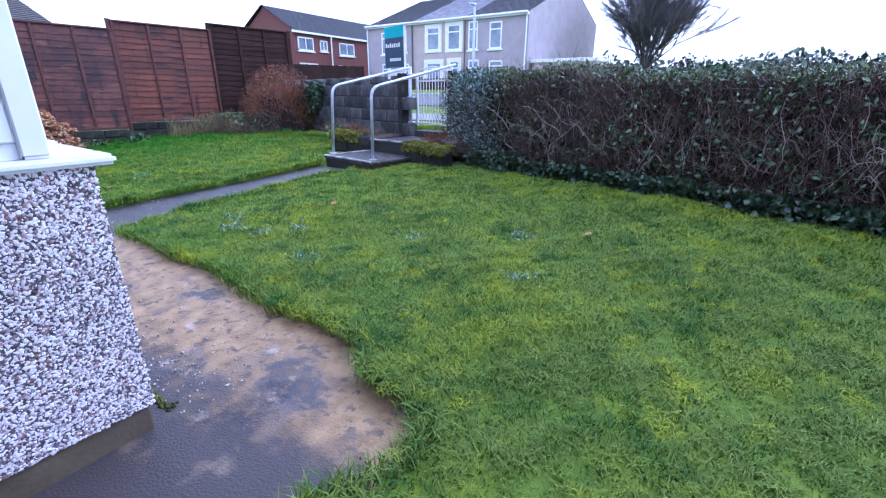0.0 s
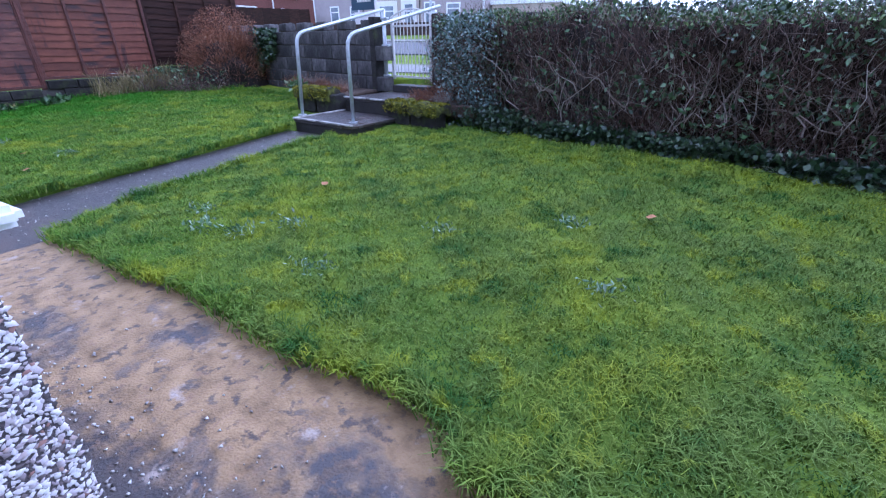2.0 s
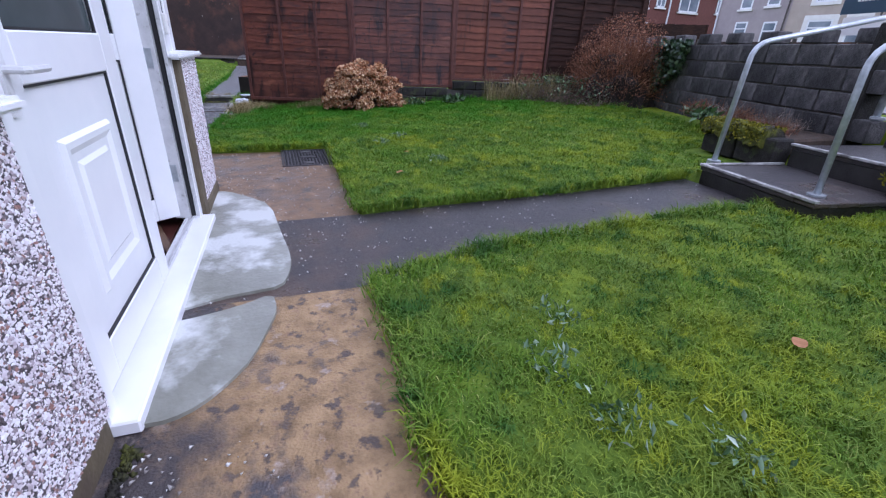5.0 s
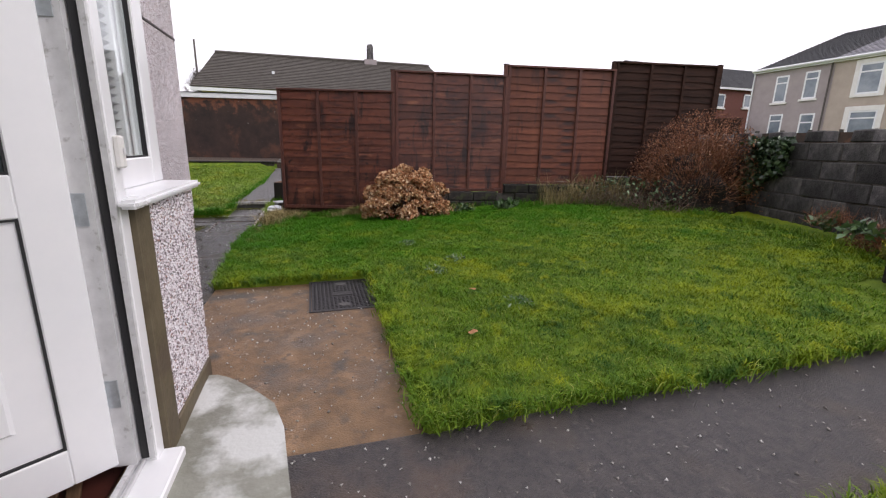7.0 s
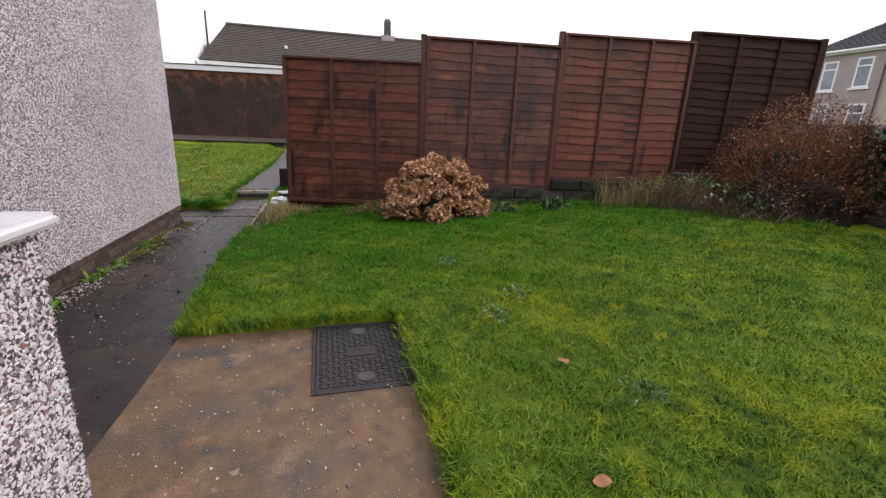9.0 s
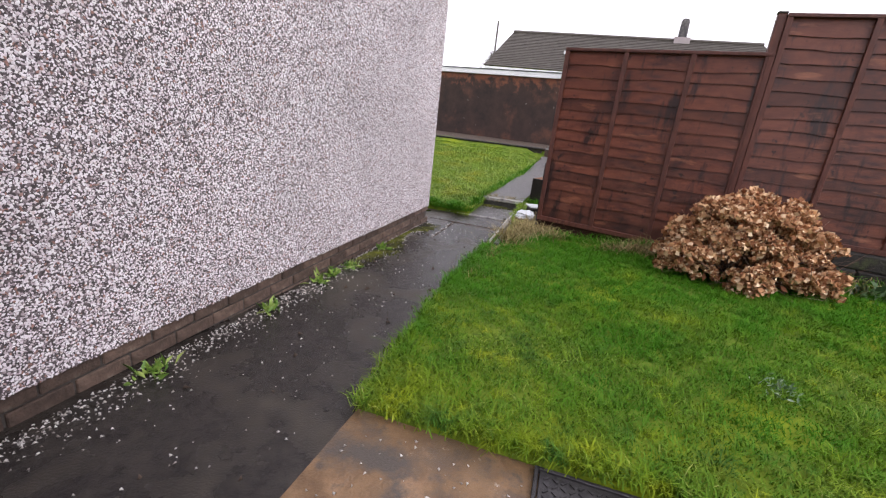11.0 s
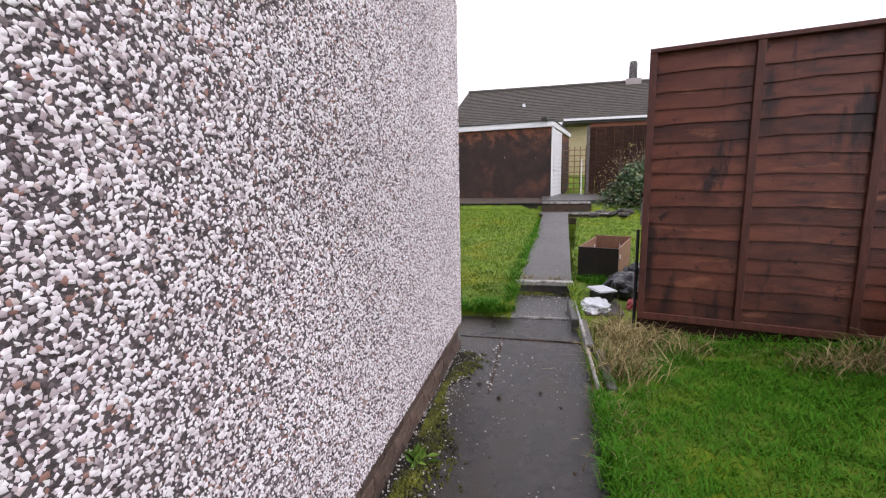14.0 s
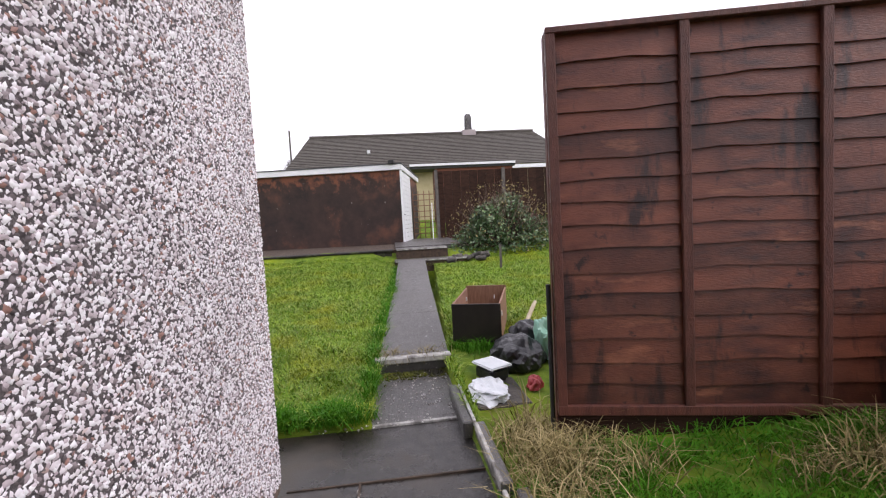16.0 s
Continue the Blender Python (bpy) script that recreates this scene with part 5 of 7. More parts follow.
def hedge_top(u):
    return 1.42 + 0.08 * ramp(u, 3.5, 6.5) + 0.05 * np.sin(u * 1.3) + 0.03 * np.sin(u * 4.1)


def hedge_front(u, z):
    return 0.06 * np.sin(u * 2.3) + 0.05 * np.sin(u * 5.7 + z * 3) - 0.05 * np.sin(z * 2.5)


# solid dark filler: the hedge's inner shade put into shape and colour
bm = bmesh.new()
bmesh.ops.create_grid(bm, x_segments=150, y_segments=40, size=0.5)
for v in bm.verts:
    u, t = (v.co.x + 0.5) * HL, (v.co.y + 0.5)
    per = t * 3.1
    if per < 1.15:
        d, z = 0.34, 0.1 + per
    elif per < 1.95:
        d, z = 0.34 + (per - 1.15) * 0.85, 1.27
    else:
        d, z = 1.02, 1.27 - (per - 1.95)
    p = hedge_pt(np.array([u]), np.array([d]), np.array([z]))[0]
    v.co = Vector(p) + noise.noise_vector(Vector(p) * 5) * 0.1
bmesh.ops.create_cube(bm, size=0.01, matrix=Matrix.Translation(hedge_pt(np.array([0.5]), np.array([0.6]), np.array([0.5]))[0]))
part("core", bm, M_SHADE_CORE, hedge, "near-black sheet standing in for the shade inside the hedge")
endb = boxes("core_end", [((0.1, 0.25, 0.1), (0.3, 0.98, 1.2))], M_SHADE_CORE, hedge, m=Matrix.Translation(HA) @ Matrix.Rotation(math.atan2(hd.y, hd.x), 4, "Z"))
N = 22000
u = rng.uniform(-0.15, HL, N)
z = rng.uniform(0.05, 1, N)
zz = hedge_base(u) + z * (hedge_top(u) - hedge_base(u))
hole = np.clip(patch(u, zz * 1.4, 4.3, 1) + 0.6 * patch(u, zz, 11.0, 2) - 0.1 - 0.8 * ramp(z, 0.8, 0.97), 0, 1)
d = hedge_front(u, zz) + rng.uniform(-0.02, 0.3, N) + 0.32 * hole
keepm = rng.random(N) > 0.55 * hole
u, d, zz, N = u[keepm], d[keepm], zz[keepm], int(keepm.sum())
dirs = rng.normal(size=(N, 3)) * 0.42 + np.array([0, 0, 0.9])
dirs -= np.outer(rng.uniform(0, 0.6, N), np.array(hn))
tw = twig_cloud("twig_mass", hedge_pt(u, d, zz - 0.1), dirs, rng.uniform(0.08, 0.4, N), rng.uniform(0.0014, 0.0036, N), M_TWIG, 78, segs=3, bend=0.36)
tw.parent = hedge
tagged(tw, "tangled brown twigs", kind="stuff")
N = 620
u = rng.uniform(0, HL, N)
st = twig_cloud("stem_mass", hedge_pt(u, hedge_front(u, 0.5) + rng.uniform(0, 0.12, N), hedge_base(u) + rng.uniform(0, 0.5, N)), rng.normal(size=(N, 3)) * np.array([0.4, 0.3, 0.3]) + np.array([0, 0, 0.9]),
                rng.uniform(0.25, 0.9, N), 0.0025 + 0.008 * rng.random(N) ** 2.5, M_PALETWIG, 79, segs=8, bend=0.3)
st.parent = hedge
tagged(st, "pale bare stems", kind="stuff")
N = 15000
u = rng.uniform(-0.1, HL, N)
dd = rng.uniform(-0.06, 1.05, N)
tl = leaf_cloud("top_leaves", hedge_pt(u, dd, hedge_top(u) - 0.07 + rng.uniform(-0.05, 0.05, N) + 0.03 * patch(u, dd, 7.0, 4) - 0.06 * (dd < 0.02)), 0.036, M_TOPLEAF, 80, up=0.5)
tl.parent = hedge
tagged(tl, "glossy green leaves along the top", kind="stuff")
N = 30000
u = rng.uniform(-0.1, HL, N)
z = rng.uniform(0.1, 1.0, N)
keepm = rng.random(N) < (0.14 + 0.5 * (patch(u, z * 2, 6.0, 3) > 0.45) + 0.6 * ramp(-u, -1.2, -0.3)) * 0.55
u, z = u[keepm], z[keepm]
zz = hedge_base(u) + z * (hedge_top(u) - hedge_base(u))
fl = leaf_cloud("face_leaves", hedge_pt(u, hedge_front(u, zz) + rng.uniform(-0.08, 0.16, len(u)), zz), 0.052, M_LEAF, 81)
fl.parent = hedge
tagged(fl, "scattered green leaves", kind="stuff")
N = 13000
u = rng.uniform(0.6, HL, N)
iv = leaf_cloud("ivy", hedge_pt(u, hedge_front(u, 0.2) + rng.uniform(-0.16, 0.12, N) * 1.0, hedge_base(u) + rng.uniform(0.0, 0.22, N) ** 1.3), 0.05, M_IVY, 82, aspect=0.95)
iv.parent = hedge
tagged(iv, "dark ivy at the foot", kind="stuff")
N = 9000
e = rng.uniform(-0.34, 0.8, N)
z = rng.uniform(0.3, 1.42, N)
ue = rng.uniform(-0.04, 0.2, N) + 0.75 * rng.random(N) * (e < 0.06) + 0.12 * patch(e, z, 5.0)
el = leaf_cloud("end_leaves", hedge_pt(ue, np.maximum(e, -0.3 + 0.22 * np.abs(z - 0.75)), z), 0.038, M_TEAL_LEAF, 83)
el.parent = hedge
tagged(el, "greener growth at the gate end", kind="stuff")
N = 3800
et = twig_cloud("end_twig_mass", hedge_pt(rng.uniform(-0.15, 0.75, N), rng.uniform(-0.22, 0.6, N), rng.uniform(0.2, 1.15, N)), rng.normal(size=(N, 3)) + np.array([0, 0, 0.5]), rng.uniform(0.12, 0.36, N), rng.uniform(0.0015, 0.003, N), M_TWIG, 84)
et.parent = hedge
tagged(et, "twigs at the gate end", kind="stuff")
N = 2600
lg = leaf_cloud("low_growth", hedge_pt(rng.uniform(0.0, 1.3, N), rng.uniform(-0.34, 0.1, N), 0.2 + 0.24 * rng.random(N) ** 1.4), 0.042, M_IVY, 85, aspect=0.8)
lg.parent = hedge
tagged(lg, "dark low growth by the mossy edging", kind="stuff")

# fern at the hedge foot
fern = thing("fern", "small pale green fern at the foot of the hedge", "fern", at=(0.05, 4.5, 0.17))
for k in range(7):
    a = k * 0.9
    n = 22
    t = np.linspace(0.05, 1, n)
    cen = np.stack([np.cos(a) * t * 0.22, np.sin(a) * t * 0.22, 0.2 * t - 0.12 * t * t], 1)
    bm = bmesh.new()
    for i in range(n - 1):
        w = 0.05 * (1 - t[i]) + 0.006
        sx, sy = -math.sin(a) * w, math.cos(a) * w
        c0, c1 = Vector(cen[i]), Vector(cen[i]) + (Vector(cen[i + 1]) - Vector(cen[i])) * 0.6
        for sg in (1, -1):
            bm.faces.new([bm.verts.new(c0), bm.verts.new(c1), bm.verts.new(c0 + Vector((sx * sg, sy * sg, 0.004)) + (c1 - c0) * 1.4)])
    part("frond", bm, M_LEAF, fern)

# brown bush by the dark fence
bush = thing("bush", "rust-brown leafless bush with ivy beside it in the fence corner", "bush")
N = 13000
rng = np.random.default_rng(90)
BC = np.array([-9.25, 7.05, 0.3])


def ball(n, c, r, lo=0.0, hi=1.0):
    q = rng.normal(size=(n, 3))
    q /= np.linalg.norm(q, axis=1)[:, None]
    q[:, 2] = np.abs(q[:, 2])
    return c + q * np.array(r) * (lo + (hi - lo) * rng.random(n) ** 0.5)[:, None]


end = ball(N, BC, (1.08, 0.85, 1.3), 0.35, 1.0)
end[:, 2] += 0.12 * patch(end[:, 0], end[:, 1], 6.0)
start = BC + (end - BC) * rng.uniform(0.2, 0.75, N)[:, None]
low_part = end[:, 2] < 0.36 + 0.4 * rng.random(N)
start, end, N = start[~low_part], end[~low_part], int((~low_part).sum())
b1 = twig_cloud("branch_mass", start, (end - BC) / np.array([1, 1, 1.4]) + rng.normal(size=(N, 3)) * 0.2 + np.array([0, 0, 0.3]), rng.uniform(0.2, 0.55, N), rng.uniform(0.0028, 0.0052, N), M_DRYLEAF, 91, segs=3, bend=0.16)
b1.parent = bush
tagged(b1, "fine rust-brown branches", kind="stuff")
q = ball(15000, BC, (1.1, 0.9, 1.38), 0.55, 1.08)
q = q[q[:, 2] > 0.32 + 0.6 * rng.random(len(q))]
b2 = leaf_cloud("dead_leaves", q, 0.027, M_DRYLEAF, 92)
b2.parent = bush
tagged(b2, "small rust-brown dead leaves", kind="stuff")
# added dark blob in place of the shade within the bush
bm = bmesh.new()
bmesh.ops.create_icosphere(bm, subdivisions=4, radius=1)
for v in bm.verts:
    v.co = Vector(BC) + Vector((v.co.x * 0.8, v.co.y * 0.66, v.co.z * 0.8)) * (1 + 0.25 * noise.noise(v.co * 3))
part("core", bm, M_SHADE_CORE, bush, "near-black blob standing in for the shade inside the bush")
iv2 = thing("ivy_clump", "dark green ivy spilling over the block wall", "ivy")
x = rng.uniform(-8.6, -7.9, 1500)
q = leaf_cloud("leaves", np.stack([x, wall_line(x) - 0.05 - rng.uniform(0, 0.22, 1500), 1.32 - 0.5 * rng.random(1500) ** 1.5 * np.clip(1.6 + (x + 8.6) * -1.2, 0.3, 1.6)], 1), 0.06, M_IVY, 93, aspect=0.9)
q.parent = iv2
tagged(q, kind="stuff")
low = thing("bramble_patch", "low straggling brambles and weeds with a few green leaves", "shrub")
N = 2200
x, y = rng.uniform(-10.2, -8.6, N), rng.uniform(5.2, 6.6, N)
k = (y > 5.0 + (x + 10.2) * 0.75) & (y < 6.9)
x, y = x[k], y[k]
q = twig_cloud("stem_mass", np.stack([x, y, land(x, y)], 1), rng.normal(size=(len(x), 3)) * 0.7 + np.array([0, 0, 0.8]), rng.uniform(0.15, 0.5, len(x)), rng.uniform(0.002, 0.004, len(x)), M_TWIG, 94, droop=0.12)
q.parent = low
tagged(q, "thin straggling stems", kind="stuff")
k = rng.random(len(x)) < 0.4
q = leaf_cloud("leaves", np.stack([x, y, land(x, y) + rng.uniform(0.02, 0.42, len(x))], 1)[k], 0.05, M_LEAF, 95)
q.parent = low
tagged(q, kind="stuff")
for c, r, nm in (((-6.2, 6.3, 0.3), (0.4, 0.25, 0.25), 1), ((-3.4, 5.65, 0.44), (0.35, 0.25, 0.16), 2)):
    t = thing("dead_plants", "brown withered plants in the bed behind the low wall", "shrub")
    n = 900
    p = ball(n, np.array(c), r)
    q = twig_cloud("stem_mass", p * 1.0, rng.normal(size=(n, 3)) + np.array([0, 0, 0.7]), rng.uniform(0.08, 0.22, n), rng.uniform(0.0015, 0.003, n), M_DRYLEAF, 95 + nm)
    q.parent = t
    tagged(q, kind="stuff")
    q = leaf_cloud("leaves", ball(500, np.array(c), r), 0.04, M_DRYLEAF, 99 + nm)
    q.parent = t
    tagged(q, kind="stuff")
gl = np.array([(-6.3, 6.0, 0.45), (-6.9, 6.45, 0.4), (-10.2, 3.5, 0.1), (-10.15, 4.15, 0.16), (-10.2, 4.3, 0.17)])
for c in gl:
    t = thing("weed", "small green leafy weed at the wall foot", "weed", "weeds at the wall foot")
    q = leaf_cloud("leaves", ball(70, c, (0.14, 0.14, 0.12)), 0.09, M_LEAF, int(abs(c[1]) * 100), up=0.7)
    q.parent = t
    tagged(q, kind="stuff")

bed = boxes("bed_soil", [((-5.78, 5.5, 0.3), (-5.06, 6.45, 0.445)), ((-3.98, 5.32, 0.3), (-2.9, 6.1, 0.44))], M_SOIL, bev=0.02)
tagged(bed, "dark soil bed behind the mossy edging", "soil bed", kind="structure")
for i, (x, y, rr) in enumerate([(-5.45, 5.75, 0.3), (-5.6, 6.2, 0.28), (-3.75, 5.55, 0.26), (-3.35, 5.5, 0.3), (-3.65, 5.95, 0.3), (-6.3, 6.35, 0.25), (-6.9, 6.5, 0.22)]):
    t = thing("dead_plant", "low brown withered plant in the soil bed", "shrub", "dead plants in the bed")
    rng = np.random.default_rng(300 + i)
    p = ball(500, np.array((x, y, 0.43)), (rr, rr, 0.13))
    q = twig_cloud("stem_mass", p, rng.normal(size=(500, 3)) + np.array([0, 0, 0.6]), rng.uniform(0.05, 0.18, 500), rng.uniform(0.0015, 0.003, 500), M_PALETWIG if i % 2 else M_DRYLEAF, 310 + i)
    q.parent = t
    tagged(q, kind="stuff")

# hydrangea
hyd = thing("hydrangea", "dead hydrangea with tan and brown papery flower heads", "hydrangea bush", at=(0, 0, 0))
HC = np.array([-10.28, 2.6, 0.12])
rng = np.random.default_rng(31)


def flower_head(seed):
    r = np.random.default_rng(seed)
    q = r.normal(size=(170, 3))
    q /= np.linalg.norm(q, axis=1)[:, None]
    q[:, 2] = np.abs(q[:, 2]) * 0.9 - 0.25
    return leaf_cloud("flower_head", q * 0.086, 0.034, M_HYD, seed + 5, aspect=1.1, fold=0.5)


heads = [flower_head(s) for s in range(4)]
hm = [h.data for h in heads]
for h in heads:
    bpy.data.objects.remove(h)
for k in range(165):
    q = rng.normal(size=3)
    q /= np.linalg.norm(q)
    q[2] = abs(q[2]) * 1.0 - 0.02
    rr = rng.uniform(0.75, 1.0)
    p = HC + q * np.array([0.52, 0.66, 0.70]) * rr
    s = rng.uniform(0.75, 1.25)
    share("flower_head", hm[k % 4], hyd, pose(*p, rng.uniform(-40, 40), rng.uniform(-40, 40), rng.uniform(0, 360)) @ Matrix.Scale(s, 4))
N = 500
end = ball(N, HC, (0.52, 0.66, 0.7), 0.7, 1.0)
q = twig_cloud("stem_mass", np.tile(HC, (N, 1)) + rng.normal(size=(N, 3)) * np.array([0.12, 0.15, 0.02]), end - HC, np.linalg.norm(end - HC, axis=1), np.full(N, 0.004), M_TWIG, 33, segs=5, bend=0.05)
q.parent = hyd
tagged(q, "thin bare stems", kind="stuff")
q = leaf_cloud("dead_leaves", ball(900, HC, (0.45, 0.58, 0.6), 0.3, 1.0), 0.06, M_DRYLEAF, 34)
q.parent = hyd
tagged(q, "curled brown leaves", kind="stuff")

# ---- small things on the ground ----
cover = thing("manhole_cover", "dark cast iron manhole cover with raised tread and lifting holes", "manhole cover", at=(-7.1, 1.41, -0.024), rz=0.5)
boxes("frame", [((-0.36, -0.26, -0.02), (0.36, -0.245, 0.006)), ((-0.36, 0.245, -0.02), (0.36, 0.26, 0.006)), ((-0.36, -0.245, -0.02), (-0.345, 0.245, 0.006)), ((0.345, -0.245, -0.02), (0.36, 0.245, 0.006))], M_IRON, cover, bev=0.002)
boxes("plate", [((-0.34, -0.24, -0.02), (0.34, 0.24, 0.003))], M_IRON, cover, bev=0.002)
bm = bmesh.new()
for i in range(22):
    for j in range(15):
        x, y = -0.31 + i * 0.0295, -0.215 + j * 0.0307
        if (abs(x) > 0.05 or abs(y) > 0.09) and (abs(abs(x) - 0.25) > 0.05 or abs(y) > 0.05):
            box(bm, (-0.011, -0.0035, 0.003), (0.011, 0.0035, 0.0075), pose(x, y, 0, 0, 0, 45 if (i + j) % 2 else -45))
box(bm, (-0.04, -0.08, 0.003), (0.04, 0.08, 0.007))
part("tread", bm, M_IRON, cover, "raised tread bars")
for sx in (-0.25, 0.25):
    bm = bmesh.new()
    tube(bm, [(sx, 0, 0.0035), (sx, 0, 0.008)], 0.042, 20)
    part("lifting_eye", bm, M_SLAB, cover, "round grey lifting plug")


def scatter_chips(name, label, n, fn, seed, size=0.006, material=None):
    r = np.random.default_rng(seed)
    p = fn(r, n)
    m = len(p)
    s = size * (0.5 + r.random(m))[:, None]
    dirs = np.array([(1, 0, -0.2), (-0.5, 0.87, -0.2), (-0.5, -0.87, -0.2), (0, 0, 0.8)])
    v = np.stack([p + s * (dirs[k] + r.normal(size=(m, 3)) * 0.25) for k in range(4)], 1).reshape(-1, 3)
    base = np.arange(m)[:, None] * 4
    f = np.concatenate([base + np.array([t]) for t in ([0, 1, 3], [1, 2, 3], [2, 0, 3], [0, 2, 1])])
    ob = tri_mesh(name, v, f, material or M_WHITECHIP)
    return tagged(ob, label, "loose chips", kind="stuff")


def along_wall(r, n):
    x = r.uniform(-10.95, -6.2, n)
    y = HY + 0.02 + np.abs(r.normal(0, 0.09, n)) + (r.random(n) < 0.12) * r.random(n) * 0.8
    return np.stack([x, y, patio_z(x) + 0.004 + 0.0 * x], 1)


scatter_chips("loose_chips", "fallen white spar chips along the wall foot", 2600, along_wall, 50, 0.0052)
scatter_chips("loose_chips", "fallen chips along the porch wall", 420, lambda r, n: np.stack([r.uniform(-3.4, -1.5, n), PY + 0.02 + np.abs(r.normal(0, 0.16, n)), np.full(n, 0.005)], 1), 51)
scatter_chips("loose_chips", "pale chips scattered on the tarmac", 420, lambda r, n: (lambda x, y: np.stack([x, y, path_z(x, y) + 0.004], 1))(r.uniform(-5.2, -4.2, n), 0.75 + 3.7 * r.random(n) ** 1.8), 52, 0.0065)
scatter_chips("loose_chips", "pale chips on the brown slab", 420, lambda r, n: (lambda x: np.stack([x, r.uniform(0.45, 1.6, n), patio_z(x) + 0.004], 1))(r.uniform(-7.4, -5.2, n)), 53, 0.006)
scatter_chips("loose_chips", "pale lichen crumbs on the rear slabs", 260, lambda r, n: (lambda x: np.stack([x, r.uniform(-0.2, 0.34, n), np.full(n, -0.114)], 1))(r.uniform(-12.7, -11.85, n)), 54, 0.007)
scatter_chips("leaf_litter", "dark wet scraps of leaf on the path", 26, lambda r, n: (lambda x: np.stack([x, r.uniform(-0.45, 0.36, n), patio_z(x) + 0.003], 1))(r.uniform(-10.5, -6.8, n)), 55, 0.016, M_SOIL)
scatter_chips("moss_crumbs", "green moss crumbs in the wall angle", 3600, lambda r, n: (lambda x: np.stack([x, HY + 0.05 + np.abs(r.normal(0, 0.055, n)) * (1 + 0.8 * patch(x, x * 0, 5.0)), patio_z(x) + 0.003], 1))(r.uniform(-10.9, -9.0, n)), 56, 0.01, M_MOSS)
scatter_chips("moss_crumbs", "green moss crumbs along the porch plinth", 900, lambda r, n: np.stack([r.uniform(-3.45, -1.6, n), PY + 0.0 + np.abs(r.normal(0, 0.02, n)), np.full(n, 0.004)], 1), 57, 0.01, M_MOSS)
for i, (x, y) in enumerate([(-8.05, -0.5), (-8.6, -0.52), (-8.75, -0.5), (-7.3, -0.5), (-9.0, -0.48), (-9.6, -0.5)]):
    t = thing("weed", "small pale green rosette weed growing in the wall angle", "weed", "weeds along the wall foot", at=(x, y, float(patio_z(x))))
    r = np.random.default_rng(i)
    q = leaf_cloud("leaves", r.normal(size=(45, 3)) * np.array([0.03, 0.02, 0.008]) + np.array([0, 0, 0.012]), 0.06, M_WEEDLEAF, 60 + i, up=0.5, aspect=0.3)
    q.parent = t
    tagged(q, kind="stuff")
for i, (x, y) in enumerate([(-3.05, 2.05), (-3.35, 2.0), (-2.85, 2.3), (-3.6, 2.2), (-2.3, 1.9), (-1.9, 2.6), (-7.2, 2.25), (-7.5, 2.5), (-6.3, 2.6), (-0.9, 2.3), (-1.2, 3.0), (-8.3, 2.2)]):
    t = thing("lawn_weed", "flat pale grey-green weed rosette in the lawn", "weed", "weeds in the lawn", at=(x, y, float(land(x, y)) + 0.03))
    r = np.random.default_rng(200 + i)
    q = leaf_cloud("leaves", r.normal(size=(60, 3)) * np.array([0.06, 0.05, 0.006]), 0.035, M_PALELEAF, 210 + i, up=0.4, aspect=0.35)
    q.parent = t
    tagged(q, kind="stuff")
clod = thing("concrete_lump", "broken pale lump of concrete at the lawn edge", "concrete lump", at=(-4.37, 2.95, 0.06))
bm = bmesh.new()
bmesh.ops.create_icosphere(bm, subdivisions=2, radius=0.06)
for v in bm.verts:
    v.co = Vector((v.co.x * 0.8, v.co.y * 1.4, v.co.z * 0.4)) * (1 + 0.4 * noise.noise(v.co * 30))
part("lump", bm, M_PALE, clod)
for x, y, rz in ((-0.8, 3.2, 20), (-5.9, 2.1, 80), (-3.1, 2.9, 130), (-6.6, 2.35, 10)):
    t = thing("fallen_leaf", "curled orange-brown fallen leaf on the grass", "leaf", "fallen leaves", at=(x, y, float(land(x, y)) + 0.05), rz=rz)
    bm = bmesh.new()
    bmesh.ops.create_grid(bm, x_segments=5, y_segments=4, size=0.03)
    for v in bm.verts:
        v.co.y *= 0.8 * (1 - (abs(v.co.x) / 0.034) ** 2) + 0.05
        v.co.z = 6 * v.co.y ** 2 + 0.006 * math.sin(v.co.x * 90)
    part("blade", bm, M_HYD, t)

# kerb beside the low path
kerb = thing("kerb_edging", "old broken concrete path edging", "kerb", kind="structure")
for i in range(3):
    boxes("kerb_stone", [((-10.95 - i * 0.6, 0.345, -0.25), (-10.37 - i * 0.6, 0.40, -0.03 + 0.012 * (i % 2)))], M_SLAB, kerb, bev=0.008, m=pose(0, 0, 0, 0, 0, 0.3 * (i - 1)))
    boxes("edge", [((-10.94 - i * 0.6, 0.341, -0.06), (-10.38 - i * 0.6, 0.36, -0.026 + 0.012 * (i % 2)))], M_PALE, kerb, "white worn edge", bev=0.004)
boxes("flag", [((-12.6, 0.41, -0.2), (-11.75, 0.75, -0.035))], M_STONE, kerb, "dark flagstone behind the kerb", bev=0.01)

joints = thing("path_joints", "dark wet joints between the path slabs", "path joint", kind="structure")
for lo, hi in (((-11.24, -0.27, -0.16), (-10.3, -0.26, -0.09)), ((-11.25, -0.6, -0.16), (-11.24, 0.335, -0.1145))):
    boxes("joint", [(lo, (hi[0], hi[1], float(patio_z((lo[0] + hi[0]) / 2)) + 0.008))], M_SOIL, joints)
scatter_chips("loose_chips", "pale crumbs in the slab joints", 45, lambda r, n: (lambda x: np.stack([x, -0.27 + r.normal(0, 0.014, n), patio_z(x) + 0.008], 1))(r.uniform(-11.2, -10.3, n)), 58, 0.008)
scatter_chips("loose_chips", "pale crumbs along the step joint", 40, lambda r, n: (lambda x: np.stack([x, r.uniform(-0.6, 0.34, n), np.full(n, -0.11)], 1))(-11.83 + r.normal(0, 0.025, n)), 59, 0.008)

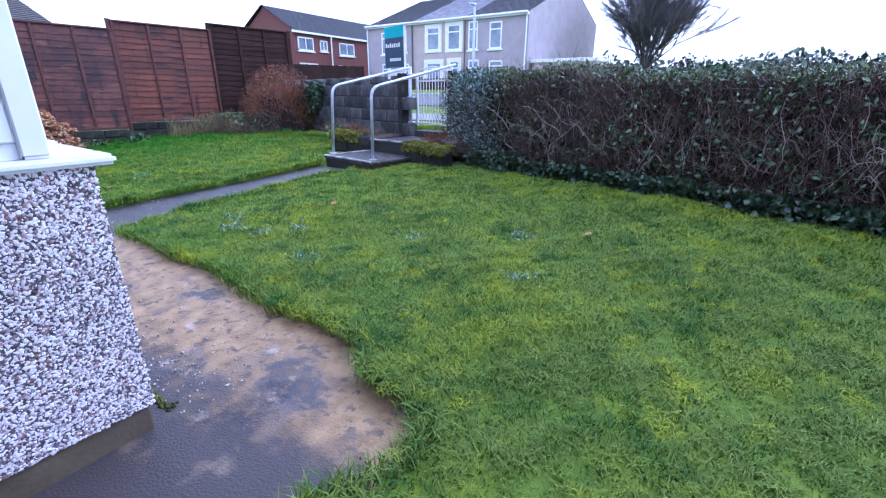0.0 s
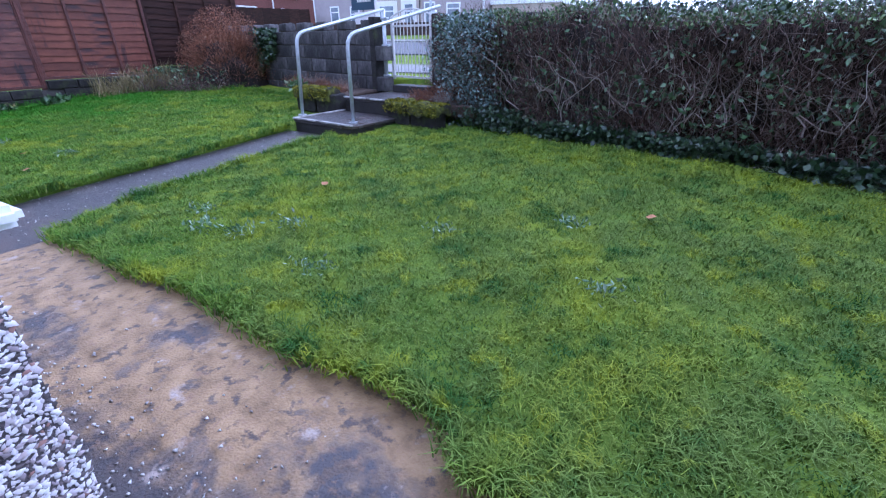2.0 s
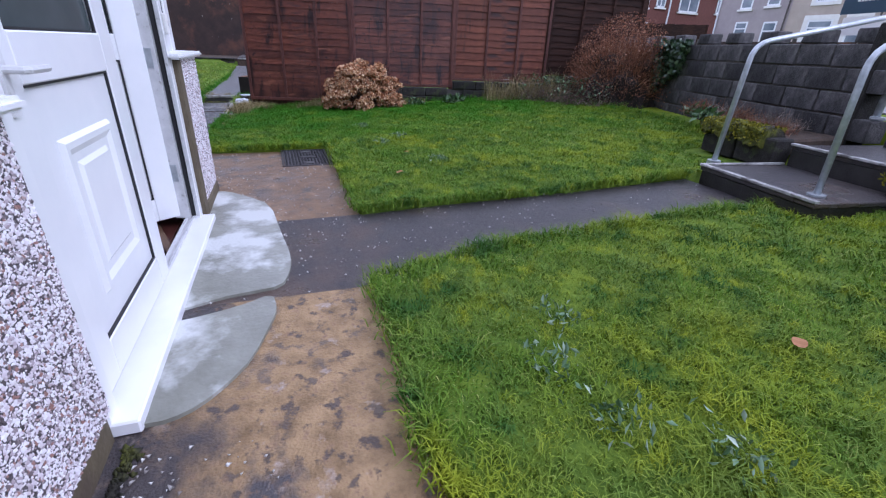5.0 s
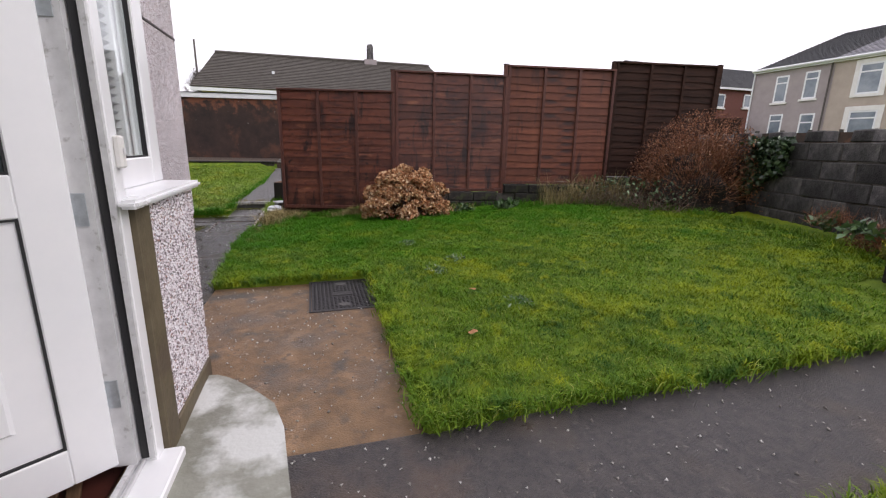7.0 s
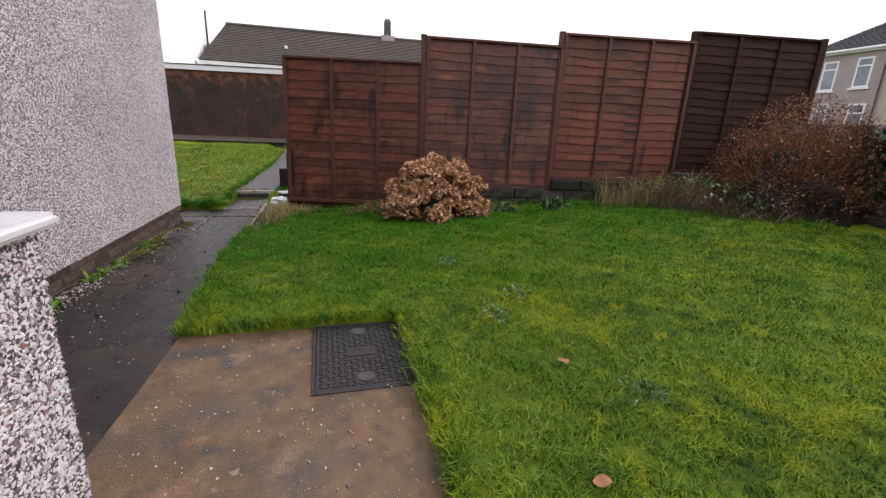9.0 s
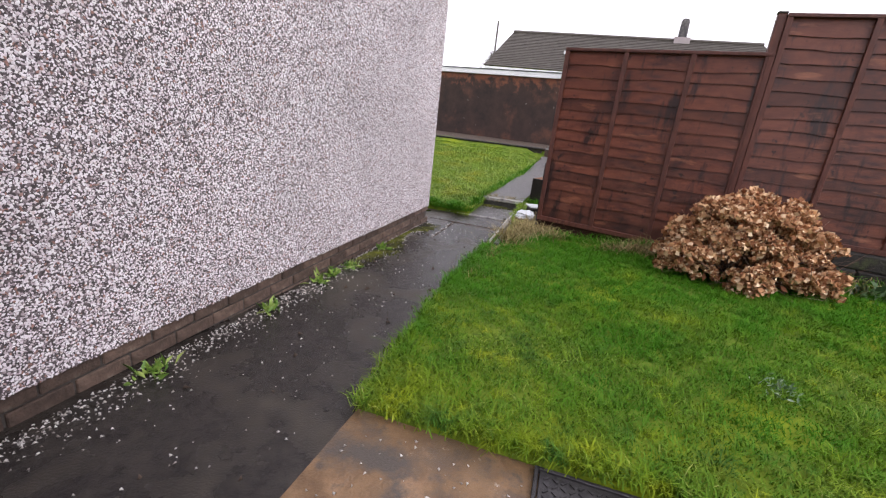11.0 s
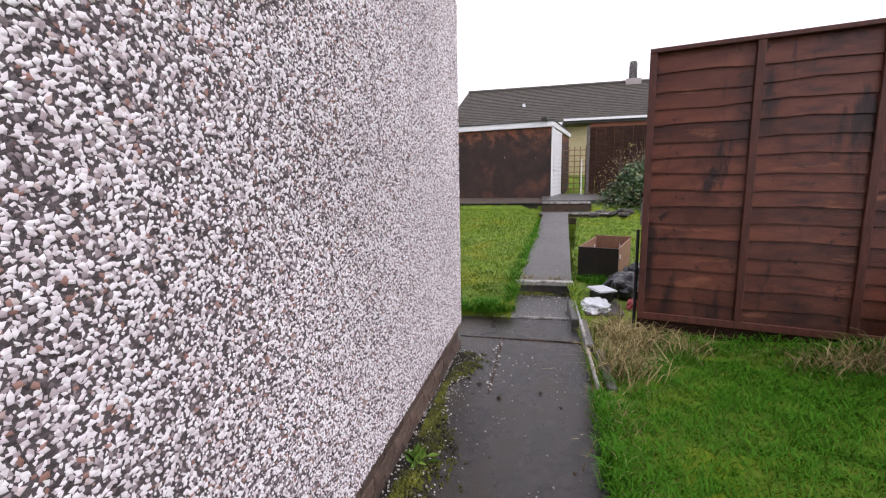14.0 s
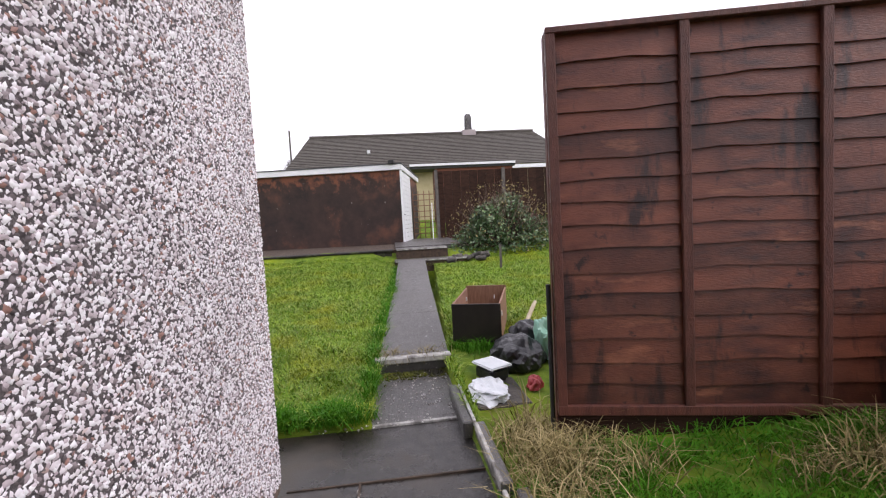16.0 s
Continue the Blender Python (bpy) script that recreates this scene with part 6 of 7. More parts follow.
scatter_chips("moss_crumbs", "dark mossy litter at the step foot", 700, lambda r, n: np.stack([-12.72 + np.abs(r.normal(0, 0.07, n)), r.uniform(-0.22, 0.36, n), np.full(n, -0.112)], 1), 77, 0.012, M_MOSS)

# wooden box
crate = thing("open_box", "open-topped dark board box lying on the garden grass", "box", at=(-13.0, 0.44, 0.02), rz=-18)
boxes("front", [((-0.018, 0, 0.0), (0, 0.43, 0.34))], M_BOXOUT, crate, "black front board", bev=0.002)
boxes("side", [((-0.92, 0.0, 0.0), (-0.02, 0.016, 0.34))], M_BOXIN, crate, bev=0.002)
boxes("side", [((-0.92, 0.414, 0.0), (-0.02, 0.43, 0.34))], M_BOXIN, crate, bev=0.002)
boxes("back", [((-0.94, 0.0, 0.0), (-0.922, 0.43, 0.36))], M_BOXIN, crate, bev=0.002)
boxes("base", [((-0.92, 0.016, 0.0), (-0.02, 0.414, 0.014))], M_BOXIN, crate)
for x, y in ((-0.1, 0.0165), (-0.8, 0.0165), (-0.92, 0.3), (-0.1, 0.4305)):
    boxes("fitting", [((x, y, 0.22), (x + 0.03, y + 0.008, 0.26))], M_WHITEPL, crate)


def crumpled(name, label, category, at, size, material, seed, amp=0.35):
    t = thing(name, label, category, at=at)
    bm = bmesh.new()
    bmesh.ops.create_icosphere(bm, subdivisions=4, radius=1)
    for v in bm.verts:
        k = 1 + amp * noise.noise(v.co * 2.2 + Vector((seed, 0, 0))) + amp * 0.5 * abs(noise.noise(v.co * 6 + Vector((seed, 5, 0))))
        v.co = Vector((v.co.x * size[0], v.co.y * size[1], max(v.co.z, -0.25) * size[2])) * k
    lowz = min(v.co.z for v in bm.verts)
    for v in bm.verts:
        v.co.z -= lowz
    part("bag", bm, material, t)
    return t


crumpled("rubbish_bag", "black plastic rubbish sack, slumped", "rubbish bag", (-12.45, 0.86, -0.03), (0.22, 0.2, 0.17), M_BLACKPL, 1, 0.22)
crumpled("rubbish_bag", "small black plastic sack leaning on the others", "rubbish bag", (-12.7, 1.0, -0.02), (0.14, 0.13, 0.2), M_BLACKPL, 7, 0.22)
crumpled("plastic_bag", "crumpled white plastic bag on the flagstone", "plastic bag", (-11.95, 0.52, -0.035), (0.18, 0.11, 0.05), M_WHITEPL, 2, 0.5)
crumpled("plastic_bag", "pale green plastic carrier bag", "plastic bag", (-12.5, 1.14, -0.02), (0.13, 0.12, 0.22), M_GREENPL, 3, 0.5)
crumpled("plastic_lump", "red plastic scrap by the fence post", "rubbish", (-11.95, 0.83, -0.03), (0.05, 0.05, 0.06), M_REDPL, 4)
tub = thing("food_tub", "dark plastic tub with a cloudy white lid", "tub", at=(-12.2, 0.6, -0.034), rz=25)
bm = bmesh.new()
box(bm, (-0.1, -0.08, 0), (0.1, 0.08, 0.1))
bevel(bm, 0.02, 2)
part("tub", bm, M_BLACKPL, tub)
bm = bmesh.new()
box(bm, (-0.12, -0.095, 0.101), (0.12, 0.095, 0.118))
bevel(bm, 0.008, 2)
part("lid", bm, M_WHITEPL, tub, "cloudy white lid")
stick = thing("timber_stick", "pale broken timber stick lying on the rubbish", "stick", at=(-13.3, 1.25, 0.04), rz=150)
bm = bmesh.new()
tube(bm, [(-0.25, 0, 0.05), (0.0, 0.01, 0.1), (0.25, 0, 0.18)], [0.018, 0.022, 0.02], 7)
part("stick", bm, M_STICK, stick)

# ---- back garden ----
bw = thing("garden_retaining_wall", "low dark mossy retaining wall below the garage", "low wall", kind="structure")
GB = [block_mesh("block", 0.44, 0.2, 0.2, M_BLACKBLOCK, 70 + s) for s in range(3)]
for row in range(2):
    for i in range(13):
        share("block", GB[(i + row) % 3], bw, pose(-19.5, 0.0 - 0.23 - i * 0.46 - 0.2 * (row % 2), 0.13 + row * 0.2, 0, 0, 90))
boxes("coping", [((-19.7, -6.5, 0.45), (-19.36, -0.02, 0.49))], M_BLACKBLOCK, bw, bev=0.01)
boxes("core", [((-19.58, -6.5, 0.0), (-19.44, -0.05, 0.449))], M_MORTAR, bw)
gs = thing("garden_steps", "grey concrete steps at the end of the garden path", "steps", kind="structure")
for a, b in (((-19.3, 0.0, 0.0), (-18.82, 1.65, 0.27)), ((-19.9, 0.05, 0.0), (-19.301, 1.25, 0.5))):
    boxes("riser", [(a, (b[0], b[1], b[2] - 0.04))], M_SOIL, gs, "dark wet riser")
    boxes("tread", [((a[0], a[1], b[2] - 0.039), (b[0] + 0.015, b[1], b[2]))], M_SLAB, gs, bev=0.006)
    boxes("nosing", [((b[0] + 0.016, a[1] + 0.02, b[2] - 0.03), (b[0] + 0.026, b[1] - 0.02, b[2] + 0.002))], M_PALE, gs, "pale worn nosing")
boxes("yard", [((-24.5, 0.05, 0.3), (-19.901, 1.9, 0.52))], M_SLAB, gs)
boxes("ledge", [((-23.5, -6.6, 0.2), (-19.701, 0.049, 0.47))], M_SOIL, gs, "dark bare strip below the garage wall")

garage = thing("garage", "flat-roofed garage with dark stained wall, white fascia and white side door", "garage", kind="structure")
boxes("wall", [((-27.0, -6.2, 0.3), (-22.5, 0.33, 2.7))], M_GARAGE, garage, "dark stained brown rendered wall")
boxes("fascia", [((-27.1, -6.3, 2.701), (-22.42, 0.4, 2.87))], M_WHITEPAINT, garage, "white roof fascia", bev=0.01)
boxes("roof_felt", [((-27.15, -6.35, 2.871), (-22.4, 0.42, 2.9))], M_ROOF_D, garage)
garage.matrix_world = Matrix.Translation((-22.5, 0.33, 0)) @ pose(0, 0, 0, 0, 0, -10) @ Matrix.Translation((22.5, -0.33, 0))
gd = new("garage_door")
gd.parent = garage
for i in range(16):
    boxes("board", [((-24.6, 0.34, 0.52 + i * 0.135), (-22.55, 0.37, 0.52 + i * 0.135 + 0.128))], M_WHITEPAINT, gd, bev=0.004)
boxes("door_frame", [((-22.549, 0.331, 0.5), (-22.47, 0.39, 2.7))], M_WHITEPAINT, gd)
bm = bmesh.new()
tube(bm, [(-22.6, 0.37, 1.35), (-22.6, 0.41, 1.35), (-22.7, 0.41, 1.35)], 0.012, 6)
part("handle", bm, M_GASKET, gd)
boxes("vent_box", [((-22.45, 0.02, 2.872), (-22.3, 0.2, 2.98))], M_GASKET, garage, "dark outlet on the roof edge", bev=0.01)

tr = thing("trellis", "brown timber trellis by the cream wall", "trellis", at=(-25.0, 0.8, 0.52), kind="")
for i in range(5):
    boxes("upright", [((0, i * 0.2, 0), (0.03, i * 0.2 + 0.03, 1.7))], M_BOXIN, tr)
for i in range(8):
    boxes("crossbar", [((0.031, 0, 0.15 + i * 0.2), (0.05, 0.85, 0.18 + i * 0.2))], M_BOXIN, tr)
boxes("pole", [((0.3, 0.75, 0.0), (0.33, 0.78, 1.2))], M_WHITEPAINT, thing("white_pole", "thin white pole leaning in the yard", "pole", at=(-24.0, 0.6, 0.52)))

rf = thing("rear_fence", "dark brown board fence at the back of the garden", "fence", kind="structure")
for i in range(26):
    boxes("board", [((-24.2 + 0.02 * (i % 2), 1.56 + i * 0.3, 0.35), (-24.17 + 0.02 * (i % 2), 1.85 + i * 0.3, 2.8))], M_FENCE_DARK, rf)
for y in (1.55, 3.9, 6.3, 8.7):
    boxes("post", [((-24.15, y, 0.4), (-24.05, y + 0.1, 2.84))], M_BARK, rf)

shr = thing("shrub", "evergreen shrub with pale twig tips at the end of the garden", "shrub")
rng = np.random.default_rng(41)
SC = np.array([-19.95, 2.75, 0.25])
end = ball(1500, SC, (1.0, 1.45, 1.7), 0.3, 1.06)
q = twig_cloud("branch_mass", SC + (end - SC) * 0.4, end - SC, np.linalg.norm(end - SC, axis=1) * 0.65, np.full(1500, 0.006), M_TWIG, 42, bend=0.12)
q.parent = shr
tagged(q, "brown branches", kind="stuff")
lobes = [ball(1500, SC + np.array(o), r, 0.4, 1.08) for o, r in (((0, 0, 0), (0.85, 1.0, 1.3)), ((0.2, -0.8, -0.25), (0.5, 0.6, 0.95)), ((0.1, 1.0, -0.2), (0.6, 0.7, 1.0)), ((-0.2, 0.2, 0.5), (0.5, 0.6, 0.95)), ((0.3, -0.45, 0.3), (0.4, 0.5, 0.85)), ((0.5, 0.3, -0.3), (0.4, 0.9, 0.8)))]
q = leaf_cloud("leaves", np.concatenate(lobes), 0.085, M_LEAF, 43)
q.parent = shr
tagged(q, "dark green leaves", kind="stuff")
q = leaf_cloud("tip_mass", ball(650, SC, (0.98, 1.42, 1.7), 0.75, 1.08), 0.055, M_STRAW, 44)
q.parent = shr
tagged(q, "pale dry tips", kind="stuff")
# dark filler blob that stands in for shade behind the shrub's leaves
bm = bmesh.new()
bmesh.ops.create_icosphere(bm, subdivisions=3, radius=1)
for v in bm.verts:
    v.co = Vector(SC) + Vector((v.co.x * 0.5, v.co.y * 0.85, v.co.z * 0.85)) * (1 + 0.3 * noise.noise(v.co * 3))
part("core", bm, M_SHADE_CORE, shr)
stones = thing("stone_pile", "heap of dark stones at the top of the garden steps", "stones")
rnd = random.Random(12)
st_me = block_mesh("stone", 0.22, 0.1, 0.16, M_STONE, 90, 0.03)
for i in range(15):
    share("stone", st_me, stones, pose(-19.0 + rnd.uniform(-0.2, 0.5), 1.3 + rnd.uniform(-0.1, 0.9), 0.24 + rnd.uniform(-0.04, 0.1), rnd.uniform(-25, 25), rnd.uniform(-25, 25), rnd.uniform(0, 180)))
plant = thing("garden_stake", "thin weathered stake standing in the lawn", "stake", at=(-17.3, 2.0, 0.1))
boxes("stake", [((-0.015, -0.02, -0.1), (0.015, 0.02, 0.5))], M_BARK, plant)


# ---- far buildings ----
def tiled_roof(parent, name, eave_a, eave_b, ridge_b, ridge_a, rows, material, thick=0.05):
    """Courses of tiles stepped one over another, between an eave and a ridge."""
    ea, eb, rb, ra = (Vector(q) for q in (eave_a, eave_b, ridge_b, ridge_a))
    nrm = (eb - ea).cross(ra - ea).normalized()
    if nrm.z < 0:
        nrm = -nrm
    bm = bmesh.new()
    for i in range(rows):
        t0, t1 = i / rows, (i + 1.15) / rows
        t1 = min(t1, 1.0)
        a0, b0, b1, a1 = ea.lerp(ra, t0), eb.lerp(rb, t0), eb.lerp(rb, t1), ea.lerp(ra, t1)
        vs = [bm.verts.new(q) for q in (a0 + nrm * thick, b0 + nrm * thick, b1, a1, a0 - nrm * 0.01, b0 - nrm * 0.01)]
        bm.faces.new((vs[0], vs[1], vs[2], vs[3]))
        bm.faces.new((vs[4], vs[5], vs[1], vs[0]))
    return tagged(part(name, bm, material, parent), kind="stuff")


def far_window(parent, x0, x1, z0, z1, y, surround=0.0, name="window"):
    w = new(name)
    w.parent = parent
    if surround:
        s = surround
        boxes("surround", [((x0, y - 0.04, z0), (x0 + s, y + 0.02, z1)), ((x1 - s, y - 0.04, z0), (x1, y + 0.02, z1)), ((x0 + s, y - 0.04, z1 - s), (x1 - s, y + 0.02, z1)), ((x0 + s, y - 0.07, z0), (x1 - s, y + 0.02, z0 + s * 0.7))], M_TRIM, w, "white painted surround")
        x0, x1, z0, z1 = x0 + s, x1 - s, z0 + s * 0.7, z1 - s
    else:
        boxes("sill", [((x0 - 0.12, y - 0.1, z0 - 0.12), (x1 + 0.12, y + 0.02, z0))], M_TRIM, w)
    f = 0.1
    zt = z1 - (z1 - z0) * 0.3
    boxes("frame", [((x0, y - 0.02, z0), (x0 + f, y + 0.03, z1)), ((x1 - f, y - 0.02, z0), (x1, y + 0.03, z1)), ((x0 + f, y - 0.02, z0), (x1 - f, y + 0.03, z0 + f)),
                    ((x0 + f, y - 0.02, z1 - f), (x1 - f, y + 0.03, z1)), ((x0 + f, y - 0.02, zt), (x1 - f, y + 0.03, zt + f * 0.8))], M_WHITEPAINT, w)
    boxes("pane", [((x0 + f, y - 0.012, z0 + f), (x1 - f, y - 0.003, zt))], M_GLASS_FAR, w)
    boxes("pane", [((x0 + f, y - 0.012, zt + f * 0.8), (x1 - f, y - 0.003, z1 - f))], M_GLASS_FAR, w)
    return w


TY = 31.4
specs = [("terraced_house", -28.9, -23.83, M_RENDER_A, M_ROOF_D, [(-27.3, -26.45, 4.3, 6.0, 0), (-25.45, -24.6, 4.4, 6.05, 0), (-27.3, -26.4, 2.0, 3.55, 0)], (-25.3, -24.4, 1.55, 3.5, 0), "grey-pink rendered end terraced house with a dark tiled roof"),
         ("terraced_house", -23.83, -18.8, M_RENDER_B, M_ROOF_L, [(-22.72, -21.1, 4.25, 6.3, 0.22), (-20.75, -19.15, 4.2, 6.35, 0.22), (-22.8, -20.9, 1.8, 3.75, 0.25)], (-20.55, -19.25, 1.55, 3.8, 0.22), "cream rendered terraced house, white window surrounds, old slate roof"),
         ("terraced_house", -18.8, -13.8, M_RENDER_A, M_ROOF_D, [(-18.65, -17.85, 4.3, 6.25, 0), (-16.85, -15.85, 4.3, 6.1, 0), (-16.8, -15.7, 2.1, 3.5, 0)], (-18.6, -17.7, 1.55, 3.6, 0), "grey rendered end terraced house with a dark tiled roof")]
for name, xa, xb, wm, rm, wins, dr, label in specs:
    h = thing(name, label, "house", "terraced houses across the road", at=(0, 0, 0))
    bm = bmesh.new()
    vs = {}
    for i, x in enumerate((xa, xb)):
        for j, (y, z) in enumerate(((TY, 0.8), (TY, 6.55), (39.5, 9.7), (47.5, 7.4), (47.5, 0.8))):
            vs[i, j] = bm.verts.new((x + (0.002 if i == 0 else -0.002), y, z))
    for j in range(5):
        k = (j + 1) % 5
        bm.faces.new((vs[0, j], vs[0, k], vs[1, k], vs[1, j]))
    for i in range(2):
        bm.faces.new([vs[i, j] for j in range(5)])
    part("wall", bm, wm, h, "rendered wall")
    tiled_roof(h, "roof", (xa, TY - 0.25, 6.5), (xb, TY - 0.25, 6.5), (xb, 39.5, 9.76), (xa, 39.5, 9.76), 24, rm)
    tiled_roof(h, "roof", (xa, 47.7, 7.4), (xb, 47.7, 7.4), (xb, 39.5, 9.76), (xa, 39.5, 9.76), 20, rm)
    bm = bmesh.new()
    tube(bm, [(xa, TY - 0.3, 6.5), (xb, TY - 0.3, 6.5)], 0.08, 8)
    part("gutter", bm, M_WHITEPAINT, h)
    boxes("fascia", [((xa + 0.002, TY - 0.22, 6.35), (xb - 0.002, TY - 0.003, 6.5))], M_WHITEPAINT if wm is M_RENDER_A else M_TRIM, h)
    bm = bmesh.new()
    tube(bm, [(xb - 0.12, TY - 0.1, 6.4), (xb - 0.12, TY - 0.1, 1.5)], 0.05, 6)
    part("downpipe", bm, M_WHITEPAINT if xb > -15 else M_BARK, h)
    for w in wins:
        far_window(h, *w[:4], TY, w[4])
    far_window(h, *dr[:4], TY, dr[4], name="door")
    boxes("step", [((dr[0], TY - 0.6, 1.2), (dr[1], TY - 0.01, 1.55))], M_PAVE, h)
bm = bmesh.new()
tube(bm, [(-28.85, TY - 0.1, 6.4), (-28.85, TY - 0.1, 1.5)], 0.05, 6)
part("downpipe", bm, M_WHITEPAINT, bpy.data.objects["terraced_house"])
tw = thing("street_wall", "low dark brick wall before the terraced houses", "garden wall", kind="structure")
for i in range(20):
    boxes("panel", [((-29.0 + i * 1.5, 27.0, 0.8), (-27.55 + i * 1.5, 27.22, 2.15))], M_GARAGE, tw)
    boxes("pier", [((-27.549 + i * 1.5, 26.97, 0.8), (-27.501 + i * 1.5, 27.25, 2.3))], M_STONE, tw)
dwall = thing("boundary_wall", "long black boarded wall beside the brick houses", "garden wall", at=(0, 0, 0), kind="structure")
for i in range(9):
    boxes("panel", [((-37.0 + i * 1.0, 29.6, 0.8), (-36.02 + i * 1.0, 29.8, 3.7 - 0.05 * i))], M_FENCE_DARK, dwall)
lowb = thing("outbuilding", "low flat-roofed outbuilding with a white fascia", "outbuilding")
boxes("wall", [((-13.6, 32.0, 1.0), (-9.0, 36.0, 3.3))], M_RENDER_B, lowb)
boxes("fascia", [((-13.7, 31.9, 3.301), (-8.9, 36.1, 3.52))], M_WHITEPAINT, lowb)

brick = thing("brick_house", "red brick semi-detached houses with a dark tiled roof", "house")
bm = bmesh.new()
for y0, y1 in ((29.9, 52.0),):
    vs = {}
    for i, y in enumerate((y0, y1)):
        for j, (x, z) in enumerate(((-36.9, 0.8), (-36.9, 6.7), (-40.9, 9.0), (-44.9, 6.7), (-44.9, 0.8))):
            vs[i, j] = bm.verts.new((x, y, z))
    for j in range(5):
        k = (j + 1) % 5
        bm.faces.new((vs[0, j], vs[0, k], vs[1, k], vs[1, j]))
    for i in range(2):
        bm.faces.new([vs[i, j] for j in range(5)])
part("wall", bm, M_REDBRICK, brick, "red brick wall")
tiled_roof(brick, "roof", (-36.6, 29.6, 6.7), (-36.6, 52.2, 6.7), (-40.9, 52.2, 9.1), (-40.9, 29.6, 9.1), 20, M_ROOF_D)
tiled_roof(brick, "roof", (-45.2, 29.6, 6.7), (-45.2, 52.2, 6.7), (-40.9, 52.2, 9.1), (-40.9, 29.6, 9.1), 20, M_ROOF_D)
boxes("fascia", [((-36.75, 29.6, 6.5), (-36.6, 52.2, 6.68))], M_WHITEPAINT, brick)
bm = bmesh.new()
tube(bm, [(-36.7, 34.4, 6.6), (-36.7, 34.4, 1.0)], 0.07, 6)
part("downpipe", bm, M_WHITEPAINT, brick)
for y0, y1, z0, z1 in ((30.3, 32.2, 5.0, 6.2), (33.0, 34.0, 5.1, 6.1), (35.6, 37.8, 4.9, 6.1), (30.3, 32.6, 2.6, 3.9), (35.4, 37.8, 2.5, 3.9), (40, 42, 5.0, 6.2), (44, 46, 5.0, 6.2)):
    w = new("window")
    w.parent = brick
    boxes("frame", [((-36.9, y0, z0), (-36.84, y0 + 0.12, z1)), ((-36.9, y1 - 0.12, z0), (-36.84, y1, z1)), ((-36.9, y0, z0), (-36.84, y1, z0 + 0.12)), ((-36.9, y0, z1 - 0.12), (-36.84, y1, z1)),
                    ((-36.9, (y0 + y1) / 2 - 0.05, z0), (-36.84, (y0 + y1) / 2 + 0.05, z1))], M_WHITEPAINT, w)
    boxes("pane", [((-36.899, y0 + 0.1, z0 + 0.1), (-36.86, y1 - 0.1, z1 - 0.1))], M_GLASS_FAR, w)
    boxes("sill", [((-36.9, y0 - 0.1, z0 - 0.12), (-36.78, y1 + 0.1, z0 - 0.001))], M_TRIM, w)

# bungalow behind the garage
bb = thing("rear_bungalow", "bungalow with a brown concrete tile roof and a chimney", "house")
boxes("wall", [((-44.5, -5.2, 1.2), (-35.0, 11.5, 4.4))], M_CREAM, bb, "cream wall")
RZ, RX = 6.95, -39.0
tiled_roof(bb, "roof", (-34.4, -5.7, 4.25), (-34.4, 11.6, 4.25), (RX, 10.2, RZ + 0.05), (RX, -4.95, RZ), 22, M_ROOF_BR, 0.04)
tiled_roof(bb, "roof", (-43.6, -5.7, 4.25), (-43.6, 11.6, 4.25), (RX, 10.2, RZ + 0.05), (RX, -4.95, RZ), 20, M_ROOF_BR, 0.04)
tiled_roof(bb, "roof", (-43.6, -5.7, 4.25), (-34.4, -5.7, 4.25), (RX + 0.02, -4.95, RZ), (RX - 0.02, -4.95, RZ), 20, M_ROOF_BR, 0.04)
tiled_roof(bb, "roof", (-43.6, 11.6, 4.25), (-34.4, 11.6, 4.25), (RX + 0.02, 10.2, RZ), (RX - 0.02, 10.2, RZ), 20, M_ROOF_BR, 0.04)
bm = bmesh.new()
tube(bm, [(RX, -4.95, RZ + 0.04), (RX, 10.2, RZ + 0.09)], 0.11, 8)
part("ridge", bm, M_ROOF_BR, bb)
boxes("chimney_base", [((RX - 0.35, 5.2, RZ - 0.5), (RX + 0.35, 6.1, RZ + 0.22))], M_RENDER_A, bb, "rendered chimney base")
bm = bmesh.new()
tube(bm, [(RX, 5.65, RZ + 0.221), (RX, 5.65, RZ + 1.15), (RX, 5.65, RZ + 1.3)], [0.26, 0.24, 0.18], 12)
part("chimney", bm, M_BLOCKWALL, bb, "dark round chimney pot")
boxes("fascia", [((-34.45, -5.7, 4.0), (-34.38, 11.6, 4.2))], M_WHITEPAINT, bb)
boxes("skylight", [((-36.2, -1.15, 5.4), (-36.05, -0.98, 5.58))], M_WHITEPAINT, bb)
can = thing("lean_to_roof", "dark lean-to roof behind the garage", "lean-to")
boxes("roof", [((-31.0, 1.0, 3.55), (-29.5, 6.0, 3.72))], M_ROOF_D, can)
boxes("fascia", [((-29.49, 1.0, 3.66), (-29.4, 6.0, 3.76))], M_WHITEPAINT, can)
boxes("wall", [((-31.0, 2.2, 0.6), (-29.6, 5.9, 3.549))], M_GARAGE, can)

for nm, at, hgt in (("telegraph_pole", (-45.0, -7.45, 1.5), 7.3), ("street_lamp", (-15.04, 26.0, 1.0), 5.2), ("telegraph_pole", (-20.0, 14.5, 0.8), 4.2)):
    p = thing(nm, "grey weathered timber telegraph pole" if nm[0] == "t" else "slim grey steel street lamp", nm.replace("_", " "), at=at)
    bm = bmesh.new()
    tube(bm, [(0, 0, -0.3), (0, 0, hgt)], [0.1, 0.07], 8)
    part("pole", bm, M_BARK if nm[0] == "t" else M_GALV, p)
bpy.data.objects.remove(bpy.data.objects["telegraph_pole.001"].children[0])
bpy.data.objects.remove(bpy.data.objects["telegraph_pole.001"])
la = bpy.data.objects["street_lamp"]
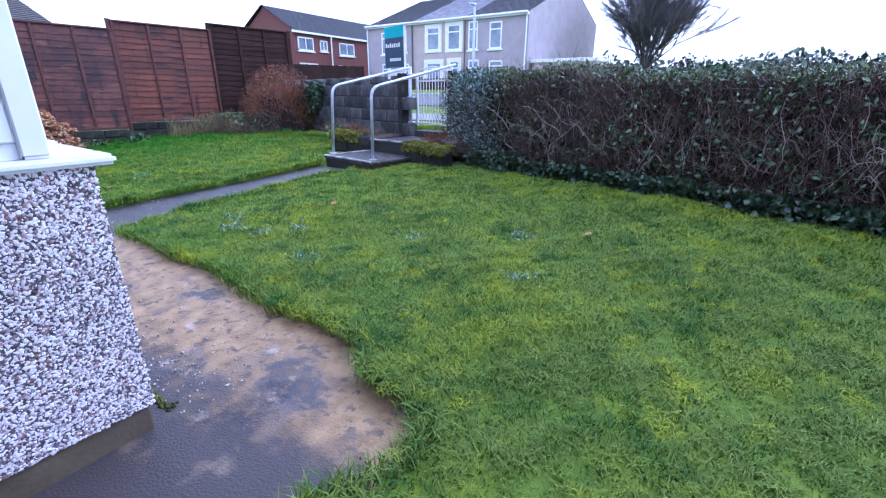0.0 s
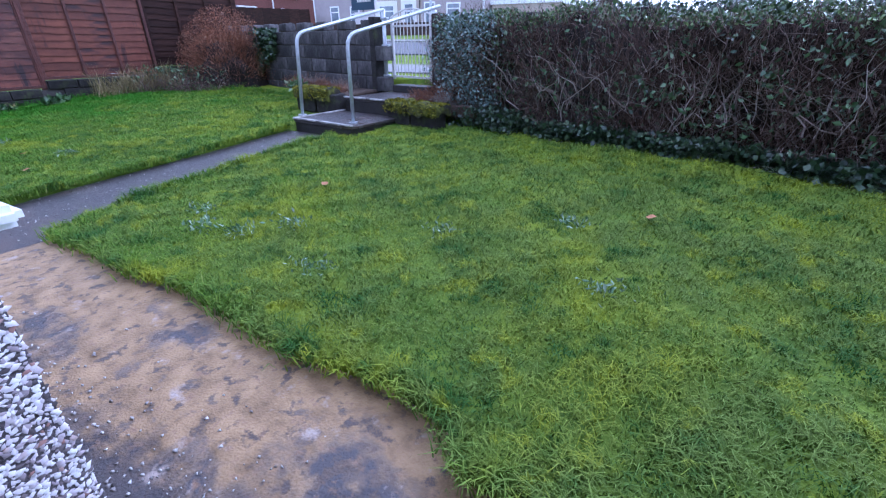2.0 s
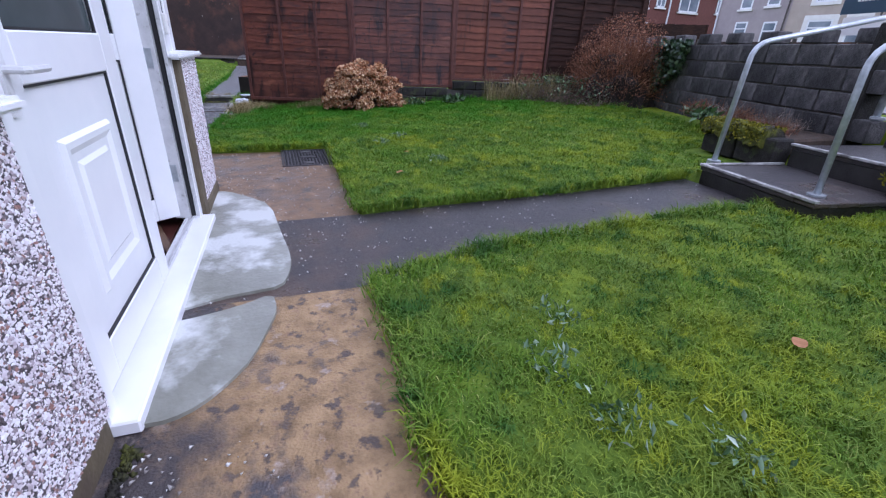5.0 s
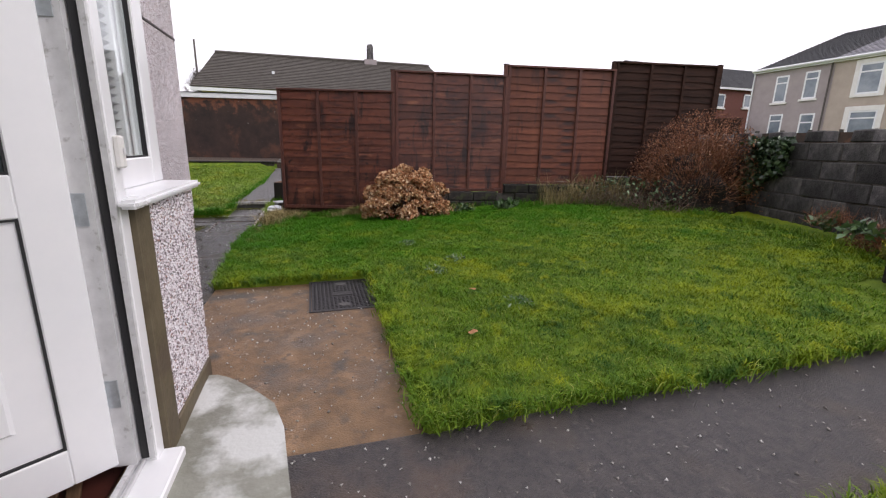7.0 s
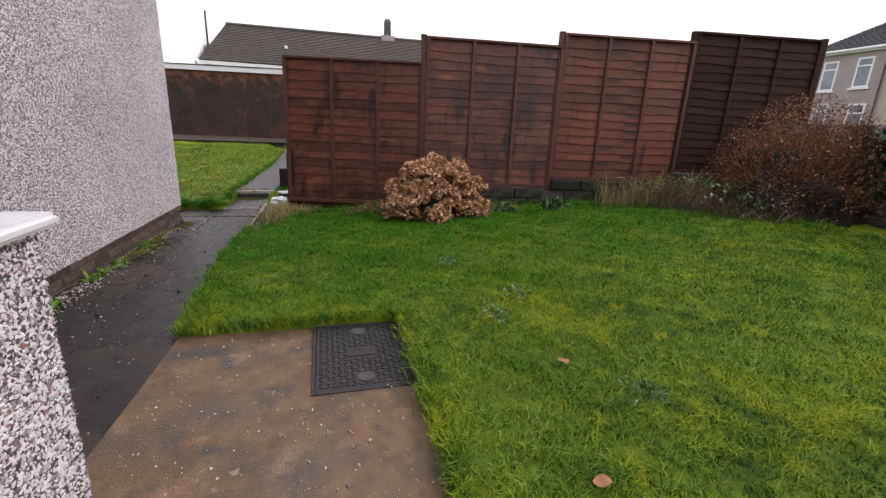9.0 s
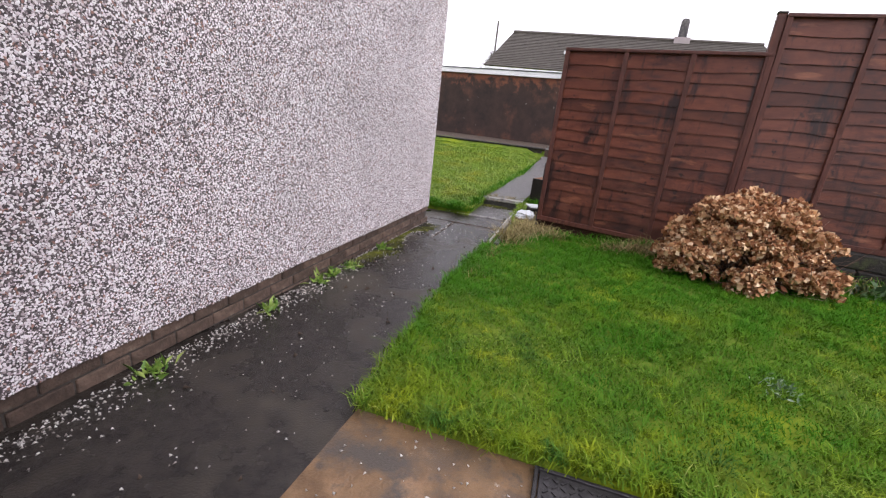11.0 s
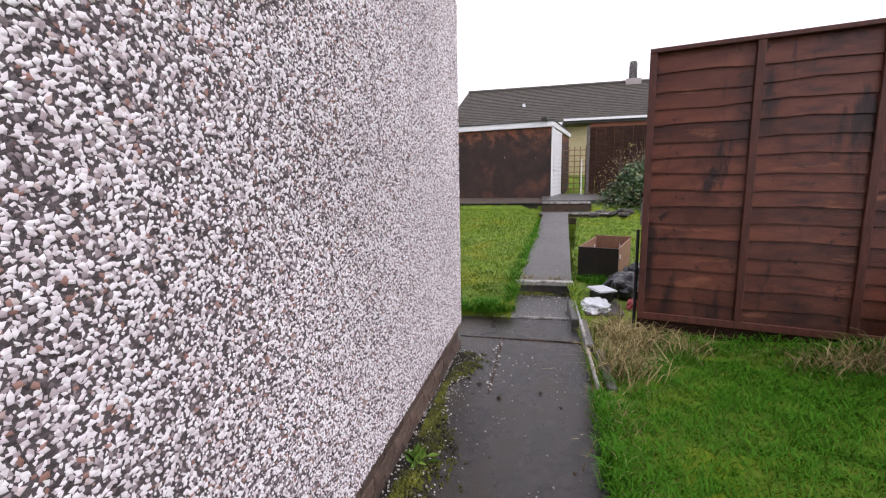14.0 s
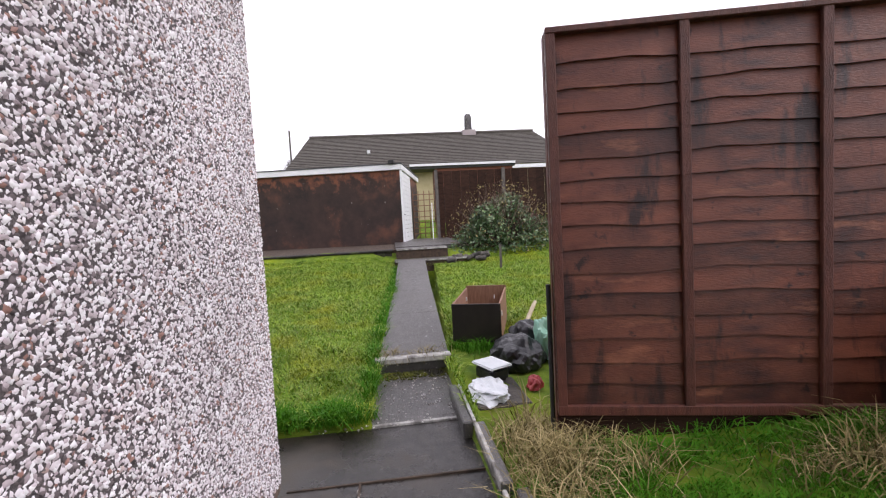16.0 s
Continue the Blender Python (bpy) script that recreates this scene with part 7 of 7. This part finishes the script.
boxes("lamp_head", [((-0.12, -0.5, 5.2), (0.12, 0.1, 5.3))], M_GALV, la, bev=0.03)


def bare_tree(name, at, height, seed, label):
    t = thing(name, label, "tree", at=at)
    r = np.random.default_rng(seed)
    bm = bmesh.new()
    tube(bm, [(0, 0, -0.3), (0.1, 0, height * 0.2), (0.0, 0.1, height * 0.35)], [0.22, 0.18, 0.12], 8)
    part("trunk", bm, M_BARK, t)
    start, dirs, ln, rad = [], [], [], []
    def grow(p, d, L, rr, lev):
        start.append(p), dirs.append(d), ln.append(L), rad.append(rr)
        if lev == 0:
            return
        for _ in range(8):
            k = r.uniform(0.25, 0.95)
            nd = d + r.normal(size=3) * 0.3 + np.array([0, 0, 0.16])
            grow(p + d / np.linalg.norm(d) * L * k, nd / np.linalg.norm(nd), L * r.uniform(0.5, 0.7), max(rr * 0.5, 0.0026 * height), lev - 1)
    for _ in range(15):
        d = r.normal(size=3) * 0.4 + np.array([0, 0, 1.0])
        grow(np.array([0, 0, height * 0.22]), d / np.linalg.norm(d), height * 0.56, 0.014 * height, 3)
    q = twig_cloud("branch_mass", np.array(start), np.array(dirs), np.array(ln), np.array(rad), M_BARKISL, seed, segs=3, bend=0.04)
    q.parent = t
    tagged(q, "fine bare branches", kind="stuff")
    return t


big = bare_tree("tree", (-8.4, 45.0, 1.5), 8.3, 4, "bare winter tree with fine upright branches, ivy up its stems")
rng = np.random.default_rng(5)
cs = []
for k in range(4):
    d = np.array([-0.45 + 0.3 * k + rng.uniform(-0.05, 0.05), rng.uniform(-0.2, 0.2), 1.0])
    h = rng.uniform(3.0, 5.2)
    t = 0.25 + 0.75 * rng.random(260)[:, None]
    cs.append(np.array([0, 0, 1.2]) + d * t * h + rng.normal(size=(260, 3)) * 0.2 * (1.15 - t))
q = leaf_cloud("ivy", np.concatenate(cs), 0.2, M_IVY, 63, aspect=0.9)
q.parent = big
tagged(q, "dark ivy round the stems", kind="stuff")
bare_tree("tree", (-46.0, -6.3, 1.5), 4.3, 9, "small bare tree behind the rear bungalow")

# distant tree line and roofs over the hedge
far = thing("far_trees", "dark distant evergreen treetops", "trees", kind="")
rng = np.random.default_rng(61)
cs = []
for k in range(46):
    a = radians(-30 + k * 2.2)
    dist = 62 + rng.uniform(-6, 8)
    h = rng.uniform(3.4, 4.5)
    c = np.array([math.sin(a) * dist, math.cos(a) * dist, 1.2])
    q = rng.normal(size=(700, 3))
    q /= np.linalg.norm(q, axis=1)[:, None]
    q[:, 2] = np.abs(q[:, 2])
    cs.append(c + q * np.array([2.6, 2.6, h]) * (0.7 + 0.4 * rng.random(700))[:, None])
q = leaf_cloud("foliage", np.concatenate(cs), 0.42, M_IVY, 62, aspect=0.9)
q.parent = far
tagged(q, kind="stuff")
bd = thing("backdrop_hill", "dark wooded rise on the skyline", "hill", kind="structure")
bm = bmesh.new()
prev = None
for k in range(61):
    a = radians(-180 + k * 6)
    r0 = 420
    h = 11 + 5 * math.sin(a * 3 + 1) + 3 * math.sin(a * 7)
    cur = [bm.verts.new((math.sin(a) * r0, math.cos(a) * r0, -5)), bm.verts.new((math.sin(a) * (r0 + 60), math.cos(a) * (r0 + 60), h))]
    if prev:
        bm.faces.new((prev[0], cur[0], cur[1], prev[1]))
    prev = cur
part("rise", bm, M_FARLAND, bd)

# road beyond the wall
for nm, y0, y1, m_, lab in (("pavement_1", 7.6, 9.4, M_PAVE, "grey concrete pavement"), ("road", 12.2, 18.6, M_ASPHALT, "wet grey asphalt road"), ("pavement_2", 19.2, 21.0, M_PAVE, "grey concrete pavement")):
    bm = bmesh.new()
    for k in range(28):
        xa, xb = -60 + k * 4, -56 + k * 4
        ys = [y0 + (y1 - y0) * i / 4 for i in range(5)]
        for i in range(4):
            vs = [bm.verts.new((x, y, float(land(x, y)) + 0.035)) for x, y in ((xa, ys[i]), (xb, ys[i]), (xb, ys[i + 1]), (xa, ys[i + 1]))]
            bm.faces.new(vs)
    bmesh.ops.remove_doubles(bm, verts=list(bm.verts), dist=0.001)
    ex = bmesh.ops.extrude_face_region(bm, geom=list(bm.faces))
    for v in [g for g in ex["geom"] if isinstance(g, bmesh.types.BMVert)]:
        v.co.z -= 0.12
    tagged(finish(nm, bm, m_), lab, "road" if nm == "road" else "pavement", kind="structure")

# pieces of the walls
plinth_bricks(HX0 - 0.02, -5.9, HY - 0.012, lambda x: float(patio_z(x)), DASH_Z, bpy.data.objects["bungalow"])
boxes("plinth_core", [((HX0 + 0.02, HY - 0.2, -0.3), (-5.9, HY - 0.022, DASH_Z - 0.001)), ((HX0 + 0.02, HY - 8, -0.3), (HX0 + 0.2, HY - 0.2, DASH_Z - 0.001))], M_MORTAR, bpy.data.objects["bungalow"])
